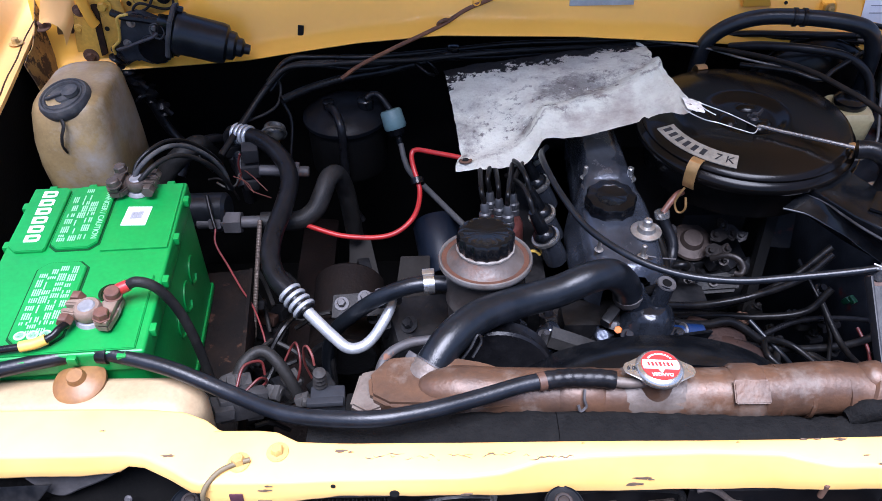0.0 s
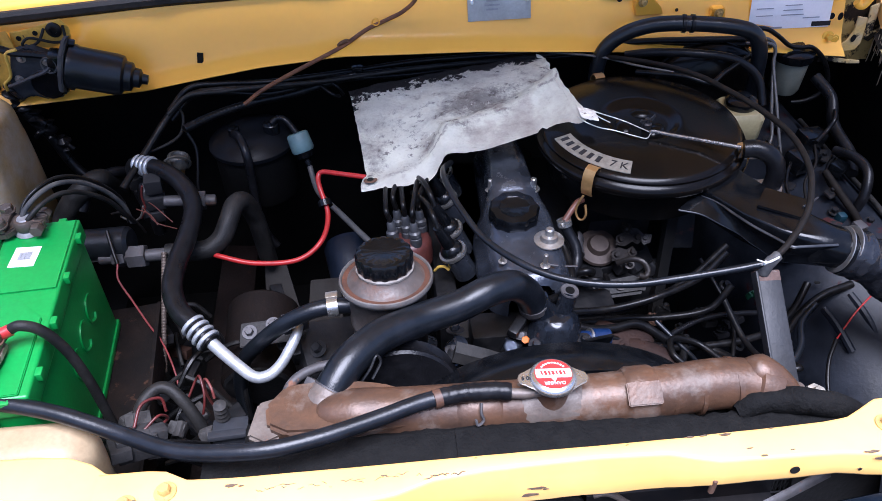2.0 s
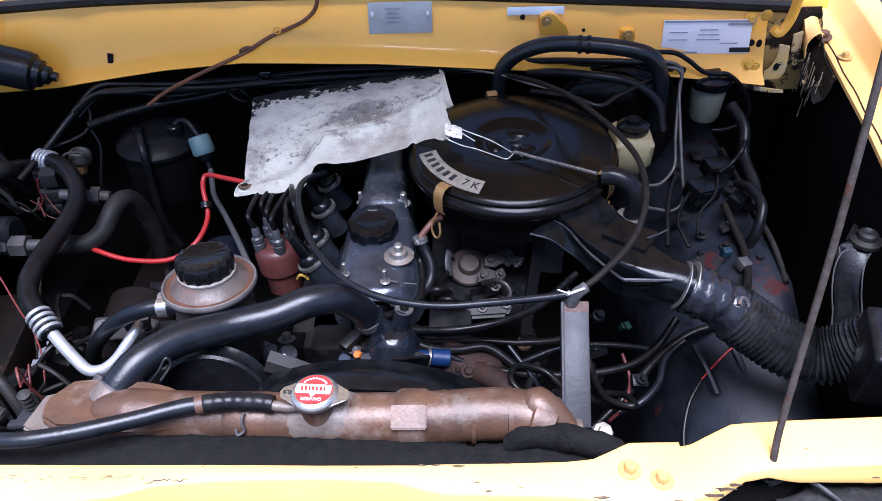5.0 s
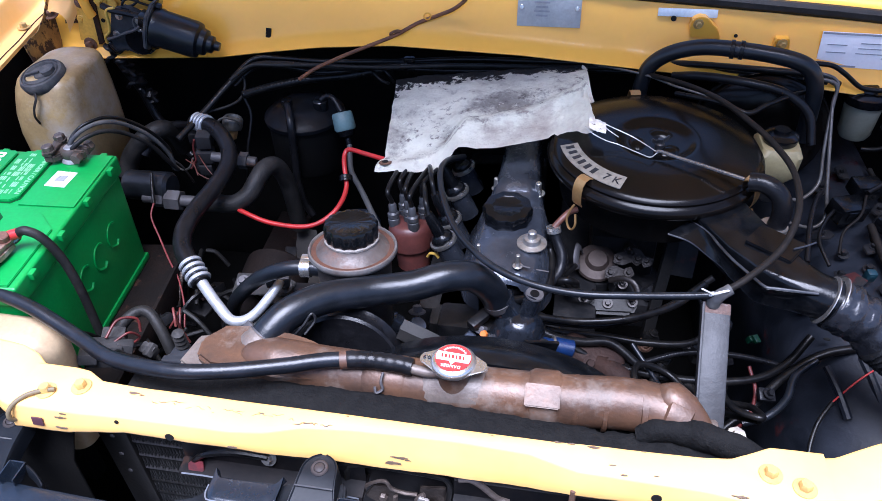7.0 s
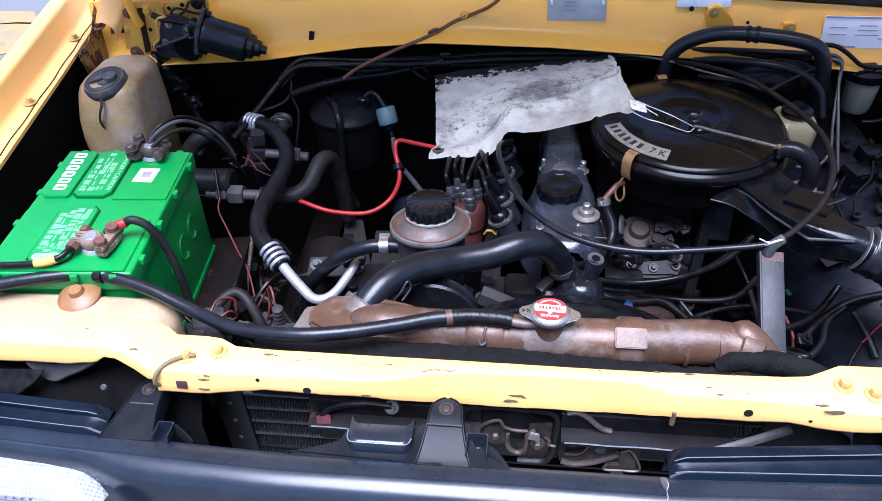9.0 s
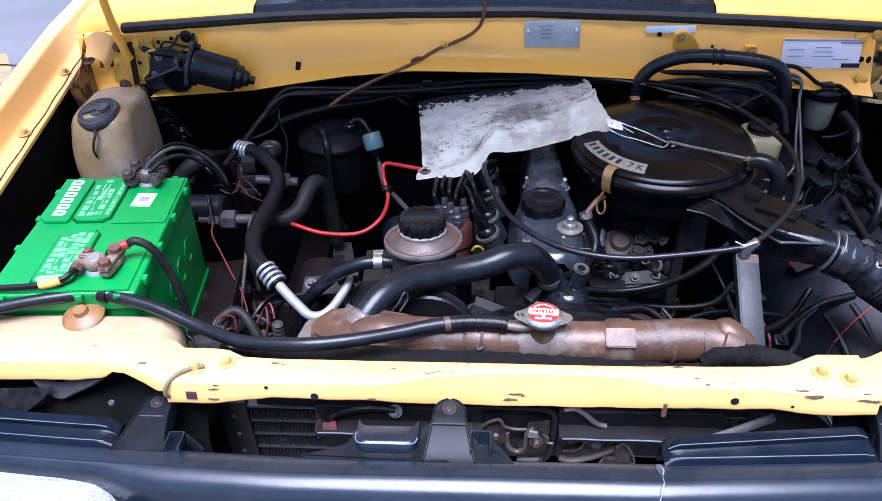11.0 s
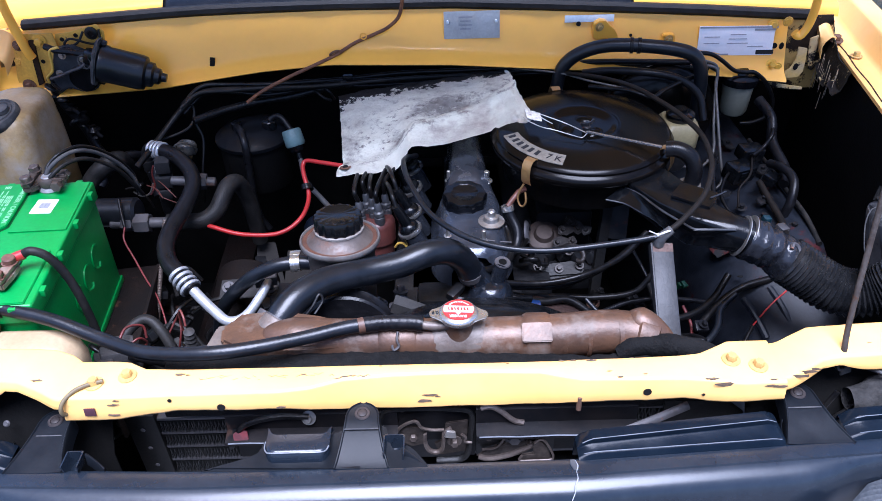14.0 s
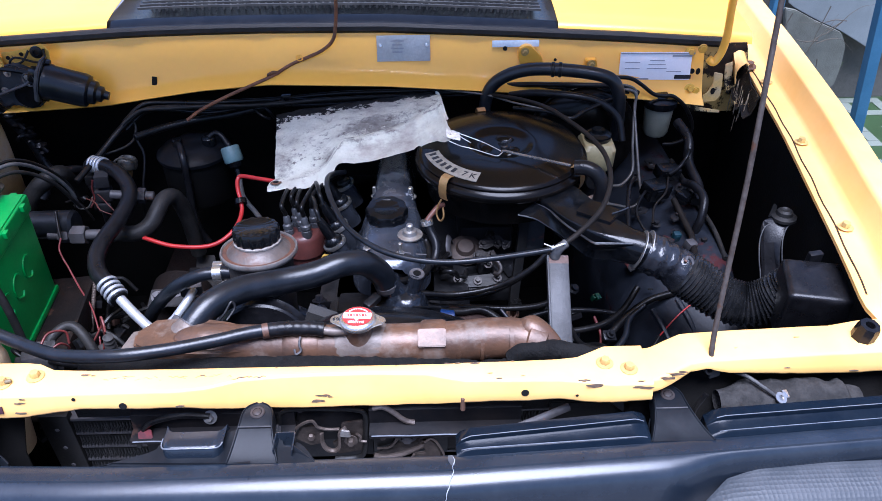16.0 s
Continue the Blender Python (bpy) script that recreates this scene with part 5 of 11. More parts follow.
# crack
bm = B()
pts = [(0.1535, -0.083, 0.9062), (0.1555, -0.090, 0.9062), (0.1530, -0.097, 0.9062), (0.1535, -0.104, 0.9045), (0.1500, -0.111, 0.9022), (0.1490, -0.117, 0.8985), (0.1460, -0.122, 0.8935), (0.1450, -0.1255, 0.887), (0.1425, -0.1275, 0.880)]
tube(bm, pts, lambda t: 0.0002 + 0.00035 * abs(math.sin(t * 11)), 5, 3)
part("crack", bm, mat("pale_crack", (0.32, 0.33, 0.34), rough=0.7), fascia, "pale jagged crack")
bm = B()
prism(bm, [(-0.003, -0.006), (0.001, -0.008), (0.0035, -0.002), (0.003, 0.005), (-0.002, 0.006), (-0.004, 0.001)], -0.001, 0.0008, at(0.152, -0.088, 0.9055, 10, 5, 20), 0.0004)
part("broken_edge", bm, GREY_CAP, fascia, "pale broken edge")


def headlight(s):
    h = thing("headlight", (s * 0.6, -0.13, 0.78), "ribbed headlight with a dusty lens beside the grille panel", "headlight", group="headlights")
    bm = B()
    xs = [0.430, 0.462, 0.50, 0.58, 0.68, 0.80]
    rows = []
    for i, x in enumerate(xs):
        d = (0.035, 0.010, 0.0, -0.004, -0.006, -0.004)[i]
        rows.append([Vector((s * x, yy - d * 0.9, zz - d * 0.6)) for yy, zz in ((-0.088, 0.878), (-0.095, 0.881), (-0.125, 0.876), (-0.140, 0.866), (-0.148, 0.83), (-0.15, 0.74))])
    skin(bm, rows, 0.003)
    part("lens", bm, LENS if s < 0 else LENS_DARK, h, "pale dimpled lens" if s < 0 else "dark grey dimpled lamp top", angle=50)
    bm = B()
    tube(bm, [(s * x, -0.141 - d * 0.9, 0.8655 - d * 0.6) for x, d in ((0.47, 0.008), (0.50, 0.0), (0.58, -0.004), (0.68, -0.006), (0.80, -0.004))], 0.0016, 8, 5)
    part("lens_seam", bm, PALE_EDGE, h, "pale moulded seam along the lamp's edge")
    bm = B()
    for k in range(26):
        x = 0.505 + k * 0.0095
        disc(bm, 0.0013, 0.0012, at(s * x, -0.1385, 0.8690, 40, 0, 0), 8, 0.0003)
    part("seam_dots", bm, PALE_EDGE, h, "row of small moulded dots")
    return h


headlight(-1)
headlight(1)

# condenser: tubes with folded fins
cond = thing("condenser", (-0.005, 0.055, 0.45), "black air-conditioning condenser with folded fins", "condenser")
FIN_MAT = mat("dusty_black_fins", (0.035, 0.035, 0.035), (0.075, 0.073, 0.07), rough=0.6)
for k in range(14):
    bm = B()
    box(bm, (0.67, 0.022, 0.005), at(-0.005, 0.052, 0.838 - k * 0.0265), 0.002)
    part("flat_tube", bm, BLACK_SHEET if k > 3 else STEEL_GREY, cond, "dull flat tube")
for k in range(7):
    z = 0.838 - k * 0.0265
    for x0, n in ((-0.335, 40), (0.235, 30)):
        rows = []
        bm = B()
        for i in range(n * 2):
            x = x0 + i * 0.0021
            zz = z - 0.003 if i % 2 else z - 0.0235
            j = 0.0022 * noise.noise((i * 0.31, k * 2.3, 1.1))
            rows.append([Vector((x + j, 0.041, zz)), Vector((x + j, 0.062, zz))])
        skin(bm, rows, 0.0005)
        part("fin_strip", bm, FIN_MAT, cond, "dusty folded fins")
for x in (-0.355, 0.345):
    bm = B()
    box(bm, (0.038, 0.014, 0.38), at(x, 0.044, 0.66), 0.003)
    side = part("side_plate", bm, BLACK_SHEET, cond, "black side plate")
    for dz in (0.165, 0.13, 0.095):
        bm = B()
        disc(bm, 0.003, 0.002, at(x, 0.0375, 0.66 + dz, 90, 0, 0), 12)
        part("plate_hole", bm, STEEL_GREY, side)

# cross panel and bonnet latch below the tie bar
cross = thing("latch_panel", (0, 0.012, 0.78), "black cross panel carrying the bonnet latch", "panel")
bm = B()
for x0, x1 in ((-0.232, -0.035), (0.055, 0.24)):
    rows = []
    for i in range(7):
        x = x0 + (x1 - x0) * i / 6
        rows.append([Vector((x, y, z)) for y, z in ((0.025, 0.904), (0.008, 0.898), (-0.002, 0.892), (-0.004, 0.872), (-0.021, 0.869), (-0.0225, 0.866), (-0.021, 0.863), (0.010, 0.861), (0.012, 0.80))])
    skin(bm, rows, 0.002)
rows = []
for i in range(9):
    x = -0.035 + i * 0.09 / 8
    rows.append([Vector((x, y, z)) for y, z in ((0.025, 0.904), (0.014, 0.896), (0.008, 0.86), (0.006, 0.80))])
skin(bm, rows, 0.002)
part("cross_panel", bm, mat("grimy_black_cross_panel", (0.006, 0.006, 0.007), (0.015, 0.012, 0.011), rough=0.5, scale=22, mix=0.45, bump=0.08, spots=(0.04, 0.022, 0.016), spot_scale=16, spot_at=0.66, spec=0.12), cross)
# the highlight on each fold, laid on as a pale tube
for x0, x1 in ((-0.228, -0.038), (0.058, 0.238)):
    bm = B()
    tube(bm, [(x0 + (x1 - x0) * k / 8, -0.0222 + 0.0005 * math.sin(k * 2.1), 0.8688) for k in range(9)], 0.0009, 6, 2)
    part("fold_highlight", bm, PALE_EDGE, cross, "painted bright highlight along the fold")
bm = B()
bolt(bm, 0.0048, at(-0.136, -0.003, 0.888, 60, 0, 0))
lathe(bm, [(0.003, 0), (0.0085, 0), (0.0085, 0.0012), (0.003, 0.0014)], at(-0.136, -0.003, 0.888, 60, 0, 0), 20)
part("bolt", bm, STEEL, cross, "bright rusty bolt")
bm = B()
prism(bm, [(-0.008, -0.007), (0.003, -0.009), (0.009, -0.003), (0.007, 0.006), (-0.002, 0.008), (-0.009, 0.003)], -0.001, 0.0012, at(-0.214, -0.0145, 0.872, 50, 0, 0), 0.0004)
part("red_sticker", bm, mat("smeared_dull_red", (0.17, 0.014, 0.016), (0.03, 0.008, 0.01), rough=0.5, scale=110, mix=0.7, bump=0.2), cross, "scrap of red sticker")
bm = B()
tube(bm, [(-0.235, 0.0, 0.835), (-0.225, -0.008, 0.862), (-0.205, -0.010, 0.888), (-0.17, -0.008, 0.897), (-0.135, -0.006, 0.893)], 0.0035, 8)
part("latch_cable", bm, WIRE, cross, "black release cable")
latch = thing("bonnet_latch", (0.06, -0.01, 0.80), "rusty greasy bonnet latch with levers and a spring", "latch")
LATCH_MAT = mat("greasy_rusty_latch", (0.030, 0.023, 0.019), (0.085, 0.068, 0.056), rough=0.45, metal=0.4, scale=60, bump=0.4, spec=0.3)
LATCH_PALE = mat("worn_rusty_edge", (0.115, 0.092, 0.078), (0.05, 0.036, 0.028), rough=0.5, metal=0.5, scale=70, bump=0.3)


def front(d=0.0):
    """A pose whose x, y lie along the car's x and z, d metres before the latch plane, leaning back a little."""
    return Matrix(((1, 0, 0, 0), (0, 0.10, -1, -0.090 - d), (0, 1, 0, 0), (0, 0, 0, 1)))


bm = B()
prism(bm, [(-0.050, 0.80), (0.044, 0.80), (0.052, 0.83), (0.054, 0.895), (-0.05, 0.898)], 0, 0.002, front(-0.016), 0.0006)
part("base_plate", bm, GRIME, latch, "black base plate")
bm = B()
prism(bm, [(0.056, 0.80), (0.150, 0.80), (0.152, 0.866), (0.056, 0.868)], 0, 0.002, front(-0.018), 0.0006)
part("back_plate", bm, GRIME, latch, "greasy back plate")
for k, (x, z, r) in enumerate(((-0.030, 0.885, 0.0035), (0.034, 0.886, 0.0035), (0.030, 0.842, 0.005), (-0.018, 0.852, 0.0045), (0.130, 0.862, 0.004), (0.070, 0.850, 0.0045), (0.120, 0.838, 0.0035))):
    bm = B()
    bolt(bm, r, front(-0.001 if k > 1 else -0.012) @ at(x, z, 0), k % 2 == 0)
    part("rivet", bm, LATCH_PALE, latch, "worn rivet")
bm = B()
tube(bm, [front(0.0) @ Vector(p) for p in ((-0.055, 0.868, 0), (-0.053, 0.884, 0), (-0.046, 0.893, 0), (-0.02, 0.896, 0), (0.035, 0.893, 0), (0.050, 0.884, 0), (0.049, 0.855, 0), (0.046, 0.825, 0), (0.036, 0.813, 0), (0.008, 0.812, 0))], 0.0042, 8, 5, flat=0.7)
part("frame_rim", bm, BLACK_SHEET, latch, "black folded frame rim")
bm = B()
prism(bm, [(0.020, 0.868), (0.046, 0.872), (0.044, 0.822), (0.012, 0.816), (0.006, 0.836), (0.016, 0.842)], 0, 0.003, front(-0.006), 0.001)
part("lever_plate", bm, LATCH_MAT, latch)
bm = B()
tube(bm, [front(0.004) @ Vector(p) for p in ((-0.040, 0.850, 0), (-0.036, 0.866, 0), (-0.026, 0.876, 0), (-0.014, 0.880, 0), (-0.008, 0.870, 0), (0.004, 0.866, 0), (0.018, 0.866, 0))], 0.0034, 6, 5, flat=0.6)
part("hook", bm, LATCH_PALE, latch, "worn hook edge")
bm = B()
prism(bm, [(-0.038, 0.848), (-0.028, 0.868), (-0.010, 0.868), (-0.002, 0.862), (-0.004, 0.840), (-0.020, 0.836)], 0, 0.003, front(-0.002), 0.001)
part("hook_plate", bm, LATCH_MAT, latch)
bm = B()
tube(bm, [front(0.006) @ Vector(p) for p in ((-0.004, 0.862, 0), (-0.004, 0.846, 0), (0.000, 0.836, 0), (0.008, 0.832, 0), (0.015, 0.837, 0), (0.017, 0.850, 0), (0.018, 0.862, 0), (0.026, 0.870, 0))], 0.0030, 6, 5, flat=0.6)
part("striker_cup", bm, LATCH_PALE, latch, "worn rusty striker cup")
bm = B()
prism(bm, [(0.018, 0.860), (0.032, 0.858), (0.031, 0.869), (0.021, 0.871)], 0, 0.003, front(0.008), 0.001)
part("folded_tab", bm, STEEL, latch, "worn bright folded tab")
bm = B()
tube(bm, [front(0.004) @ Vector(p) for p in ((0.038, 0.858, 0), (0.043, 0.852, 0), (0.042, 0.846, 0), (0.050, 0.844, 0))], 0.0018, 6, 4)
part("spring_wire", bm, LATCH_PALE, latch)
bm = B()
tube(bm, [front(0.004) @ Vector(p) for p in ((0.060, 0.898, 0), (0.072, 0.900, 0), (0.084, 0.892, 0), (0.098, 0.878, 0), (0.11, 0.874, 0))], 0.0032, 6, 4, flat=0.5)
part("bent_strap", bm, LATCH_PALE, latch, "worn bent strap")
bm = B()
prism(bm, [(0.060, 0.872), (0.072, 0.870), (0.088, 0.854), (0.086, 0.836), (0.064, 0.828), (0.058, 0.834)], 0, 0.003, front(-0.004), 0.001)
part("side_lever", bm, BLACK_SHEET, latch)
bm = B()
tube(bm, [front(0.002) @ Vector(p) for p in ((0.090, 0.862, 0), (0.087, 0.845, 0), (0.078, 0.832, 0), (0.062, 0.830, 0))], 0.0028, 6, 4, flat=0.6)
part("lever_edge", bm, LATCH_PALE, latch)
bm = B()
prism(bm, [(0.085, 0.870), (0.125, 0.868), (0.134, 0.850), (0.112, 0.826), (0.080, 0.812), (0.055, 0.812), (0.070, 0.824), (0.090, 0.834)], 0, 0.003, front(-0.006), 0.001)
part("pawl_plate", bm, LATCH_MAT, latch)
bm = B()
bolt(bm, 0.0078, front(-0.003) @ at(0.100, 0.848, 0))
part("pivot_bolt", bm, STEEL_GREY, latch, "grey pivot bolt")
bm = B()
tube(bm, [front(0.005) @ Vector(p) for p in ((0.058, 0.822, 0), (0.070, 0.818, 0), (0.090, 0.822, 0), (0.108, 0.830, 0), (0.124, 0.840, 0))], 0.0034, 6, 4, flat=0.6)
part("release_arm", bm, LATCH_PALE, latch)
bm = B()
prism(bm, [(0.106, 0.822), (0.144, 0.822), (0.136, 0.846), (0.126, 0.856), (0.120, 0.846), (0.122, 0.832), (0.108, 0.830)], 0, 0.004, front(0.008), 0.0012)
part("catch_plate", bm, LATCH_MAT, latch, "rust-edged catch plate")
bm = B()
tube(bm, [front(0.0125) @ Vector(p) for p in ((0.122, 0.850, 0), (0.130, 0.856, 0), (0.138, 0.846, 0), (0.145, 0.824, 0), (0.125, 0.822, 0), (0.106, 0.822, 0), (0.108, 0.830, 0))], 0.0016, 6, 3)
part("catch_edge", bm, LATCH_PALE, latch, "rust-brown rolled edge")
bm = B()
box(bm, (0.015, 0.030, 0.004), front(0.006) @ at(0.122, 0.808, 0, 0, 0, 8), 0.0015)
part("catch_foot", bm, LATCH_PALE, latch)
bm = B()
tube(bm, [(0.205, -0.024, 0.866), (0.245, -0.012, 0.872), (0.300, 0.004, 0.884)], 0.005, 6, flat=0.4)
solid("stay_strip", bm, STEEL_GREY, "thin grey steel strip below the tie bar", "strip")
bm = B()
prism(bm, [(-0.05, -0.04), (0.055, -0.04), (0.05, 0.0), (0.03, 0.016), (-0.045, 0.018)], 0, 0.004, at(0.325, 0.022, 0.852, 74, 0, 0), 0.001)
solid("horn_bracket", bm, BLACK_SHEET, "black rounded bracket before the condenser", "bracket")
cable("earth_strap", [(-0.352, 0.000, 0.9545), (-0.364, -0.004, 0.9545), (-0.377, -0.011, 0.954), (-0.386, -0.021, 0.951), (-0.3905, -0.0275, 0.944), (-0.391, -0.028, 0.934), (-0.388, -0.018, 0.925)], 0.0024, mat("grubby_taupe_wire", (0.16, 0.12, 0.06), (0.09, 0.07, 0.04), rough=0.6), "grubby earth strap bolted to the tie bar", "strap")

# horn, wrapped bundle beside the rod
bm = B()
rows = []
for i in range(24):
    x = 0.478 + i * 0.0075
    r = 0.027 * (0.55 + 0.45 * math.sin(min(1, i / 8) * 1.57)) * (1 + 0.25 * noise.noise((i * 0.3, 0, 4))) * (0.6 if i > 20 else 1)
    rows.append([Vector((x, 0.000 + r * math.cos(a) * (1 + 0.15 * noise.noise((i * 0.5, a, 1))), 0.892 + r * 0.85 * math.sin(a) * (1 + 0.2 * noise.noise((i * 0.5, a, 2))))) for a in [2 * math.pi * k / 14 for k in range(14)]])
skin(bm, rows, 0, True)
solid("wrapped_connector", bm, mat("dusty_cloth_tape", (0.018, 0.0175, 0.017), (0.045, 0.043, 0.041), rough=0.9, scale=60, bump=0.8), "dusty grey connector wrapped in cloth tape on the apron", "connector")
bm = B()
tube(bm, [(0.463, 0.0, 0.905), (0.452, -0.004, 0.88), (0.458, -0.006, 0.86), (0.475, -0.004, 0.872), (0.49, 0.0, 0.884)], 0.003, 8)
solid("pigtail_wire", bm, WIRE, "dusty wire looped beside the tape bundle", "wire")
bm = B()
tube(bm, [(0.500, 0.020, 0.922), (0.512, 0.008, 0.924), (0.526, -0.004, 0.920), (0.540, -0.014, 0.914)], 0.0028, 8, flat=0.6)
strap = solid("ring_terminal", bm, GRIME, "dark wire with a bright ring terminal on the wrapped connector", "terminal")
bm = B()
lathe(bm, [(0.0034, 0), (0.0072, 0), (0.0072, 0.0014), (0.0034, 0.0014), (0.0034, 0)], at(0.545, -0.016, 0.9125, 25, 15, 0), 18)
box(bm, (0.008, 0.010, 0.0014), at(0.553, -0.010, 0.913, 25, 15, 20), 0.0004)
part("ring", bm, CHROME, strap, "bright ring")
# dark rust-tinted strip that paints the shadow gap beside the hinge plate
bm = B()
prism(bm, [(-0.744, 1.040), (-0.733, 1.042), (-0.739, 0.995), (-0.743, 0.955), (-0.755, 0.950), (-0.750, 0.995)], 0, 0.004, Matrix(((1, 0, 0, 0), (0, 0, -1, 0.7855), (0, 1, 0, 0), (0, 0, 0, 1))), 0.0006)
part("hinge_shadow_gap", bm, mat("rusty_shadow_gap", (0.02, 0.012, 0.008), (0.07, 0.035, 0.018), rough=0.8, scale=50, mix=0.5), hood, "rust-tinted strip painted as the shadow gap beside the hinge arm")
for outline, y, mm in (([(-0.781, 1.033), (-0.765, 1.028), (-0.766, 0.988), (-0.771, 0.939), (-0.774, 0.922), (-0.804, 0.920), (-0.798, 0.964)], 0.796, YELLOW_RUSTY), ([(-0.821, 1.006), (-0.789, 1.028), (-0.799, 0.975), (-0.809, 0.923), (-0.837, 0.910), (-0.844, 0.926)], 0.806, RUST_STRIP)):
    bm = B()
    prism(bm, outline, 0, 0.003, Matrix(((1, 0, 0, 0), (0, 0, -1, y), (0, 1, 0, 0), (0, 0, 0, 1))), 0.001)
    part("corner_flange", bm, mm, car, "rust-streaked upright corner flange")
for x, z in ((-0.781, 0.996), (-0.781, 0.950)):
    bm = B()
    lathe(bm, [(0.003, 0), (0.0075, 0), (0.0085, 0.002), (0.0070, 0.0035), (0.0045, 0.0035), (0.004, 0.005), (0, 0.005)], at(x, 0.7925, z, 90, 0, 0), 18)
    part("corner_bolt", bm, YELLOW_RUSTY, car, "rusty corner bolt")


# ---- radiator ----
rad = thing("radiator", (0, 0.105, 0.42), "brown copper radiator with a patched brazed top tank", "radiator")
bm = B()
tube(bm, [(-0.205, 0.110, 0.903), (-0.19, 0.110, 0.905), (-0.15, 0.109, 0.903), (-0.10, 0.108, 0.900), (0.05, 0.104, 0.900), (0.15, 0.104, 0.902), (0.21, 0.106, 0.905), (0.245, 0.104, 0.905), (0.268, 0.098, 0.902), (0.29, 0.09, 0.893)],
     lambda t: 0.0275 * (0.35 + 0.65 * min(1, t * 5.5)) * (1 if t < 0.93 else 1 - (t - 0.93) * 7) + (0.003 if 0.84 < t < 0.93 else 0), 18, 10)
tank = part("top_tank", bm, COPPER, rad)
bm = B()
prism(bm, [(-0.254, 0.096), (-0.234, 0.084), (-0.150, 0.080), (-0.085, 0.086), (-0.070, 0.098), (-0.082, 0.116), (-0.135, 0.140), (-0.190, 0.152), (-0.238, 0.147), (-0.258, 0.122)], 0.872, 0.9165, Matrix(), 0.004)
part("inlet_box", bm, COPPER, rad, "copper inlet box", angle=75)
bm = B()
lathe(bm, [(0.021, 0), (0.0235, 0.004), (0.0245, 0.010), (0.0235, 0.016), (0.0222, 0.018), (0.0222, 0.024), (0.0205, 0.026)], along((-0.203, 0.124, 0.893), (-0.183, 0.149, 0.911)), 28)
part("inlet_neck", bm, SOLDER, rad, "dull grey soldered neck collar")
for x, w, r in ((0.118, 0.035, 0.030), (0.165, 0.006, 0.0285), (0.195, 0.006, 0.0285), (0.232, 0.008, 0.031), (-0.06, 0.05, 0.0275), (0.004, 0.072, 0.0279), (0.30, 0.01, 0.020)):
    bm = B()
    y = 0.105 if x < 0.28 else 0.086
    lathe(bm, [(r * 0.9, 0), (r, w * 0.15), (r, w * 0.85), (r * 0.9, w)], at(x, y, 0.9015 if x < 0.28 else 0.890, 0, 90, 0), 20)
    part("solder_patch", bm, COPPER if x not in (0.30, 0.004) else SOLDER, tank, "brazed copper patch" if x not in (0.30, 0.004) else "dull grey solder sleeve")
bm = B()
prism(bm, [(-0.018, -0.012), (0.018, -0.012), (0.018, 0.012), (-0.018, 0.012)], -0.001, 0.003, at(0.133, 0.087, 0.9255, 33, 0, 0), 0.0012)
part("brazed_plate", bm, COPPER, tank)
bm = B()
tube(bm, [(0.245, 0.118, 0.915), (0.265, 0.105, 0.918), (0.285, 0.092, 0.908), (0.30, 0.080, 0.895)], lambda t: 0.021 * min(1, 0.35 + 2.4 * t) * (1 - 0.5 * t * t), 20, 6)
part("tank_end", bm, COPPER, tank, "brown soldered tank end")
bm = B()
prism(bm, [(-0.276, 0.092), (-0.256, 0.080), (-0.240, 0.088), (-0.246, 0.140), (-0.268, 0.134)], 0.865, 0.907, Matrix(), 0.003)
part("tank_end", bm, SOLDER, tank, "grey soldered tank end", angle=75)
bm = B()
lathe(bm, [(0.0205, -0.008), (0.0195, 0.002), (0.0180, 0.008), (0.0175, 0.012), (0.0175, 0.025), (0.017, 0.027)], at(0.039, 0.102, 0.920, 0, 0, 0), 28)
part("filler_neck", bm, COPPER, rad, "dull filler neck")
bm = B()
tube(bm, [(0.028, 0.095, 0.934), (0.008, 0.094, 0.934), (-0.012, 0.096, 0.936)], 0.0055, 10)
part("overflow_pipe", bm, SOLDER, rad)
bm = B()
tube(bm, [(-0.035, 0.090, 0.930), (-0.036, 0.082, 0.924), (-0.034, 0.078, 0.917), (-0.040, 0.074, 0.915), (-0.042, 0.078, 0.920)], 0.0016, 6)
part("wire_tie", bm, STEEL_GREY, rad, "twisted wire tie")
bm = B()
box(bm, (0.56, 0.045, 0.43), at(-0.005, 0.105, 0.665), 0.004)
part("core", bm, BAY_SHADE, rad, "black radiator core")
# cap
CM = at(0.039, 0.100, 0.9435, -3, 0, -4) @ Matrix.Scale(0.84, 4)
bm = B()
lathe(bm, [(0, 0.0), (0.027, 0), (0.0285, 0.002), (0.0285, 0.007), (0.026, 0.010), (0.022, 0.0115), (0, 0.0125)], CM, 40)
prism(bm, [(-0.040, -0.008), (-0.034, -0.011), (-0.02, -0.020), (0.02, -0.020), (0.034, -0.011), (0.040, -0.008), (0.043, 0), (0.040, 0.008), (0.034, 0.011), (0.02, 0.020), (-0.02, 0.020), (-0.034, 0.011), (-0.040, 0.008), (-0.043, 0)], 0.003, 0.0055, CM, 0.001)
cap = part("radiator_cap", bm, CHROME, rad, "worn bright steel cap with two ears")
bm = B()
lathe(bm, [(0, 0.0122), (0.0225, 0.0116), (0.0225, 0.0126), (0, 0.0132)], CM, 36)
part("warning_disc", bm, CAP_RED, cap, "red warning disc")
bm = B()
w = 0.0068
prism(bm, [(0.0215 * math.cos(a), 0.0215 * math.sin(a)) for a in [math.asin(w / 0.0215) * k / 6 for k in range(-6, 7)]] + [(0.0215 * math.cos(a), 0.0215 * math.sin(a)) for a in [math.pi + math.asin(w / 0.0215) * k / 6 for k in range(-6, 7)]], 0.0128, 0.0137, CM)
part("white_band", bm, WHITE_PRINT, cap, "white band across the disc")
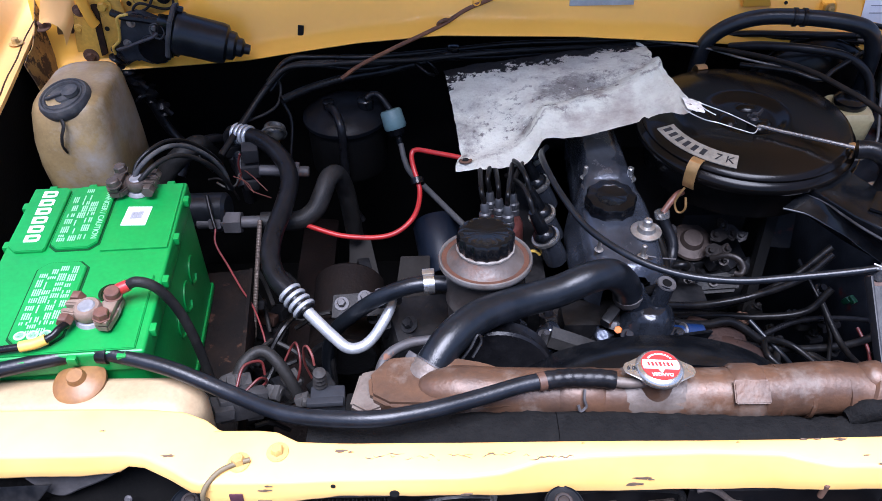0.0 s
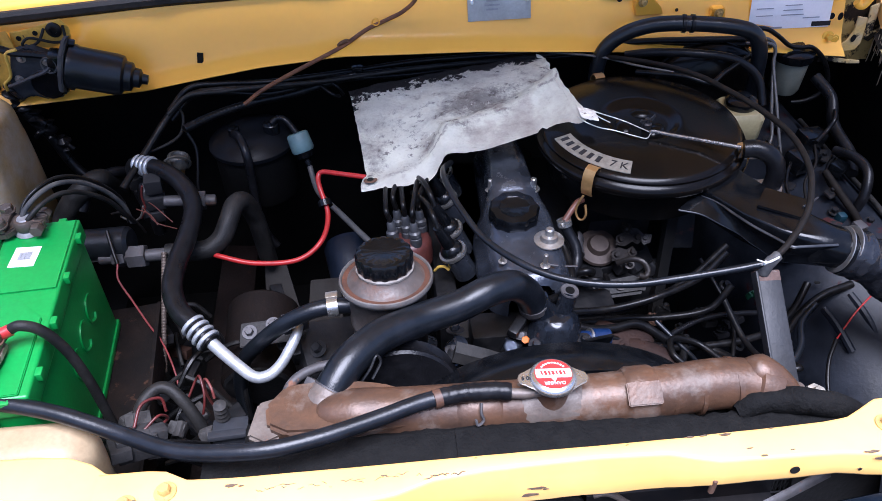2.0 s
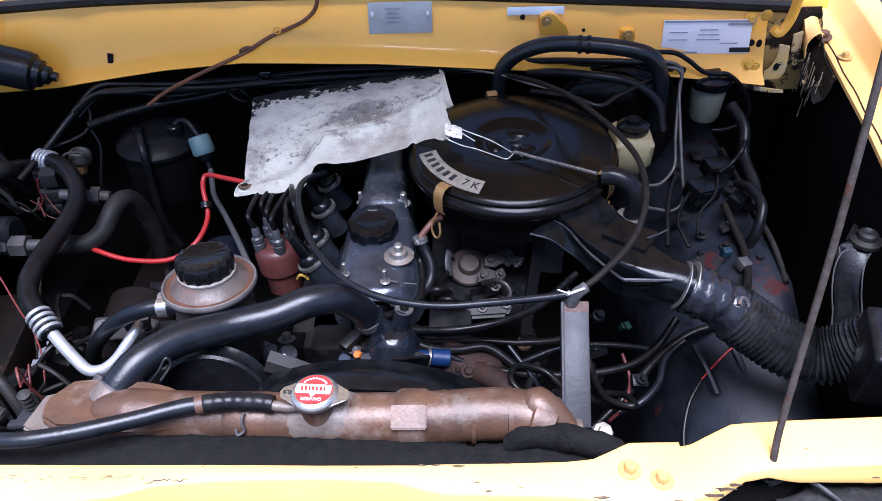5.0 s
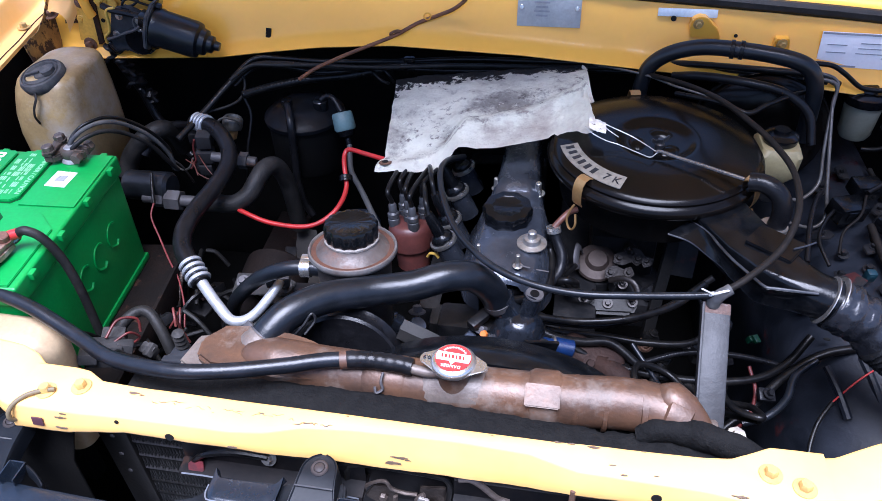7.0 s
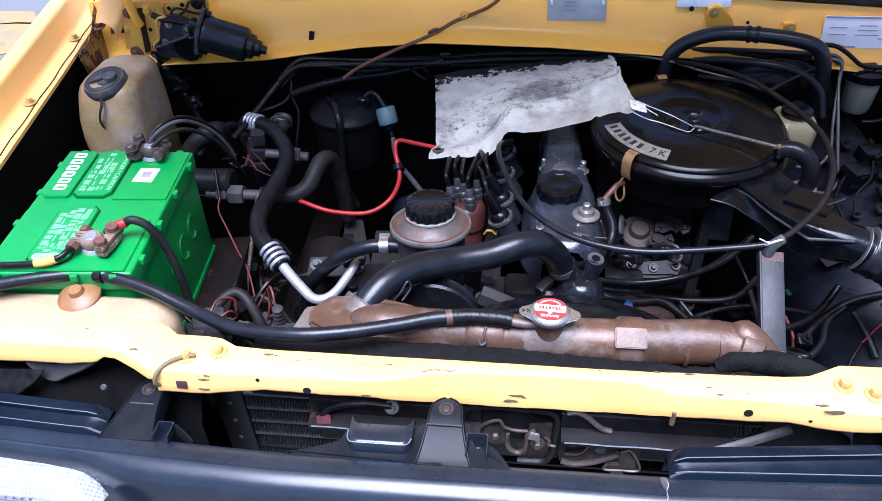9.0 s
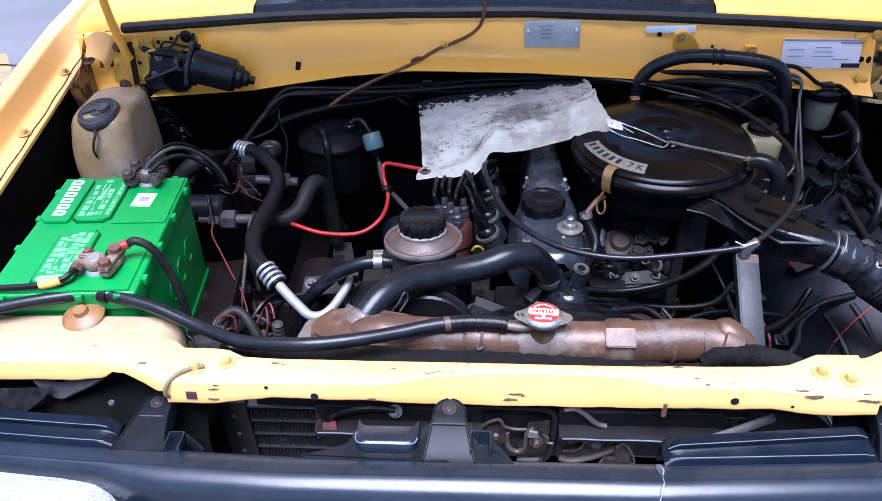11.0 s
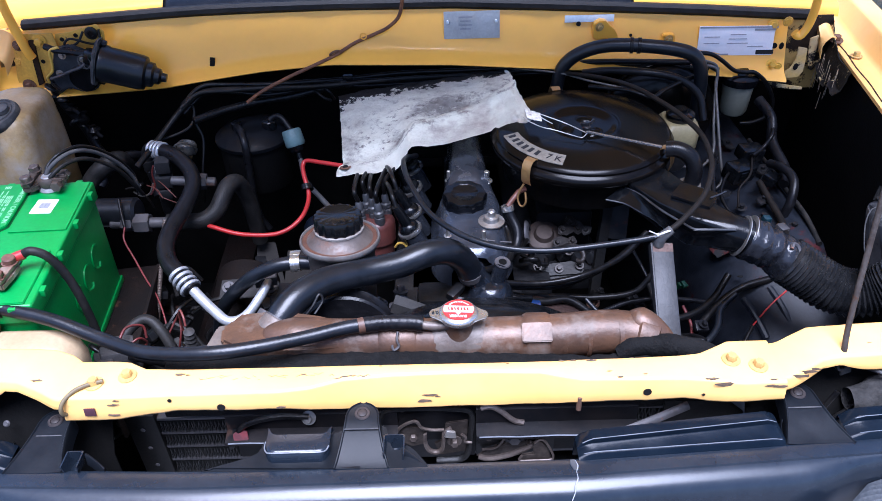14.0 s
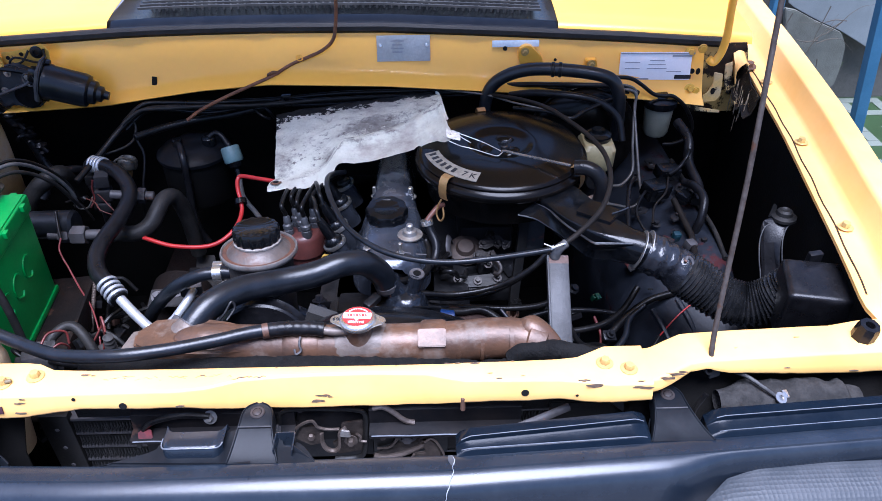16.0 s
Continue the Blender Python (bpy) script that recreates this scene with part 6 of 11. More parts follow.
for i, dx in enumerate((-0.014, -0.0095, -0.005, -0.0005, 0.004, 0.0085, 0.013)):
    bm = B()
    box(bm, (0.0030 if i % 2 else 0.0022, 0.0062, 0.0005), CM @ at(dx, 0, 0.0140, 0, 0, 12), 0)
    part("brand_bar", bm, CAP_RED, cap, "red lettering bar")
letters("DANGER", 0.0062, CM @ at(0, 0.0155 * -1, 0.0136, 0, 0, 180), WHITE_PRINT, "warning_word", cap)
letters("0.9", 0.008, CM @ at(-0.0335, 0, 0.0062, 0, 0, 180), INK, "rating", cap)
bm = B()
prism(bm, [(-0.0035, 0), (0.0035, 0), (0, -0.0055)], 0.0130, 0.0138, CM @ at(0, -0.0078, 0))
part("warning_triangle", bm, WHITE_PRINT, cap)
bm = B()
for k in range(9):
    box(bm, (0.0024, 0.0022, 0.0005), CM @ at(0.0165 * math.sin(-0.9 + k * 0.225), 0.0165 * math.cos(-0.9 + k * 0.225), 0.0134, 0, 0, -(-0.9 + k * 0.225) * 57), 0)
part("small_print", bm, WHITE_PRINT, cap)

# foam strips in front of the tank
for x0, x1, y0, y1, z0, z1 in ((-0.315, -0.060, 0.026, 0.084, 0.908, 0.911), (-0.064, 0.190, 0.026, 0.082, 0.914, 0.899), (0.180, 0.345, 0.026, 0.078, 0.899, 0.910)):
    bm = B()
    rows = []
    for i in range(48):
        f = i / 47
        x = x0 + (x1 - x0) * f
        zz = z0 + (z1 - z0) * f
        e = min(1, 9 * min(f, 1 - f) + 0.2)
        j = 0.0035 * noise.noise((x * 60, 1, z0)) + 0.002 * noise.noise((x * 170, 4, z0))
        k = 0.0016 * noise.noise((x * 90, 7, z1))
        rows.append([Vector((x, y, z)) for y, z in ((y0 + 0.002, zz - 0.05), (y0 + 0.001, zz - 0.010), (y0 + 0.005, zz - 0.004 * (2 - e)), (y0 * 0.6 + y1 * 0.4, zz + 0.001 * e + k), (y1 - 0.010 + j, zz + 0.0005 * e + k), (y1 - 0.003 + j, zz - 0.004 * (2 - e) + k), (y1 + j, zz - 0.010), (y1 - 0.002, zz - 0.05))])
    skin(bm, rows, 0.003)
    solid("foam_strip", bm, FOAM, "crumbling black foam strip before the radiator", "foam strip", group="foam strips")

bm = B()
tube(bm, [(0.232, 0.070, 0.902), (0.250, 0.074, 0.910), (0.275, 0.072, 0.914), (0.300, 0.066, 0.916), (0.325, 0.058, 0.914), (0.345, 0.050, 0.908), (0.356, 0.045, 0.900)], lambda t: 0.005 + 0.0095 * math.sin(math.pi * min(1, t * 0.9 + 0.08)) + 0.0008 * math.sin(t * 17), 14, 10)
for v in bm.verts:
    v.co += 0.004 * noise.noise_vector(v.co * 34) + 0.0012 * noise.noise_vector(v.co * 120)
solid("foam_lump", bm, FOAM, "lumpy torn black foam at the tank's end", "foam strip")

# ---- hoses at the front ----
hose = thing("upper_radiator_hose", (-0.06, 0.22, 0.85), "thick shiny black upper radiator hose", "hose")
bm = B()
tube(bm, [(-0.197, 0.132, 0.899), (-0.184, 0.149, 0.912), (-0.166, 0.171, 0.921), (-0.135, 0.203, 0.918), (-0.09, 0.235, 0.905), (-0.04, 0.255, 0.902), (0.0, 0.272, 0.907), (0.03, 0.288, 0.897), (0.052, 0.300, 0.870), (0.062, 0.305, 0.845), (0.066, 0.308, 0.832)], 0.0195, 18, 8)
part("hose_body", bm, RUBBER_SHINY, hose)
for a, b, mm in (((-0.194, 0.136, 0.902), (-0.187, 0.145, 0.909), STEEL_GREY), ((0.0625, 0.3055, 0.846), (0.065, 0.307, 0.836), STEEL_GREY)):
    bm = B()
    lathe(bm, [(0.0185, 0), (0.0208, 0.0005), (0.0208, 0.010), (0.0185, 0.0105)], along(a, b), 24)
    box(bm, (0.012, 0.016, 0.010), along(a, b) @ at(0.023, 0.004, 0.005), 0.002)
    part("hose_clamp", bm, mm, hose, "worm-drive hose clamp")
bm = B()
tube(bm, [(-0.158, 0.150, 0.905), (-0.148, 0.158, 0.915), (-0.140, 0.168, 0.925), (-0.136, 0.165, 0.917), (-0.146, 0.152, 0.906)], 0.0018, 6)
part("spring_clip", bm, GRIME, hose, "bent wire spring clip")

vac = thing("overflow_hose", (-0.3, 0.09, 0.92), "long black hose running over the tie bar to the radiator neck", "hose")
bm = B()
tube(bm, [(-0.82, 0.080, 0.932), (-0.70, 0.094, 0.944), (-0.62, 0.114, 0.949), (-0.568, 0.129, 0.948)], 0.0085, 12)
part("hose_tail", bm, RUBBER_SHINY, vac)
bm = B()
tube(bm, [(-0.575, 0.134, 0.945), (-0.55, 0.134, 0.946), (-0.53, 0.133, 0.946)], 0.0065, 12)
part("joiner", bm, YELLOW_WIRE, vac, "yellowed plastic joiner")
bm = B()
tube(bm, [(-0.538, 0.133, 0.946), (-0.52, 0.131, 0.946), (-0.46, 0.116, 0.940), (-0.394, 0.092, 0.929), (-0.33, 0.062, 0.934), (-0.254, 0.048, 0.944), (-0.20, 0.056, 0.943), (-0.143, 0.075, 0.939), (-0.10, 0.090, 0.938), (-0.072, 0.097, 0.937)], 0.0085, 12)
part("hose_body", bm, RUBBER_SHINY, vac)
bm = B()
lathe(bm, [(0.0085, 0), (0.0105, 0.0005), (0.0105, 0.012), (0.0085, 0.0125)], along((-0.538, 0.133, 0.946), (-0.52, 0.131, 0.946)), 16)
part("collar", bm, RUBBER, vac)
bm = B()
tube(bm, [(-0.076, 0.096, 0.937), (-0.05, 0.099, 0.937), (-0.02, 0.098, 0.937), (-0.004, 0.096, 0.936)], 0.0092, 18, 10, ribs=7, rib=0.0007)
part("taped_end", bm, RUBBER, vac, "tape-wrapped hose end")
bm = B()
lathe(bm, [(0.0087, 0), (0.0098, 0.0005), (0.0098, 0.008), (0.0087, 0.0085)], along((-0.083, 0.094, 0.937), (-0.072, 0.097, 0.937)), 16)
part("band", bm, mat("brown_tape", (0.09, 0.045, 0.028), rough=0.5), vac, "brown tape band")

# ---- power-steering fluid reservoir ----
psr = thing("fluid_reservoir", (-0.126, 0.295, 0.80), "rust-stained steel fluid reservoir with a black screw cap", "reservoir")
PM = at(-0.1255, 0.283, 0.798, -6, 0, 0)
bm = B()
lathe(bm, [(0, 0), (0.044, 0), (0.046, 0.004), (0.0475, 0.060), (0.0495, 0.062), (0.0495, 0.067), (0.048, 0.069), (0.049, 0.112), (0.053, 0.117), (0, 0.118)], PM, 48)
part("can", bm, mat("grimy_steel_can", (0.075, 0.066, 0.060), (0.035, 0.026, 0.022), rough=0.42, metal=0.35, scale=22, mix=0.5, bump=0.2), psr, "grimy steel can")
bm = B()
lathe(bm, [(0.051, 0.114), (0.0560, 0.117), (0.0580, 0.1205), (0.0583, 0.1235), (0.0572, 0.1262), (0.0555, 0.1268), (0.0542, 0.1255), (0.0538, 0.1232)], PM, 56)
part("rolled_rim", bm, mat("grey_rolled_steel", (0.21, 0.20, 0.19), (0.11, 0.08, 0.065), rough=0.38, metal=0.5, scale=34, mix=0.5), psr, "grey rolled steel rim")
bm = B()
lathe(bm, [(0.0540, 0.1238), (0.0525, 0.1222), (0.0500, 0.1220), (0.0480, 0.1235)], PM, 56)
part("dished_ring", bm, mat("rust_brown_steel_ring", (0.115, 0.050, 0.030), (0.06, 0.03, 0.022), rough=0.5, metal=0.2, scale=40, mix=0.5, bump=0.3), psr, "rust-brown dished ring")
bm = B()
lathe(bm, [(0.0484, 0.1232), (0.0470, 0.1245), (0.0430, 0.1285), (0.0385, 0.1320), (0.0365, 0.1350), (0.0345, 0.1375), (0.0338, 0.1430), (0, 0.143)], PM, 56)
part("neck_cone", bm, mat("stained_bare_steel", (0.125, 0.108, 0.096), (0.07, 0.048, 0.038), rough=0.45, metal=0.25, scale=24, mix=0.55, bump=0.2, spots=(0.13, 0.06, 0.036), spot_scale=22, spot_at=0.50, spot_soft=0.16), psr, "rust-stained steel neck")
bm = B()
lathe(bm, [(0.0330, 0.1380), (0.0352, 0.1385), (0.0356, 0.1410), (0.0340, 0.1425)], PM, 48, 0.012, 17)
part("crusted_collar", bm, mat("pale_crust", (0.30, 0.28, 0.25), (0.14, 0.11, 0.09), rough=0.8, scale=90, mix=0.55, bump=0.5), psr, "pale crusted collar under the cap")
bm = B()
lathe(bm, [(0.029, 0.1415), (0.0335, 0.1420), (0.0342, 0.1455), (0.0342, 0.1590), (0.0325, 0.1620), (0.0275, 0.1630), (0.026, 0.1622), (0, 0.1625)], PM, 96, 0.028, 16)
part("screw_cap", bm, PLASTIC_BLACK, psr, "scalloped black screw cap")
pipe = thing("return_hose", (-0.28, 0.29, 0.65), "black rubber return hose clamped to the reservoir", "hose")
bm = B()
tube(bm, [(-0.168, 0.297, 0.876), (-0.195, 0.297, 0.877), (-0.225, 0.294, 0.874), (-0.262, 0.292, 0.856), (-0.30, 0.298, 0.818), (-0.328, 0.310, 0.775), (-0.345, 0.315, 0.72), (-0.35, 0.315, 0.65)], 0.0105, 14)
part("hose_body", bm, RUBBER_SHINY, pipe)
bm = B()
lathe(bm, [(0.0105, 0), (0.0128, 0.0005), (0.0128, 0.014), (0.0105, 0.0145)], along((-0.203, 0.296, 0.8765), (-0.186, 0.297, 0.877)), 18)
for dz in (-0.004, 0.004):
    box(bm, (0.004, 0.020, 0.004), along((-0.203, 0.296, 0.8765), (-0.186, 0.297, 0.877)) @ at(0.0135, 0, 0.007 + dz), 0.001)
box(bm, (0.010, 0.004, 0.016), along((-0.203, 0.296, 0.8765), (-0.186, 0.297, 0.877)) @ at(0.012, 0.009, 0.007), 0.001)
part("spring_clamp", bm, CHROME, pipe, "bright spring clamp")

# ---- air-conditioning hose and pipes ----
ac = thing("ac_hose", (-0.42, 0.45, 0.80), "black air-conditioning hose with crimped aluminium ends", "hose")
bm = B()
tube(bm, [(-0.512, 0.649, 0.877), (-0.497, 0.641, 0.879), (-0.470, 0.625, 0.880), (-0.443, 0.600, 0.877), (-0.420, 0.565, 0.871), (-0.410, 0.525, 0.866), (-0.412, 0.47, 0.862), (-0.417, 0.42, 0.860), (-0.415, 0.373, 0.857), (-0.400, 0.336, 0.851), (-0.374, 0.309, 0.843)], 0.0138, 16)
part("hose_body", bm, RUBBER, ac)
for a, b in (((-0.516, 0.651, 0.877), (-0.486, 0.635, 0.8795)), ((-0.384, 0.318, 0.846), (-0.357, 0.292, 0.832))):
    L = (Vector(b) - Vector(a)).length
    bm = B()
    lathe(bm, [(0.012, 0), (0.0140, 0.001), (0.0140, L - 0.001), (0.012, L)], along(a, b), 24)
    sleeve = part("ferrule_sleeve", bm, RUBBER, ac, "black sleeve between the rings")
    for k in range(4):
        z = 0.001 + k * L / 4.1
        bm = B()
        lathe(bm, [(0.0135, z), (0.0162, z + 0.0006), (0.0172, z + 0.0022), (0.0172, z + 0.0040), (0.0162, z + 0.0056), (0.0135, z + 0.0062)], along(a, b), 28)
        part("crimp_ring", bm, ALU, sleeve, "bright aluminium crimp ring")
bm = B()
tube(bm, [(-0.360, 0.296, 0.834), (-0.345, 0.283, 0.826), (-0.320, 0.264, 0.812), (-0.303, 0.254, 0.804), (-0.286, 0.256, 0.803), (-0.271, 0.266, 0.809), (-0.258, 0.281, 0.821), (-0.249, 0.297, 0.830), (-0.246, 0.312, 0.833)], lambda t: 0.0082 - 0.0016 * t, 16)
part("tube", bm, ALU, ac, "bent bare aluminium tube")
bm = B()
box(bm, (0.034, 0.022, 0.020), at(-0.252, 0.318, 0.832, 10, 4, 18), 0.004)
disc(bm, 0.0055, 0.008, at(-0.263, 0.312, 0.841, 10, 4, 0), 12, 0.001)
part("end_block", bm, STEEL_GREY, ac, "dull grey end block")
bm = B()
tube(bm, [(-0.508, 0.648, 0.8765), (-0.520, 0.655, 0.876), (-0.528, 0.658, 0.866), (-0.530, 0.658, 0.850)], 0.0115, 14)
box(bm, (0.028, 0.024, 0.020), at(-0.527, 0.655, 0.842, 0, 6, 20), 0.004)
disc(bm, 0.0125, 0.035, at(-0.522, 0.652, 0.800, 0, -8, 0), 16, 0.003)
disc(bm, 0.011, 0.09, at(-0.518, 0.652, 0.735), 14)
part("elbow_block", bm, GRIME, ac, "grimy elbow block")

fit_ = thing("pipe_union", (-0.45, 0.49, 0.80), "grimy hexagon pipe union with a rubber-sleeved pipe", "pipe")
bm = B()
A_, B_ = (-0.552, 0.488, 0.822), (-0.40, 0.494, 0.819)
M = along(A_, B_)
lathe(bm, [(0, 0.020), (0.0125, 0.020), (0.0135, 0.022), (0.0135, 0.036), (0.0125, 0.038), (0, 0.038)], M, 6)
lathe(bm, [(0, 0.042), (0.0165, 0.042), (0.018, 0.044), (0.018, 0.066), (0.0165, 0.068), (0, 0.068)], M @ at(0, 0, 0, 0, 0, 20), 6)
disc(bm, 0.008, 0.09, M, 14)
part("hex_union", bm, STEEL_GREY, fit_, "grey hexagon nuts")
bm = B()
lathe(bm, [(0.0, 0.066), (0.0095, 0.066), (0.0095, 0.10), (0, 0.10)], M, 14)
part("pipe_end", bm, STEEL_GREY, fit_)
bm = B()
tube(bm, [(-0.455, 0.492, 0.820), (-0.425, 0.494, 0.819), (-0.395, 0.498, 0.818), (-0.374, 0.510, 0.828), (-0.362, 0.530, 0.846), (-0.355, 0.552, 0.855), (-0.346, 0.572, 0.848), (-0.340, 0.585, 0.820), (-0.336, 0.592, 0.78), (-0.333, 0.595, 0.70)], 0.0150, 16)
part("rubber_sleeve", bm, RUBBER_DUSTY, fit_, "dusty rubber sleeve")
u2 = thing("pipe_joint", (-0.44, 0.60, 0.83), "small grey pipe joint beside the hose", "pipe")
bm = B()
M = along((-0.475, 0.60, 0.838), (-0.395, 0.607, 0.828))
disc(bm, 0.009, 0.08, M, 14)
lathe(bm, [(0, 0.05), (0.015, 0.05), (0.015, 0.064), (0, 0.064)], M, 6)
part("joint", bm, STEEL_GREY, u2)

# ---- battery ----
bat = thing("battery", (-0.605, 0.264, 0.757), "bright green car battery with corroded terminals", "battery")
BM = at(-0.605, 0.264, 0.757, 0, 2, 5.5)
bm = B()
box(bm, (0.186, 0.280, 0.186), BM @ at(0, 0, 0.097), 0.006, 3)
box(bm, (0.192, 0.288, 0.012), BM @ at(0, 0, 0.008), 0.003)
case = part("case", bm, GREEN, bat)
bm = B()
box(bm, (0.194, 0.290, 0.030), BM @ at(0, 0, 0.1845), 0.004, 3)
for s in (-1, 1):
    for k in range(4):
        box(bm, (0.008, 0.012, 0.010), BM @ at(s * 0.099, -0.11 + k * 0.074, 0.193), 0.0015)
    for k in range(4):
        box(bm, (0.010, 0.007, 0.010), BM @ at(-0.075 + k * 0.050, s * 0.147, 0.194), 0.0015)
lid = part("lid", bm, GREEN, bat, "bright green moulded lid")


def panel(outline, z0, z1, bevel=0.0010, material=GREEN, name="lid_panel", parent=None, label=""):
    bm = B()
    prism(bm, outline, z0, z1, BM, bevel)
    return part(name, bm, material, parent or lid, label)


def octagon(x0, x1, y0, y1, c):
    return [(x0 + c, y0), (x1 - c, y0), (x1, y0 + c), (x1, y1 - c), (x1 - c, y1), (x0 + c, y1), (x0, y1 - c), (x0, y0 + c)]


panel([(-0.082, 0.018), (-0.050, 0.018), (-0.048, 0.022), (-0.048, 0.134), (-0.053, 0.140), (-0.094, 0.140), (-0.094, 0.030)], 0.1990, 0.2035)
panel(octagon(-0.044, 0.010, 0.020, 0.140, 0.009), 0.1990, 0.2035)
panel([(0.015, 0.014), (0.094, 0.014), (0.094, 0.142), (0.015, 0.142)], 0.1990, 0.2010)
panel([(-0.094, -0.142), (0.088, -0.142), (0.088, -0.034), (0.058, -0.002), (-0.078, -0.002), (-0.094, -0.014)], 0.1990, 0.2022)
panel(octagon(-0.044, 0.010, -0.130, -0.007, 0.010), 0.2020, 0.2055)
# darker green outlines: groove shadow painted round the raised lid panels
SHADOW_GREEN = mat("green_groove_shadow", (0.003, 0.055, 0.012), rough=0.6)
for ring, z in ((octagon(-0.0465, 0.0125, 0.0175, 0.1425, 0.010), 0.1997), (octagon(-0.0465, 0.0125, -0.1325, -0.0045, 0.011), 0.2026)):
    panel(ring, z - 0.001, z, 0, SHADOW_GREEN, "groove", None, "painted shadow in the lid's groove")
rnd = random.Random(3)
for k in range(6):
    bm = B()
    y = 0.126 - k * 0.0172
    for dx, dy, sx, sy in ((-0.0075, 0, 0.0045, 0.0125), (0.0005, 0.0045, 0.0115, 0.0036), (0.0005, -0.0045, 0.0115, 0.0036), (0.0065, 0, 0.0032, 0.0090)):
        box(bm, (sx, sy, 0.0009), BM @ at(-0.070 + 0.0006 * k + dx, y + dy, 0.2039), 0)
    part("brand_bar", bm, WHITE_PRINT, lid, "white lettering shape")
letters("DANGER / CAUTION", 0.0098, BM @ at(0.0035, 0.080, 0.2037, 0, 0, -90), GREEN_PALE, "warning_word", lid, 0.0003)
for c, y0, y1, z in ((-0.034, 0.032, 0.118, 0.2037), (-0.0215, 0.032, 0.126, 0.2037), (-0.0105, 0.034, 0.100, 0.2037), (-0.034, -0.104, -0.026, 0.2057), (-0.024, -0.118, -0.022, 0.2057), (-0.013, -0.118, -0.022, 0.2057), (-0.002, -0.105, -0.026, 0.2057)):
    y = y0
    bm = B()
    while y < y1:
        L = rnd.uniform(0.004, 0.013)
        for dx in (-0.0036, -0.0012, 0.0012, 0.0036):
            if rnd.random() < 0.85:
                box(bm, (0.0013, L, 0.0005), BM @ at(c + dx, y + L / 2, z), 0)
        y += L + rnd.uniform(0.0015, 0.006)
    part("small_print", bm, GREEN_PALE, lid, "pale caution print")
for k in range(3):
    bm = B()
    lathe(bm, [(0.0040, 0), (0.0062, 0), (0.0062, 0.0005), (0.0040, 0.0005), (0.0040, 0)], BM @ at(-0.032 + 0.013 * k, -0.119, 0.2056), 18)
    part("warning_sign", bm, GREEN_PALE, lid, "pale round warning sign")
bm = B()
box(bm, (0.030, 0.036, 0.0008), BM @ at(0.046, 0.076, 0.2015, 0, 0, -4), 0.0002)
stk = part("paper_sticker", bm, PAPER, lid, "white paper sticker")
bm = B()
for k in range(9):
    box(bm, (0.0012 if k % 3 else 0.0022, 0.014, 0.0005), BM @ at(0.040 + k * 0.0016, 0.077, 0.2021, 0, 0, -4), 0)
part("printed_line", bm, GREY_INK, stk)
bm = B()
prism(bm, [(-0.012, -0.030), (0.010, -0.034), (0.013, 0.016), (-0.006, 0.030)], 0, 0.0008, BM @ at(0.0935, -0.112, 0.075, 0, 90, 0) @ at(0, 0, 0, 0, 0, 90), 0)
part("side_sticker", bm, PAPER, case, "torn white side sticker")
for k, (dy, dz, r) in enumerate(((0.075, 0.105, 0.017), (0.030, 0.100, 0.018), (-0.015, 0.098, 0.017))):
    bm = B()
    tube(bm, [BM @ Vector((0.0935, dy + r * math.cos(a) * (1 if a < 4.2 else 0.6), dz + r * math.sin(a) * 1.15)) for a in [0.9 + q * 0.42 for q in range(12)]], 0.0024, 6, 2, flat=0.7)
    part("embossed_curl", bm, GREEN, case, "embossed curl on the side")
bm = B()
for k in range(17):
    prism(bm, [(-0.0055, 0.0), (0.0055, 0.0), (0.0016, 0.026), (-0.0016, 0.026)], 0, 0.0026, BM @ at(0.0925, -0.125 + k * 0.0155, 0.168, 0, 90, 0) @ at(0, 0, 0, 0, 0, 90), 0.0006)
part("side_ribs", bm, GREEN, case, "row of pointed ribs under the lid")
bm = B()
lathe(bm, [(0, 0.0), (0.010, 0), (0.010, 0.0016), (0.013, 0.002), (0.0138, 0.0), (0.0142, -0.002)], BM @ at(0.046, -0.060, 0.2024), 28)
part("charge_eye", bm, mat("dark_green_glass", (0.004, 0.02, 0.010), rough=0.15, spec=0.6), lid, "dark charge eye")
COPPERY = mat("corroded_brass_clamp", (0.25, 0.18, 0.135), (0.13, 0.085, 0.06), rough=0.5, metal=0.2, scale=60, mix=0.5, bump=0.35, spots=(0.30, 0.25, 0.21), spot_scale=50, spot_at=0.58)
RUSTY_NUT = mat("rust_brown_nut", (0.13, 0.055, 0.035), (0.07, 0.032, 0.022), rough=0.6, scale=90, mix=0.5, bump=0.3)
CLAMP_DARK = mat("grimy_dark_clamp", (0.075, 0.058, 0.048), (0.035, 0.026, 0.022), rough=0.5, metal=0.2, scale=60, mix=0.5, bump=0.35, spots=(0.16, 0.10, 0.075), spot_scale=50, spot_at=0.6)


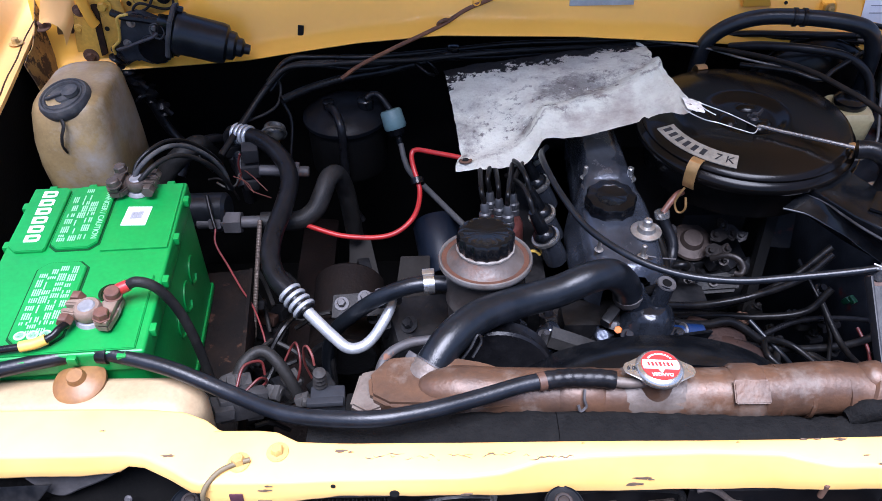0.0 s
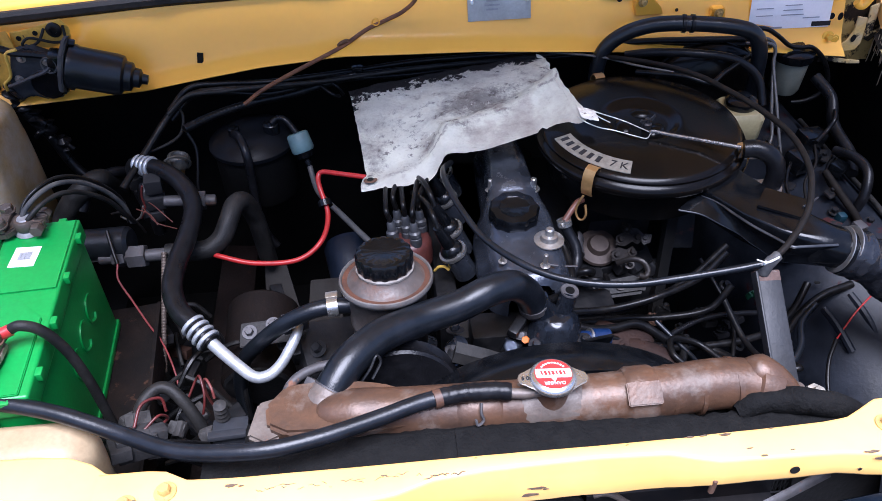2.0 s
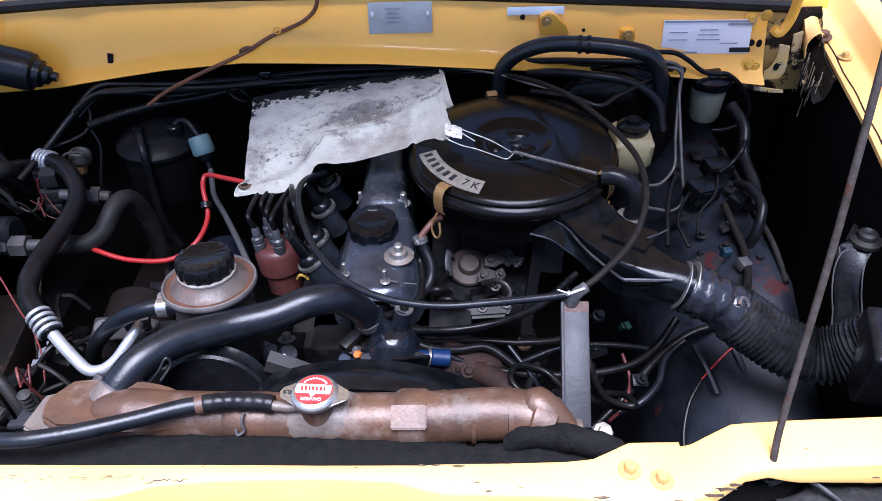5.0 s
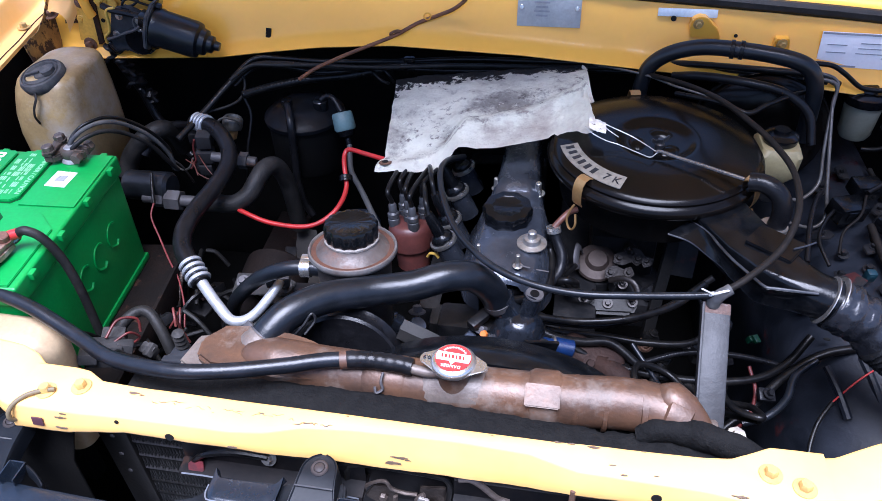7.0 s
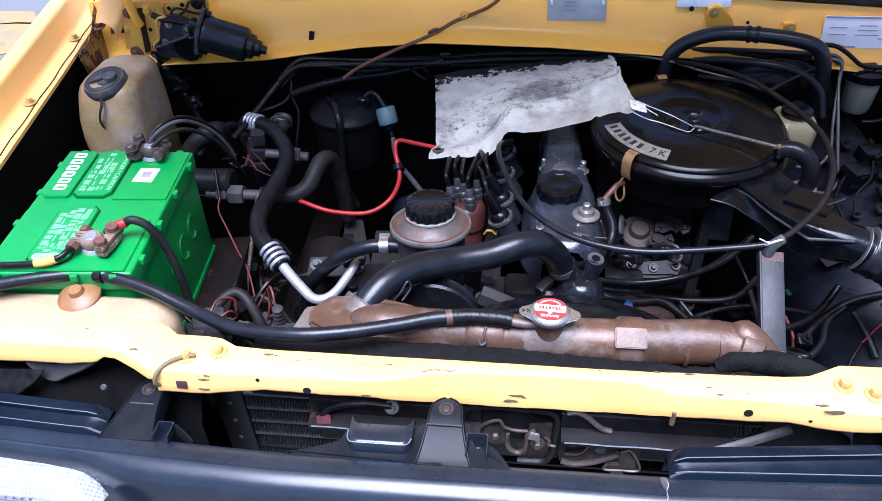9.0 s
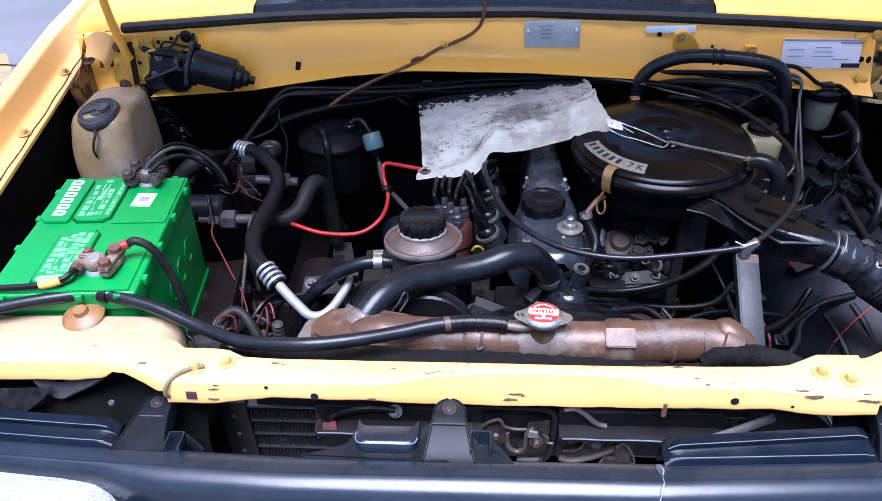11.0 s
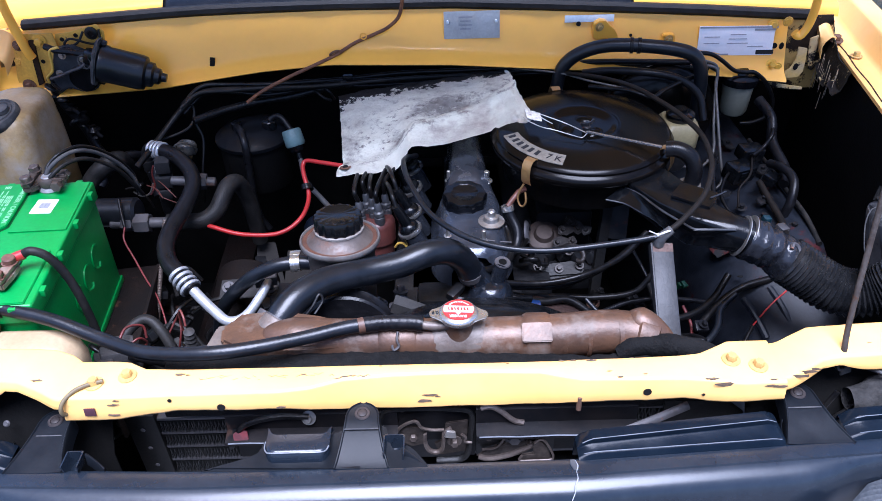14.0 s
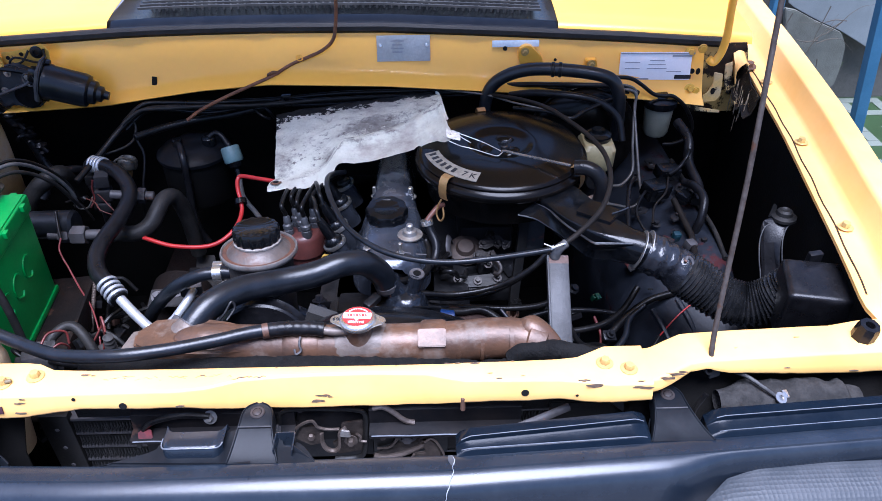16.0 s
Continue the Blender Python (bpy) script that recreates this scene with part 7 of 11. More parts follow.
def terminal(dx, dy, rz, name, body, label):
    """A clamp: ring on the post, two ears drawn together by a cross bolt, and a bar held by two bolts."""
    t = thing(name, (BM @ Vector((dx, dy, 0.203))), label, "battery clamp", group="battery clamps")
    TM = BM @ at(dx, dy, 0.202, 0, 0, rz)
    bm = B()
    lathe(bm, [(0, 0), (0.017, 0), (0.015, 0.004), (0.0095, 0.006), (0.009, 0.0195), (0.0075, 0.021), (0, 0.021)], TM, 24)
    part("post", bm, mat("grey_lead", (0.20, 0.20, 0.21), (0.33, 0.33, 0.33), rough=0.55, metal=0.3), t, "grey lead post")
    bm = B()
    lathe(bm, [(0.0090, 0.006), (0.0135, 0.006), (0.0148, 0.009), (0.0145, 0.017), (0.0125, 0.0195), (0.0090, 0.0195), (0.0090, 0.006)], TM, 32)
    for sy in (-1, 1):
        prism(bm, [(-0.026, sy * 0.0025), (-0.010, sy * 0.0025), (-0.008, sy * 0.0115), (-0.024, sy * 0.0095)][::sy], 0.006, 0.019, TM, 0.0018)
    prism(bm, [(0.009, -0.012), (0.016, -0.022), (0.030, -0.023), (0.032, 0.0), (0.030, 0.023), (0.016, 0.022), (0.009, 0.012)], 0.004, 0.014, TM, 0.002)
    part("clamp", bm, body, t)
    bm = B()
    box(bm, (0.013, 0.047, 0.006), TM @ at(0.024, 0, 0.017), 0.002)
    part("cable_bar", bm, body, t, "pale bar over the cable end")
    for sy in (-1, 1):
        bm = B()
        lathe(bm, [(0, 0), (0.0075, 0), (0.0082, 0.001), (0.0082, 0.009), (0.0075, 0.010), (0, 0.010)], TM @ at(-0.018, sy * 0.0115, 0.0125, -90 * sy, 0, 0), 6)
        part("cross_bolt", bm, RUSTY_NUT if body is COPPERY else CLAMP_DARK, t, "rust-brown cross bolt")
        bm = B()
        lathe(bm, [(0, 0), (0.0098, 0), (0.0098, 0.0012), (0.0080, 0.0014), (0.0080, 0.008), (0.0068, 0.0092), (0, 0.0092)], TM @ at(0.023, sy * 0.0155, 0.0198, 4 * sy, 5, 20 * sy), 24 if sy > 0 else 6)
        part("bar_nut", bm, RUSTY_NUT if body is COPPERY else CLAMP_DARK, t, "rust-brown nut")
    return t


terminal(0.034, -0.096, -8, "battery_clamp", COPPERY, "corroded pale brass battery clamp with rust-brown nuts")
terminal(0.040, 0.128, 176, "battery_clamp", CLAMP_DARK, "grimy dark battery clamp with leads bolted on")
cable("positive_lead", [BM @ Vector((0.056, -0.080, 0.219)), BM @ Vector((0.072, -0.074, 0.226)), (-0.505, 0.199, 0.985), (-0.489, 0.202, 0.972), (-0.476, 0.203, 0.938), (-0.468, 0.200, 0.892), (-0.464, 0.195, 0.84), (-0.462, 0.19, 0.75)], 0.0058, RUBBER_DUSTY, "thick dusty black battery lead", "battery lead", seg=12)
cable("lead_sleeve", [BM @ Vector(p) for p in ((0.054, -0.081, 0.2185), (0.063, -0.077, 0.2235), (0.074, -0.0735, 0.2262))], 0.0068, RED_WIRE, "red sleeve on the battery lead", "sleeve", seg=12)
cable("black_lead", [BM @ Vector(p) for p in ((0.017, -0.113, 0.214), (0.012, -0.122, 0.216), (0.006, -0.130, 0.214), (-0.010, -0.136, 0.211), (-0.04, -0.139, 0.209), (-0.10, -0.140, 0.206), (-0.20, -0.14, 0.19))], 0.0040, WIRE, "thin black lead along the battery's edge", "wire")
cable("yellow_tape", [BM @ Vector(p) for p in ((0.001, -0.1325, 0.2128), (-0.010, -0.136, 0.211), (-0.024, -0.1380, 0.2100))], 0.0058, YELLOW_WIRE, "yellow tape on the thin black lead", "tape")
for k, (dx, dy, dz, mm, r) in enumerate(((0.0, 0.0, -0.004, GREY_CAP, 0.0032), (0.004, -0.012, -0.012, RUBBER_DUSTY, 0.0034), (-0.004, 0.010, -0.002, WIRE, 0.0026))):
    cable("earth_lead", [(-0.578, 0.392, 0.968), (-0.573 + dx * 0.5, 0.399 + dy * 0.5, 0.980 + dz), (-0.566 + dx, 0.405 + dy, 0.990 + dz), (-0.552 + dx, 0.420 + dy, 0.999 + dz), (-0.537 + dx, 0.445 + dy, 0.996 + dz), (-0.524 + dx, 0.475 + dy, 0.974 + dz), (-0.510 + dx, 0.502 + dy, 0.938 + dz), (-0.502 + dx, 0.522 + dy, 0.895 + dz), (-0.504 + dx, 0.530, 0.855)], r, mm, "grimy lead leaving the rear battery clamp", "battery lead", group="rear battery leads")
# battery tray
tr = thing("battery_tray", (-0.60, 0.27, 0.72), "rusty dark battery tray", "tray")
bm = B()
box(bm, (0.29, 0.34, 0.006), at(-0.60, 0.27, 0.752, 0, 0, 7), 0.002)
box(bm, (0.006, 0.34, 0.05), at(-0.455, 0.285, 0.735, 0, 0, 7), 0.002)
part("tray_sheet", bm, mat("dirty_rusted_tray", (0.009, 0.0075, 0.007), (0.020, 0.013, 0.010), rough=0.75, scale=22, mix=0.45, bump=0.6, fine=120, spots=(0.055, 0.028, 0.018), spot_scale=26, spot_at=0.60, spec=0.1), tr)
for s in (-1, 1):
    bm = B()
    box(bm, (0.03, 0.03, 0.44), at(-0.60 + 0.10 * s, 0.27, 0.53), 0.003)
    part("support_leg", bm, BAY_SHADE, tr)
# ---- plastic tanks ----


def tank_shape(bm, sections):
    """A soft blow-moulded tank: rounded rectangles (x, y, half width, half depth, corner) at rising heights."""
    rings = []
    for cx, cy, w, d, c, z in sections:
        ring = []
        for q, (sx, sy) in enumerate(((1, 1), (-1, 1), (-1, -1), (1, -1))):
            for k in range(6):
                a = math.pi / 2 * (q + k / 5)
                ring.append((cx + sx * (w - c) + c * math.cos(a), cy + sy * (d - c) + c * math.sin(a), z))
        rings.append([Vector(p) for p in ring])
    skin(bm, rings, 0, True)
    bm.faces.new(list(bm.verts)[:24][::-1])
    bm.faces.new(list(bm.verts)[-24:])


wash = thing("washer_bottle", (-0.73, 0.62, 0.775), "yellowed plastic washer bottle with a grey cap", "bottle")
bm = B()
tank_shape(bm, [(-0.742, 0.628, 0.044, 0.070, 0.026, 0.775), (-0.742, 0.627, 0.051, 0.078, 0.026, 0.79), (-0.742, 0.627, 0.053, 0.080, 0.028, 0.88), (-0.741, 0.629, 0.0525, 0.080, 0.032, 0.912), (-0.740, 0.632, 0.051, 0.077, 0.034, 0.932), (-0.739, 0.635, 0.0495, 0.074, 0.034, 0.947), (-0.738, 0.638, 0.047, 0.070, 0.033, 0.957), (-0.737, 0.641, 0.043, 0.064, 0.031, 0.9630), (-0.736, 0.643, 0.036, 0.055, 0.026, 0.9655), (-0.736, 0.645, 0.022, 0.04, 0.018, 0.9665)])
bmesh.ops.transform(bm, matrix=at(-0.732, 0.618, 0.775) @ Matrix.Diagonal((1.10, 1.0, 1.13, 1)) @ at(0.742, -0.63, -0.775), verts=bm.verts)
part("bottle_body", bm, TAN_TANK, wash, angle=70)
bm = B()
WM = at(-0.727, 0.583, 0.977, 14, -6, 0) @ Matrix.Scale(1.04, 4)
lathe(bm, [(0.034, 0), (0.036, 0.002), (0.037, 0.012), (0.034, 0.017), (0.031, 0.018), (0.030, 0.016), (0.0285, 0.016), (0.0275, 0.018), (0.026, 0.018), (0.024, 0.0145), (0.012, 0.014), (0.011, 0.017), (0, 0.017)], WM, 36)
cp = part("bottle_cap", bm, GREY_CAP, wash, "dusty grey round cap")
bm = B()
lathe(bm, [(0.008, 0.015), (0.011, 0.016), (0.011, 0.022), (0.008, 0.022)], WM @ at(0.012, 0.004, 0), 18)
box(bm, (0.022, 0.004, 0.004), WM @ at(-0.012, -0.003, 0.019, 0, 0, 20), 0.001)
part("cap_grip", bm, GREY_CAP, cp)
bm = B()
tube(bm, [WM @ Vector(p) for p in ((0, -0.034, 0.006), (0.004, -0.044, 0.001), (-0.002, -0.053, -0.010), (-0.008, -0.057, -0.024), (-0.010, -0.056, -0.038))], 0.0036, 8, flat=0.5)
part("cap_strap", bm, RUBBER_DUSTY, wash, "grubby cap strap")

sh = thing("bottle_shelf", (-0.75, 0.63, 0.76), "shade-black sheet-metal shelf under the washer bottle", "shelf")
bm = B()
box(bm, (0.15, 0.19, 0.006), at(-0.765, 0.63, 0.770), 0.002)
part("shelf_plate", bm, BAY_SHADE, sh)
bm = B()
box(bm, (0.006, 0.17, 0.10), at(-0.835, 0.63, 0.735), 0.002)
part("shelf_upright", bm, BAY_SHADE, sh)

tank2 = thing("coolant_tank", (-0.58, 0.09, 0.70), "grubby cream plastic coolant tank beside the battery", "tank")
bm = B()
tank_shape(bm, [(-0.61, 0.098, 0.165, 0.024, 0.02, 0.72), (-0.605, 0.098, 0.17, 0.027, 0.022, 0.80), (-0.60, 0.098, 0.172, 0.028, 0.022, 0.89), (-0.60, 0.098, 0.168, 0.027, 0.022, 0.908), (-0.605, 0.098, 0.155, 0.022, 0.018, 0.920), (-0.61, 0.098, 0.14, 0.014, 0.010, 0.925)])
part("tank_body", bm, TANK_PALE, tank2, angle=70)
bm = B()
lathe(bm, [(0, 0.0), (0.024, 0), (0.027, 0.005), (0.027, 0.009), (0.022, 0.013), (0.010, 0.016), (0.008, 0.022), (0, 0.022)], at(-0.556, 0.112, 0.920, 10, 0, 0), 28)
part("tank_cap", bm, AMBER, tank2, "amber plastic cap with a hose spigot")

# ---- engine ----
eng = thing("engine", (0.06, 0.52, 0.35), "greasy engine with a dull cast alloy valve cover", "engine")
bm = B()
box(bm, (0.19, 0.46, 0.34), at(0.055, 0.55, 0.60), 0.012)
box(bm, (0.26, 0.40, 0.10), at(0.07, 0.55, 0.72), 0.010)
box(bm, (0.15, 0.05, 0.20), at(0.055, 0.315, 0.70), 0.010)
for k in range(6):
    box(bm, (0.03, 0.05, 0.07), at(-0.045, 0.36 + k * 0.072, 0.66 + 0.01 * (k % 2)), 0.006)
    box(bm, (0.05, 0.04, 0.05), at(0.17, 0.36 + k * 0.072, 0.685 + 0.012 * (k % 3)), 0.008)
part("block", bm, GRIME, eng, "greasy cast-iron block")
VC = [(0.325, 0.030, 0.838, 0.855), (0.335, 0.048, 0.838, 0.866), (0.36, 0.058, 0.838, 0.870), (0.40, 0.060, 0.838, 0.872), (0.47, 0.058, 0.838, 0.872), (0.50, 0.050, 0.838, 0.874), (0.52, 0.042, 0.838, 0.888), (0.56, 0.037, 0.838, 0.893), (0.68, 0.035, 0.838, 0.893), (0.69, 0.03, 0.838, 0.885)]
bm = B()
rows = []
for i in range(49):
    y = 0.325 + i * 0.365 / 48
    w, zb, zt = lerp_table(VC, y)
    rows.append([Vector((0.068 + g * w, y, z)) for g, z in ((-1.12, 0.80), (-1.10, 0.825), (-1.0, 0.832), (-0.93, zb + 0.006), (-0.82, zt - 0.010), (-0.66, zt - 0.002), (-0.3, zt), (0, zt + 0.001), (0.3, zt), (0.66, zt - 0.002), (0.82, zt - 0.010), (0.93, zb + 0.006), (1.0, 0.832), (1.10, 0.825), (1.12, 0.80))])
skin(bm, rows, 0.004)
vcover = part("valve_cover", bm, ALLOY, eng, "dull grey cast alloy valve cover", angle=50)
bm = B()
lathe(bm, [(0.026, 0), (0.033, 0.001), (0.035, 0.005), (0.0355, 0.020), (0.033, 0.024), (0.022, 0.025), (0.020, 0.0235), (0, 0.0235)], at(0.060, 0.452, 0.868, 4, 0, 0), 80, 0.035, 10)
part("oil_filler_cap", bm, PLASTIC_BLACK, eng, "black scalloped oil filler cap")
bm = B()
lathe(bm, [(0, 0), (0.021, 0), (0.021, 0.002), (0.013, 0.004), (0.011, 0.010), (0.006, 0.011), (0.006, 0.020), (0.004, 0.022), (0, 0.022)], at(0.100, 0.395, 0.872), 24)
part("cover_stud", bm, STEEL, vcover, "steel washer and stud")
for x, y, r in ((0.10, 0.515, 0.006), (0.035, 0.52, 0.004), (0.085, 0.345, 0.004), (0.03, 0.36, 0.0035)):
    bm = B()
    bolt(bm, r, at(x, y, 0.872))
    disc(bm, r * 0.8, 0.018, at(x, y, 0.874), 14, 0.001)
    part("cover_bolt", bm, CHROME if r > 0.005 else STEEL, vcover, "worn bright cover stud")
bm = B()
for a_, b_ in (((0.082, 0.348, 0.873), (0.102, 0.342, 0.873)), ((0.110, 0.340, 0.873), (0.127, 0.338, 0.873))):
    tube(bm, [a_, b_], 0.0012, 6, 2)
part("cast_mark", bm, STEEL_GREY, vcover, "bright cast mark")
# thermostat housing
bm = B()
lathe(bm, [(0, 0), (0.040, 0), (0.042, 0.006), (0.036, 0.012), (0.034, 0.026), (0.028, 0.038), (0.018, 0.045), (0, 0.047)], at(0.092, 0.294, 0.786, -6, 4, 0), 28)
tube(bm, [(0.086, 0.300, 0.815), (0.074, 0.306, 0.832), (0.066, 0.307, 0.846)], 0.0185, 16)
tube(bm, [(0.098, 0.298, 0.815), (0.106, 0.304, 0.838), (0.111, 0.309, 0.856)], 0.0120, 16)
for bx, by, bz in ((0.062, 0.268, 0.802), (0.128, 0.272, 0.800), (0.095, 0.258, 0.798)):
    bolt(bm, 0.006, at(bx, by, bz, 20, 0, 15))
box(bm, (0.07, 0.05, 0.016), at(0.088, 0.284, 0.782, 0, 0, 12), 0.006)
part("thermostat_housing", bm, mat("black_oily_alloy", (0.008, 0.010, 0.014), (0.022, 0.025, 0.032), rough=0.16, metal=0.2, scale=40, bump=0.05), eng, "black oily thermostat housing")
bm = B()
lathe(bm, [(0.0050, 0), (0.0118, 0), (0.0126, 0.002), (0.0118, 0.004), (0.0050, 0.0035)], along((0.111, 0.3085, 0.8555), (0.113, 0.307, 0.87)), 20)
part("nipple_ring", bm, STEEL_GREY, eng, "worn bright nipple ring")
bm = B()
disc(bm, 0.0062, 0.0046, along((0.111, 0.3085, 0.8555), (0.113, 0.307, 0.87)), 14, 0.0002)
part("nipple_bore", bm, BAY_SHADE, eng)
bm = B()
bolt(bm, 0.0055, at(0.050, 0.276, 0.806, 40, -20, 0), False)
part("marked_bolt", bm, ORANGE, eng, "orange-marked bolt head")
bm = B()
M = along((0.118, 0.285, 0.792), (0.172, 0.290, 0.780))
disc(bm, 0.009, 0.024, M, 16)
disc(bm, 0.0120, 0.026, M @ at(0, 0, 0.026), 18)
part("temperature_sensor", bm, BLUE, eng, "blue plastic sensor plug")
bm = B()
lathe(bm, [(0.010, 0.022), (0.0126, 0.022), (0.0126, 0.025), (0.010, 0.025)], M, 18)
part("sensor_clip", bm, CHROME, eng)
# exhaust and intake lumps
bm = B()
box(bm, (0.09, 0.045, 0.045), at(0.195, 0.31, 0.742, 10, 12, -14), 0.016, 3)
tube(bm, [(0.20, 0.30, 0.745), (0.225, 0.28, 0.752), (0.245, 0.262, 0.75), (0.25, 0.25, 0.735)], 0.016, 10)
for k in range(3):
    bolt(bm, 0.006, at(0.165 + 0.028 * k, 0.288, 0.758, 40, 10, 0))
part("manifold_end", bm, mat("brown_rusty_casting", (0.030, 0.016, 0.012), (0.016, 0.009, 0.008), rough=0.7, scale=40, bump=0.5), eng, "brown rusty casting")

# carburettor
carb = thing("carburettor", (0.21, 0.49, 0.74), "grimy carburettor with a round diaphragm and levers", "carburettor")
bm = B()
box(bm, (0.10, 0.12, 0.09), at(0.235, 0.55, 0.775), 0.012)
box(bm, (0.13, 0.10, 0.05), at(0.23, 0.47, 0.725), 0.012)
for k in range(5):
    box(bm, (0.025, 0.02, 0.02), at(0.18 + 0.025 * k, 0.44 + 0.01 * (k % 2), 0.752 + 0.008 * (k % 3), k * 9, k * 5, k * 14), 0.005)
part("carb_body", bm, GRIME, carb)
bm = B()
lathe(bm, [(0, 0), (0.022, 0), (0.030, 0.006), (0.032, 0.009), (0.030, 0.013), (0.018, 0.016), (0.014, 0.024), (0, 0.025)], at(0.197, 0.470, 0.778, 22, 0, 0), 28)
part("diaphragm", bm, mat("dusty_brown_zinc", (0.060, 0.044, 0.036), (0.034, 0.024, 0.020), rough=0.6, metal=0.4, scale=40, bump=0.2), carb, "dusty brown diaphragm housing")
ZINC = mat("dusty_zinc_levers", (0.024, 0.019, 0.016), (0.009, 0.0075, 0.007), rough=0.42, metal=0.4, scale=50, bump=0.3)
for x, y, z, rz, k in ((0.240, 0.462, 0.802, 10, 1.0), (0.258, 0.470, 0.800, -30, 0.9), (0.246, 0.485, 0.806, 60, 0.9), (0.228, 0.440, 0.792, 15, 1.0)):
    bm = B()
    prism(bm, [(-0.022 * k, -0.006), (-0.008, -0.010), (0.006, -0.004), (0.014, -0.010), (0.024 * k, -0.002), (0.020, 0.010), (0.008, 0.006), (-0.004, 0.012), (-0.018, 0.008)], 0, 0.003, at(x, y, z, 38, 6, rz), 0.0008)
    part("lever", bm, ZINC, carb, "dusty zinc lever")
    for dx in (-0.014, 0.014):
        bm = B()
        bolt(bm, 0.0042, at(x, y, z, 38, 6, rz) @ at(dx * k, 0.001, 0.003))
        part("lever_screw", bm, ZINC, carb)
bm = B()
tube(bm, [(0.215, 0.425, 0.790), (0.232, 0.418, 0.802), (0.246, 0.410, 0.804), (0.254, 0.400, 0.796), (0.250, 0.394, 0.788), (0.243, 0.398, 0.786)], 0.0042, 8, 6, flat=0.5)
part("cam_lever", bm, ZINC, carb, "curled cam lever")
bm = B()
prism(bm, [(-0.045, -0.012), (0.035, -0.014), (0.045, 0.004), (0.03, 0.016), (-0.03, 0.014)], 0, 0.020, at(0.215, 0.405, 0.752, 32, 0, 6), 0.005)
part("float_chamber", bm, BLACK_SHEET, carb, "greasy float chamber")
for x, y, z in ((0.180, 0.400, 0.772), (0.215, 0.395, 0.772), (0.25, 0.40, 0.774), (0.235, 0.425, 0.785)):
    bm = B()
    bolt(bm, 0.0045, at(x, y, z, 32, 0, 0))
    part("chamber_screw", bm, ZINC, carb)
bm = B()
tube(bm, [(0.168, 0.445, 0.79), (0.165, 0.452, 0.805), (0.167, 0.468, 0.815), (0.172, 0.475, 0.80)], 0.006, 8, flat=0.4)
part("lever", bm, STEEL_GREY, carb)
# support stay beside the carburettor
bm = B()
tube(bm, [(0.302, 0.47, 0.90), (0.296, 0.45, 0.83), (0.284, 0.415, 0.745), (0.280, 0.400, 0.700)], 0.011, 4, 4)
prism(bm, [(-0.005, -0.02), (0.032, -0.02), (0.034, 0.05), (-0.005, 0.055)], 0, 0.004, at(0.302, 0.452, 0.815, 60, 0, -8), 0.001)
stay = solid("stay_bar", bm, BLACK_SHEET, "black steel stay under the air cleaner", "bracket")
bm = B()
lathe(bm, [(0, 0), (0.011, 0), (0.012, 0.010), (0.008, 0.014), (0.006, 0.014), (0.006, 0.004), (0, 0.004)], at(0.279, 0.398, 0.692, 50, 0, 0), 14)
solid("stay_bolt", bm, RUSTY, "rusty hollow bolt at the stay's foot", "bolt")

# distributor with leads
dist = thing("distributor", (-0.095, 0.47, 0.72), "brown distributor cap with grey rubber boots", "distributor")
DM = at(-0.088, 0.464, 0.754, -8, -4, 0) @ Matrix.Scale(0.86, 4)
bm = B()
lathe(bm, [(0, 0), (0.030, 0), (0.032, 0.04), (0.038, 0.042), (0.040, 0.078), (0.036, 0.088), (0.030, 0.092), (0, 0.093)], DM, 28)
part("cap", bm, BROWN_CAP, dist)
boots = [(0.028 * math.cos(a), 0.028 * math.sin(a)) for a in (0.5, 2.1, 3.6, 5.2)] + [(0, 0)]
for k, (dx, dy) in enumerate(boots):
    bm = B()
    lathe(bm, [(0.009, 0.086), (0.0105, 0.092), (0.0105, 0.102), (0.0092, 0.103), (0.0092, 0.105), (0.0105, 0.106), (0.0105, 0.113), (0.0075, 0.116), (0.0070, 0.130), (0.005, 0.133)], DM @ at(dx, dy, 0), 18)
    part("boot", bm, mat("grey_rubber_boot", (0.055, 0.057, 0.062), (0.022, 0.022, 0.024), rough=0.4, scale=60), dist, "grey rubber boot")
ends = [(-0.03, 0.60, 0.875), (-0.09, 0.61, 0.865), (-0.12, 0.62, 0.86), (-0.06, 0.62, 0.87), (-0.10, 0.64, 0.85)]
for (dx, dy), e in zip(boots, ends):
    a = DM @ Vector((dx, dy, 0.135))
    b = DM @ Vector((dx * 1.15, dy * 1.15, 0.160))
    mid = (b + Vector(e)) / 2 + Vector((0, 0.0, 0.006))
    cable("ignition_lead", [a, b, mid, e], 0.0038, WIRE, "black ignition lead from the distributor cap", "ignition lead", group="ignition leads")
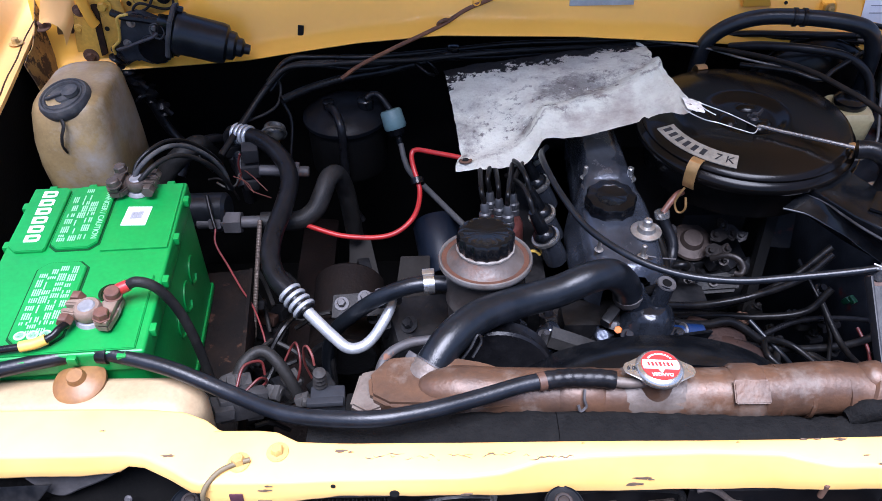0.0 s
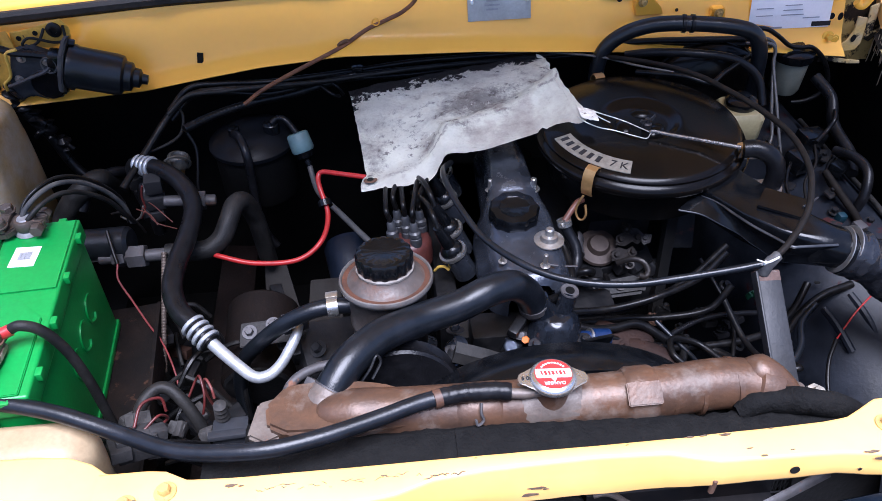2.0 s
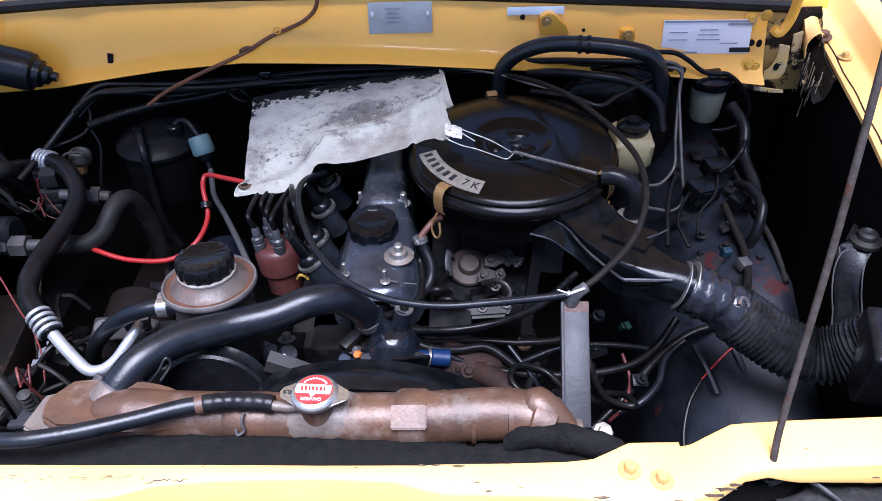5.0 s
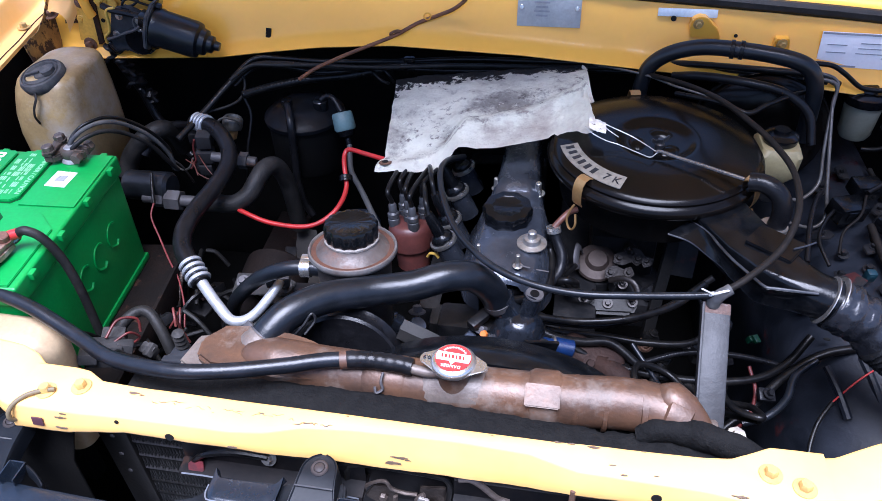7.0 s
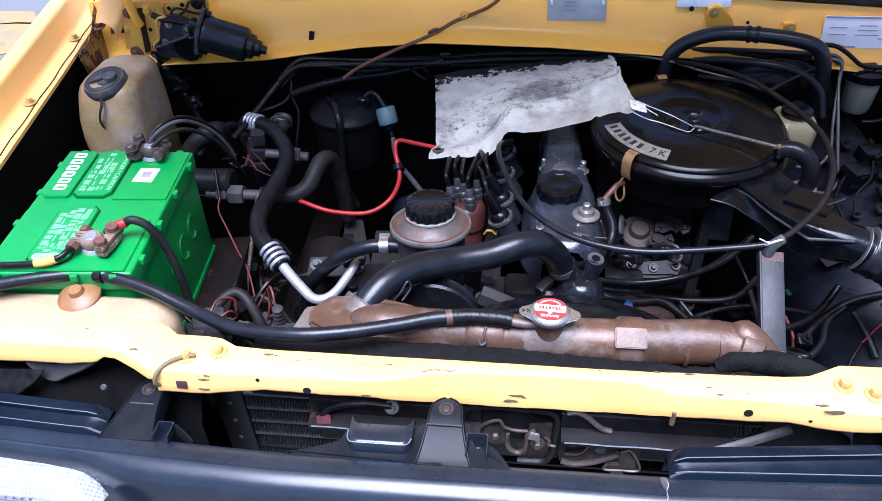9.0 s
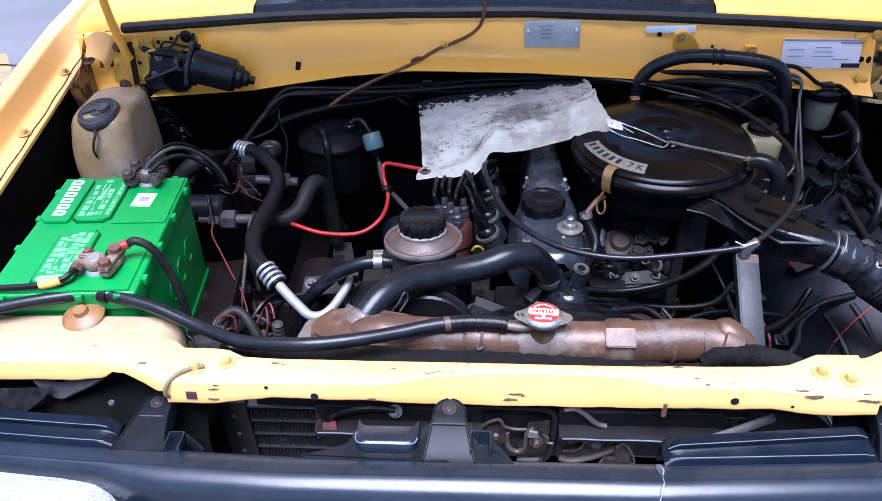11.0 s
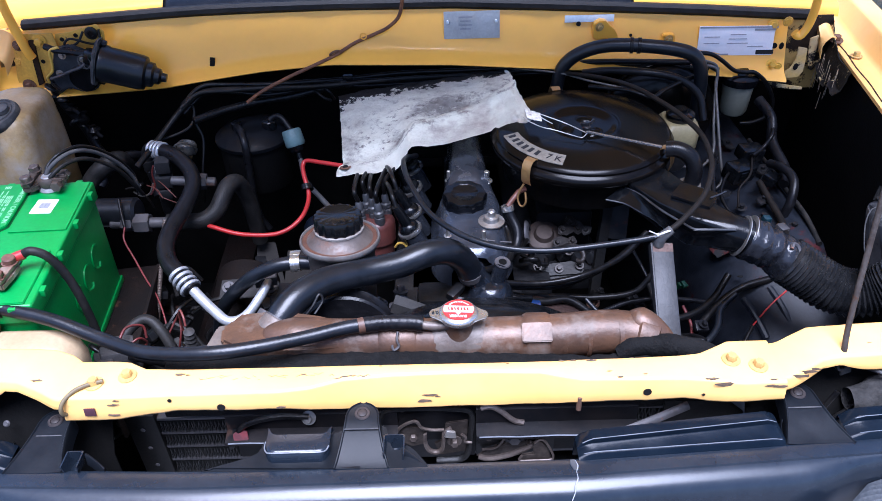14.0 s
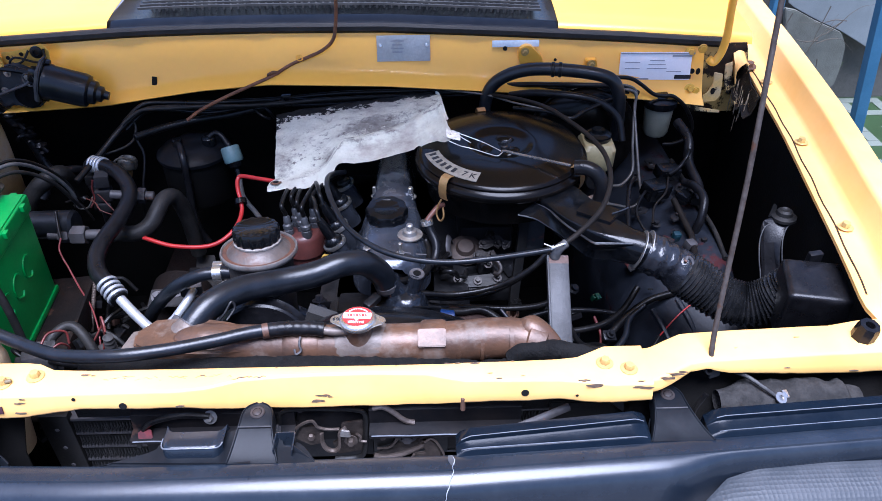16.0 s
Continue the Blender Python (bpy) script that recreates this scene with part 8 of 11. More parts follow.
for k, y in enumerate((0.425, 0.475, 0.55, 0.62)):
    plug = thing("spark_plug_boot", (-0.015, y, 0.80), "black spark plug boot in a bright steel tube", "spark plug boot", group="spark plug boots")
    M = at(-0.012, y, 0.795, 0, -24, 0)
    bm = B()
    lathe(bm, [(0.0175, 0), (0.0175, 0.046), (0.0185, 0.048), (0.0155, 0.05)], M, 22)
    part("plug_tube", bm, ALLOY, plug, "bright steel tube")
    bm = B()
    lathe(bm, [(0.0172, 0.043), (0.0205, 0.044), (0.0212, 0.047), (0.0205, 0.050), (0.0172, 0.050)], M, 28)
    part("tube_rim", bm, CHROME, plug, "bright rolled rim")
    bm = B()
    lathe(bm, [(0, 0.03), (0.0155, 0.045), (0.0172, 0.052), (0.0155, 0.058), (0.010, 0.062), (0.0085, 0.085), (0.0065, 0.10), (0, 0.10)], M, 20)
    part("boot", bm, PLASTIC_BLACK, plug)
    e = M @ Vector((0, 0, 0.098))
    cable("plug_lead", [e, e + Vector((-0.006, 0.012, 0.016)), e + Vector((-0.014, 0.045, 0.014)), e + Vector((-0.03, 0.10, -0.01))], 0.0038, WIRE, "black rubber spark plug lead", "ignition lead", group="ignition leads")

# pulley, fan and alternator behind the radiator
pul = thing("water_pump_pulley", (-0.11, 0.205, 0.80), "black ribbed pulley behind the radiator", "pulley")
bm = B()
lathe(bm, [(0.0, 0.0), (0.03, 0.0), (0.05, 0.004), (0.066, 0.002), (0.069, 0.004), (0.064, 0.010), (0.064, 0.018), (0.069, 0.024), (0.066, 0.027), (0.0, 0.027)], at(-0.115, 0.215, 0.818, 80, 0, 0), 44)
part("wheel", bm, RUBBER, pul)
bm = B()
lathe(bm, [(0.058, -0.001), (0.0605, -0.002), (0.063, -0.001)], at(-0.115, 0.2145, 0.818, 80, 0, 0), 44)
part("rim", bm, RUBBER_DUSTY, pul, "dusty pulley rim")
shr = thing("fan_shroud", (0.065, 0.165, 0.50), "black fan shroud arching behind the radiator", "fan shroud")
bm = B()
rows = []
for i in range(49):
    a = math.pi * i / 48
    rows.append([Vector((0.068 + r * 1.05 * math.cos(a), y, 0.70 + r * 0.92 * math.sin(a))) for r, y in ((0.185, 0.135), (0.222, 0.140), (0.224, 0.150), (0.214, 0.175), (0.200, 0.20))])
skin(bm, rows, 0.003)
part("shroud", bm, PLASTIC_BLACK, shr)
bm = B()
for k in range(6):
    M = at(0.068, 0.215, 0.70, 90, 0, 0) @ at(0, 0, 0, 0, 0, 60 * k + 12)
    prism(bm, [(0.04, -0.02), (0.11, -0.035), (0.175, -0.03), (0.18, 0.02), (0.11, 0.028), (0.04, 0.02)], -0.002, 0.002, M @ at(0, 0, 0, 25, 0, 0), 0.0008)
disc(bm, 0.06, 0.05, at(0.068, 0.245, 0.70, 90, 0, 0), 28)
part("fan", bm, PLASTIC_BLACK, shr, "black fan blades")
pump = thing("steering_pump", (-0.20, 0.33, 0.70), "greasy alloy pump below the reservoir", "pump")
bm = B()
box(bm, (0.10, 0.10, 0.08), at(-0.21, 0.32, 0.745, 0, 10, 15), 0.014)
disc(bm, 0.04, 0.05, at(-0.15, 0.29, 0.76, 80, 0, 10), 24)
box(bm, (0.04, 0.03, 0.03), at(-0.25, 0.325, 0.772, 12, 0, 25), 0.006)
part("pump_body", bm, GRIME, pump)
for x, y, z in ((-0.225, 0.30, 0.795), (-0.275, 0.335, 0.775), (-0.185, 0.28, 0.79)):
    bm = B()
    bolt(bm, 0.007, at(x, y, z, 15, -20, 0))
    part("bolt", bm, GRIME, pump)
alt = thing("front_accessory", (-0.03, 0.235, 0.75), "greasy alternator bracket and belt drive", "bracket")
rnd = random.Random(21)
for k in range(30):
    bm = B()
    M = at(-0.17 + 0.25 * rnd.random(), 0.232 + 0.07 * rnd.random(), 0.745 + 0.085 * rnd.random(), rnd.uniform(-40, 40), rnd.uniform(-40, 40), rnd.uniform(0, 90))
    if k % 3 == 0:
        box(bm, (rnd.uniform(0.015, 0.035), rnd.uniform(0.010, 0.025), rnd.uniform(0.008, 0.02)), M, 0.004)
    elif k % 3 == 1:
        disc(bm, rnd.uniform(0.006, 0.014), rnd.uniform(0.01, 0.03), M, 14, 0.002)
    else:
        bolt(bm, rnd.uniform(0.005, 0.008), M)
    part("casting" if k % 3 == 0 else ("boss" if k % 3 == 1 else "bolt"), bm, (GRIME, ALLOY, STEEL_GREY)[k % 3], alt)
bm = B()
tube(bm, [(-0.05, 0.22, 0.86), (-0.01, 0.215, 0.845), (0.03, 0.215, 0.82)], 0.013, 4, 4, flat=0.4)
part("belt", bm, RUBBER_DUSTY, alt, "dusty drive belt")

# oil filter and compressor below the hoses
of = thing("compressor", (-0.33, 0.38, 0.55), "rusty brown compressor low in the bay", "compressor")
bm = B()
disc(bm, 0.055, 0.14, at(-0.33, 0.34, 0.68, -80, 0, 0), 28, 0.006)
box(bm, (0.07, 0.10, 0.05), at(-0.33, 0.43, 0.70), 0.012)
part("housing", bm, mat("rust_brown_compressor", (0.009, 0.006, 0.005), (0.005, 0.004, 0.004), rough=0.7, scale=30, bump=0.3, spec=0.12), of)
bm = B()
disc(bm, 0.05, 0.012, at(-0.33, 0.335, 0.68, -80, 0, 0), 28, 0.003)
part("clutch_plate", bm, GRIME, of)
oil = thing("oil_filter", (-0.17, 0.42, 0.66), "dark blue oil filter canister with white print", "oil filter")
bm = B()
M = at(-0.175, 0.445, 0.745, -62, 0, 12)
lathe(bm, [(0, 0), (0.034, 0), (0.036, 0.004), (0.036, 0.085), (0.030, 0.095), (0, 0.096)], M, 30)
part("canister", bm, mat("dark_blue_enamel", (0.003, 0.005, 0.010), (0.007, 0.010, 0.017), rough=0.4, scale=30, spec=0.2), oil)
letters("FILTER", 0.012, M @ at(0, 0.0366, 0.045, -90, 0, 0), WHITE_PRINT, "print", oil)


# ---- air cleaner and intake ----
air = thing("air_cleaner", (0.262, 0.55, 0.87), "round satin black air cleaner with a clipped lid", "air cleaner")
AM = at(0.262, 0.55, 0.87, 0, 0, 0)
bm = B()
lathe(bm, [(0, 0), (0.125, 0), (0.132, 0.004), (0.136, 0.060), (0, 0.060)], AM, 64)
part("housing", bm, LID_BLACK, air, "black air cleaner housing")
bm = B()
lathe(bm, [(0.138, 0.050), (0.148, 0.053), (0.1525, 0.058), (0.154, 0.064), (0.153, 0.069), (0.148, 0.072), (0.146, 0.074), (0.147, 0.078), (0.144, 0.082), (0.138, 0.085), (0.118, 0.088), (0.112, 0.0895), (0.100, 0.090), (0.095, 0.0905), (0.090, 0.0905), (0.064, 0.0915), (0.0585, 0.0912), (0.0545, 0.0895), (0.050, 0.0862), (0.045, 0.0838), (0.038, 0.0828), (0, 0.0824)], AM, 96)
lid_ = part("lid", bm, LID_BLACK, air, "satin black domed lid", angle=50)
for deg in (70, 190, 310):
    bm = B()
    lathe(bm, [(0, 0.0068), (0.008, 0.0062), (0.013, 0.0035), (0.0165, 0)], AM @ at(0, 0, 0.0822, 0, 0, deg) @ at(0.027, 0, 0) @ Matrix.Diagonal((0.75, 1.1, 1, 1)), 28)
    part("lid_embossing", bm, LID_BLACK, lid_, "smooth embossed lobe in the lid's dish")
bm = B()
lathe(bm, [(0, 0), (0.007, 0), (0.007, 0.008), (0.004, 0.010), (0.004, 0.016), (0, 0.016)], AM @ at(0.004, -0.018, 0.0845), 12)
for s in (-1, 1):
    prism(bm, [(0, -0.002), (0.010, -0.002), (0.015, 0.004), (0.013, 0.007), (0.008, 0.003), (0, 0.003)], -0.001, 0.0012, AM @ at(0.004, -0.018, 0.097, 80, 0, 25 if s > 0 else 205), 0)
part("wing_nut", bm, mat("blackened_wing_nut", (0.05, 0.05, 0.055), (0.09, 0.09, 0.095), rough=0.35, metal=0.7), lid_, "dark wing nut")
# badge round the rim
bm = B()
a0, a1 = radians(193), radians(248)
rows = [[AM @ Vector((r * math.cos(a), r * math.sin(a), z)) for r, z in ((0.1135, 0.0895), (0.1135, 0.0902), (0.1385, 0.0870), (0.1385, 0.0858))] for a in [a0 + (a1 - a0) * k / 20 for k in range(21)]]
skin(bm, rows, 0.0004)
badge = part("badge", bm, mat("worn_silver_badge", (0.27, 0.25, 0.21), (0.15, 0.135, 0.105), rough=0.5, metal=0.3, scale=80, bump=0.2), lid_, "worn silver badge strip")
for k, (ch, aa) in enumerate((("b", 197), ("b", 203), ("b", 209), ("b", 215), ("b", 221), ("b", 227), ("7", 236.5), ("K", 243.5))):
    a = radians(aa)
    M = AM @ at(0.1265 * math.cos(a), 0.1265 * math.sin(a), 0.0888, 0, 0, aa + 90) @ at(0, 0, 0, 7, 0, 0)
    if ch == "b":
        bm = B()
        box(bm, (0.0064, 0.0120, 0.0007), M, 0)
        part("brand_bar", bm, INK, lid_, "black lettering bar")
    else:
        letters(ch, 0.018, M, INK, "model_mark", lid_, 0.0005)
# clips
def lid_clip(deg, hanging=True):
    M = AM @ at(0, 0, 0, 0, 0, deg) @ at(0.153, 0, 0, 0, 0, 90)
    bm = B()
    rows = []
    for o, z in ((-0.014, 0.0855), (-0.008, 0.0885), (0.0, 0.087), (0.0055, 0.080), (0.0072, 0.070), (0.0072, 0.060), (0.006, 0.052), (0.003, 0.046)):
        rows.append([M @ Vector((x, -o, z)) for x in (-0.008, 0, 0.008)])
    skin(bm, rows, 0.0012)
    c = part("lid_clip", bm, BRASS, lid_, "gold-coloured spring clip")
    if hanging:
        bm = B()
        tube(bm, [M @ Vector(p) for p in ((-0.003, -0.006, 0.046), (-0.007, -0.010, 0.034), (-0.009, -0.012, 0.020), (-0.004, -0.013, 0.010), (0.003, -0.013, 0.010), (0.007, -0.012, 0.020), (0.003, -0.009, 0.034))], 0.0017, 6)
        part("wire_loop", bm, BRASS, air, "hanging wire loop")


lid_clip(228)
lid_clip(325)
lid_clip(100, False)

snk = thing("intake_snorkel", (0.38, 0.34, 0.88), "black plastic intake snorkel from the air cleaner", "snorkel")
bm = B()
SN = [((0.328, 0.470, 0.905), 0.040, 0.022, -52), ((0.350, 0.426, 0.907), 0.039, 0.022, -50), ((0.371, 0.379, 0.909), 0.038, 0.023, -43), ((0.395, 0.340, 0.910), 0.035, 0.024, -34), ((0.419, 0.315, 0.910), 0.029, 0.025, -20), ((0.446, 0.303, 0.906), 0.0270, 0.0265, -10), ((0.478, 0.294, 0.898), 0.0275, 0.0275, -8)]
rings = []
for (x, y, z), hw, hh, deg in SN:
    M = at(x, y, z, 0, 0, deg)
    ring = []
    for q, (sx, sz) in enumerate(((1, 1), (-1, 1), (-1, -1), (1, -1))):
        for k in range(4):
            a = math.pi / 2 * (q + k / 3)
            c = 0.004 if hw > 0.034 else (0.012 if hw > 0.028 else 0.024)
            ring.append(M @ Vector((0, sx * (hw - c) + c * math.cos(a), sz * (hh - min(c, hh - 0.002)) + min(c, hh - 0.002) * math.sin(a))))
    rings.append(ring)
skin(bm, rings, 0.002, True)
part("duct", bm, PLASTIC_BLACK, snk, angle=35)
WORN_EDGE = mat("worn_shiny_plastic_edge", (0.016, 0.017, 0.02), (0.045, 0.048, 0.055), rough=0.35, scale=60, mix=0.5, spec=0.5)
LOWER = spline([(0.279, 0.400, 0.905), (0.306, 0.387, 0.905), (0.326, 0.364, 0.904), (0.342, 0.344, 0.903), (0.351, 0.328, 0.901), (0.360, 0.316, 0.899), (0.369, 0.303, 0.897), (0.380, 0.294, 0.895), (0.409, 0.289, 0.893), (0.436, 0.284, 0.891)], 6)
UPPER = spline([(0.307, 0.415, 0.917), (0.325, 0.391, 0.921), (0.336, 0.359, 0.925), (0.347, 0.333, 0.927), (0.356, 0.317, 0.928), (0.365, 0.302, 0.929), (0.378, 0.284, 0.929), (0.390, 0.282, 0.929), (0.411, 0.282, 0.928), (0.438, 0.283, 0.926)], 6)
for pts, r in ((LOWER, 0.0017), (UPPER, 0.0017)):
    bm = B()
    tube(bm, pts, r, 8, 1, raw=True, flat=0.7)
    part("moulded_edge", bm, WORN_EDGE, snk, "worn shiny moulded edge")
bm = B()
skin(bm, [[a, a.lerp(b_, 0.3) + Vector((0.003, 0.003, 0.001)), a.lerp(b_, 0.65) + Vector((0.003, 0.003, 0)), b_] for a, b_ in zip(UPPER, LOWER)], 0.002)
part("duct_side", bm, PLASTIC_BLACK, snk, "glossy side of the duct")
bm = B()
tube(bm, [(0.418, 0.345, 0.940), (0.434, 0.354, 0.939), (0.448, 0.364, 0.938)], 0.0012, 6, 3)
part("scratch", bm, WORN_EDGE, snk, "pale scratch on the duct")
bm = B()
prism(bm, [(-0.03, -0.022), (0.03, -0.022), (0.03, 0.022), (-0.03, 0.022)], 0, 0.004, at(0.400, 0.358, 0.9345, 2, 0, -36), 0.0015)
part("cover_plate", bm, PLASTIC_BLACK, snk, "flat black cover plate")
for k, d in enumerate((0.0, 0.010)):
    bm = B()
    lathe(bm, [(0.0280, 0), (0.0312, 0.0005), (0.0312, 0.0018), (0.0280, 0.0023)], along((0.454 + d, 0.2985, 0.904), (0.502 + d, 0.288, 0.889)), 36)
    part("wire_clamp", bm, STEEL, snk, "thin wire clamp")

duct = thing("intake_hose", (0.57, 0.26, 0.80), "ribbed black intake hose taped with plastic", "intake hose")
bm = B()
tube(bm, [(0.462, 0.297, 0.901), (0.50, 0.288, 0.886), (0.535, 0.278, 0.863)], lambda t: 0.0300 + 0.003 * t + 0.0018 * math.sin(9 * t) + 0.0012 * math.sin(31 * t), 36, 10)
for v in bm.verts:
    v.co += 0.0030 * noise.noise_vector(v.co * 42) + 0.0016 * noise.noise_vector(v.co * 110)
part("taped_end", bm, mat("wrinkled_black_tape", (0.012, 0.013, 0.016), (0.024, 0.025, 0.03), rough=0.2, scale=50, mix=0.5, bump=0.9, fine=70), duct, "wrinkled shiny black tape")
bm = B()
tube(bm, [(0.520, 0.279, 0.874), (0.548, 0.268, 0.858), (0.580, 0.252, 0.842), (0.612, 0.240, 0.838), (0.640, 0.232, 0.850), (0.660, 0.226, 0.872), (0.672, 0.222, 0.890)], 0.0318, 36, 12, ribs=27, rib=0.0046)
part("ribbed_hose", bm, mat("ribbed_black_rubber", (0.009, 0.0095, 0.0105), (0.022, 0.022, 0.023), rough=0.26, scale=40, mix=0.5, spec=0.4), duct, angle=80)
bm = B()
tube(bm, [(0.515, 0.262, 0.905), (0.52, 0.27, 0.908), (0.528, 0.268, 0.902), (0.53, 0.255, 0.885), (0.53, 0.245, 0.868)], 0.0028, 6)
part("wire_hook", bm, STEEL_GREY, duct, "bent wire hook")

abox = thing("intake_box", (0.70, 0.20, 0.84), "black plastic intake box under the fender ledge", "box")
XM = at(0.697, 0.188, 0.885, 8, 0, -12)
bm = B()
box(bm, (0.104, 0.078, 0.088), XM @ at(-0.012, 0, 0), 0.008, 3)
part("box_body", bm, RUBBER, abox)
bm = B()
box(bm, (0.026, 0.084, 0.094), XM @ at(0.056, 0, 0), 0.008, 3)
part("box_lid", bm, RUBBER, abox)
bm = B()
for dx in (0.024, 0.041):
    box(bm, (0.004, 0.088, 0.099), XM @ at(dx, 0, 0), 0.0015)
part("seam_flange", bm, RUBBER_DUSTY, abox)
bm = B()
box(bm, (0.02, 0.01, 0.03), XM @ at(-0.02, 0.042, 0.04, 0, 0, 20), 0.002)
part("clip", bm, RUBBER, abox)
strut = thing("lamp_bracket", (0.67, 0.34, 0.83), "black curved bracket topped with a rubber buffer", "bracket")
PATHY = spline([(0.707, 0.378, 0.905), (0.691, 0.368, 0.905), (0.681, 0.354, 0.891), (0.679, 0.336, 0.866), (0.681, 0.320, 0.842), (0.677, 0.303, 0.816), (0.665, 0.290, 0.790)], 6)
bm = B()
rows = []
for k, p in enumerate(PATHY):
    w = 0.017 + 0.003 * math.cos(k / 6)
    rows.append([p + Vector(v) for v in ((-w - 0.001, -0.012, -0.004), (-w, -0.002, 0.0), (-w * 0.6, 0, 0.001), (w * 0.6, 0, 0.001), (w, -0.002, 0.0), (w + 0.001, -0.012, -0.004), (w - 0.001, -0.012, -0.005), (w * 0.6, -0.003, -0.001), (-w * 0.6, -0.003, -0.001), (-w + 0.001, -0.012, -0.005))])
skin(bm, rows, 0, True)
part("arm", bm, RUBBER, strut, "black pressed arm")
for sx in (-1, 1):
    bm = B()
    tube(bm, [p + Vector((sx * 0.0185, -0.012, -0.004)) for p in PATHY[2:-1]], 0.0010, 6, 1)
    part("rolled_edge", bm, GREY_CAP, strut, "worn pale rolled edge")
bm = B()
lathe(bm, [(0, 0), (0.020, 0), (0.020, 0.005), (0.013, 0.008), (0.012, 0.014), (0.008, 0.017), (0.004, 0.014), (0, 0.014)], at(0.708, 0.374, 0.905), 20)
part("buffer", bm, RUBBER_DUSTY, strut, "dusty round buffer")
bm = B()
prism(bm, [(-0.008, 0), (0.006, 0), (0.004, 0.018), (0.0, 0.022)], 0, 0.003, at(0.693, 0.382, 0.905, 80, 0, 20))
part("lug", bm, RUBBER_DUSTY, strut)

# ---- steel bracket bar and accelerator cable ----
brk = thing("steel_bracket", (0.308, 0.17, 0.87), "weathered grey steel bar leaning behind the radiator", "bracket")
bm = B()
M = along((0.3085, 0.112, 0.872), (0.3135, 0.226, 0.948))
L = (Vector((0.3085, 0.112, 0.872)) - Vector((0.3135, 0.226, 0.948))).length
box(bm, (0.030, 0.010, L), M @ at(0, 0, L / 2), 0.002)
BAR_STEEL = mat("grey_painted_bar", (0.024, 0.025, 0.028), (0.015, 0.0145, 0.015), rough=0.45, metal=0.0, spec=0.25, scale=30, mix=0.5, bump=0.15, spots=(0.10, 0.05, 0.032), spot_scale=45, spot_at=0.66)
part("bar", bm, BAR_STEEL, brk)
bm = B()
box(bm, (0.003, 0.014, L * 0.97), M @ at(0.0150, 0.006, L / 2), 0.001)
part("flange", bm, BAR_STEEL, brk, "rust-edged flange")
bm = B()
box(bm, (0.0302, 0.0104, 0.014), M @ at(0, 0, L - 0.0066), 0.002)
part("rusty_end", bm, mat("flaky_rust", (0.10, 0.055, 0.04), (0.045, 0.028, 0.022), rough=0.7, scale=90, bump=0.6, spots=(0.14, 0.11, 0.10), spot_scale=80, spot_at=0.6), brk, "rusty upper end of the bar")
bm = B()
lathe(bm, [(0, 0), (0.011, 0), (0.011, 0.003), (0.007, 0.005), (0.007, 0.011), (0, 0.011)], at(0.333, 0.100, 0.880, 30, 10, 0), 8)
box(bm, (0.016, 0.022, 0.006), at(0.338, 0.092, 0.874, 20, 10, 30), 0.002)
part("foot_bolt", bm, mat("pale_zinc_bolt", (0.30, 0.28, 0.23), (0.18, 0.15, 0.12), rough=0.5, metal=0.4, scale=80), brk, "pale zinc bolt")
cable("accelerator_cable", [(-0.02, 0.56, 0.90), (-0.036, 0.50, 0.930), (-0.036, 0.445, 0.945), (-0.022, 0.39, 0.942), (0.005, 0.335, 0.932), (0.05, 0.280, 0.932), (0.10, 0.250, 0.932), (0.16, 0.236, 0.934), (0.22, 0.232, 0.942), (0.277, 0.226, 0.955), (0.313, 0.223, 0.964)], 0.0044, RUBBER_SHINY, "long black accelerator cable looping over the engine", seg=10)
DULL_SHEATH = mat("dull_brown_black_sheath", (0.008, 0.007, 0.0065), (0.016, 0.013, 0.011), rough=0.55, scale=60, mix=0.5, bump=0.2, spec=0.12)
cable("accelerator_cable", [(0.313, 0.223, 0.964), (0.345, 0.245, 0.975), (0.385, 0.29, 0.985), (0.408, 0.345, 1.0), (0.412, 0.41, 1.008), (0.398, 0.47, 1.010), (0.375, 0.52, 1.012), (0.345, 0.58, 1.010), (0.31, 0.66, 0.99), (0.26, 0.74, 0.965)], 0.0040, DULL_SHEATH, "dull cable running back from the steel bar", seg=10)
bm = B()
tube(bm, [(0.303, 0.219, 0.966), (0.309, 0.215, 0.974), (0.320, 0.220, 0.974), (0.322, 0.229, 0.964), (0.314, 0.234, 0.955), (0.304, 0.228, 0.957), (0.303, 0.219, 0.966)], 0.0013, 8)
box(bm, (0.004, 0.004, 0.004), at(0.304, 0.217, 0.970, 20, 0, 30), 0.0008)
tube(bm, [(0.304, 0.216, 0.971), (0.297, 0.214, 0.976), (0.291, 0.214, 0.979)], 0.0009, 6)
solid("cable_tie", bm, WHITE_PLASTIC, "white nylon cable tie holding the accelerator cable", "cable tie")
bm = B()
tube(bm, [(0.3085, 0.2235, 0.950), (0.312, 0.223, 0.961), (0.325, 0.2295, 0.9685)], lambda t: 0.0080 - 0.0018 * t, 14)
for v in bm.verts:
    v.co += 0.0007 * noise.noise_vector(v.co * 160)
solid("tape_wrap", bm, GREY_CAP, "grey tape wrapped round the cable at the bracket", "tape")
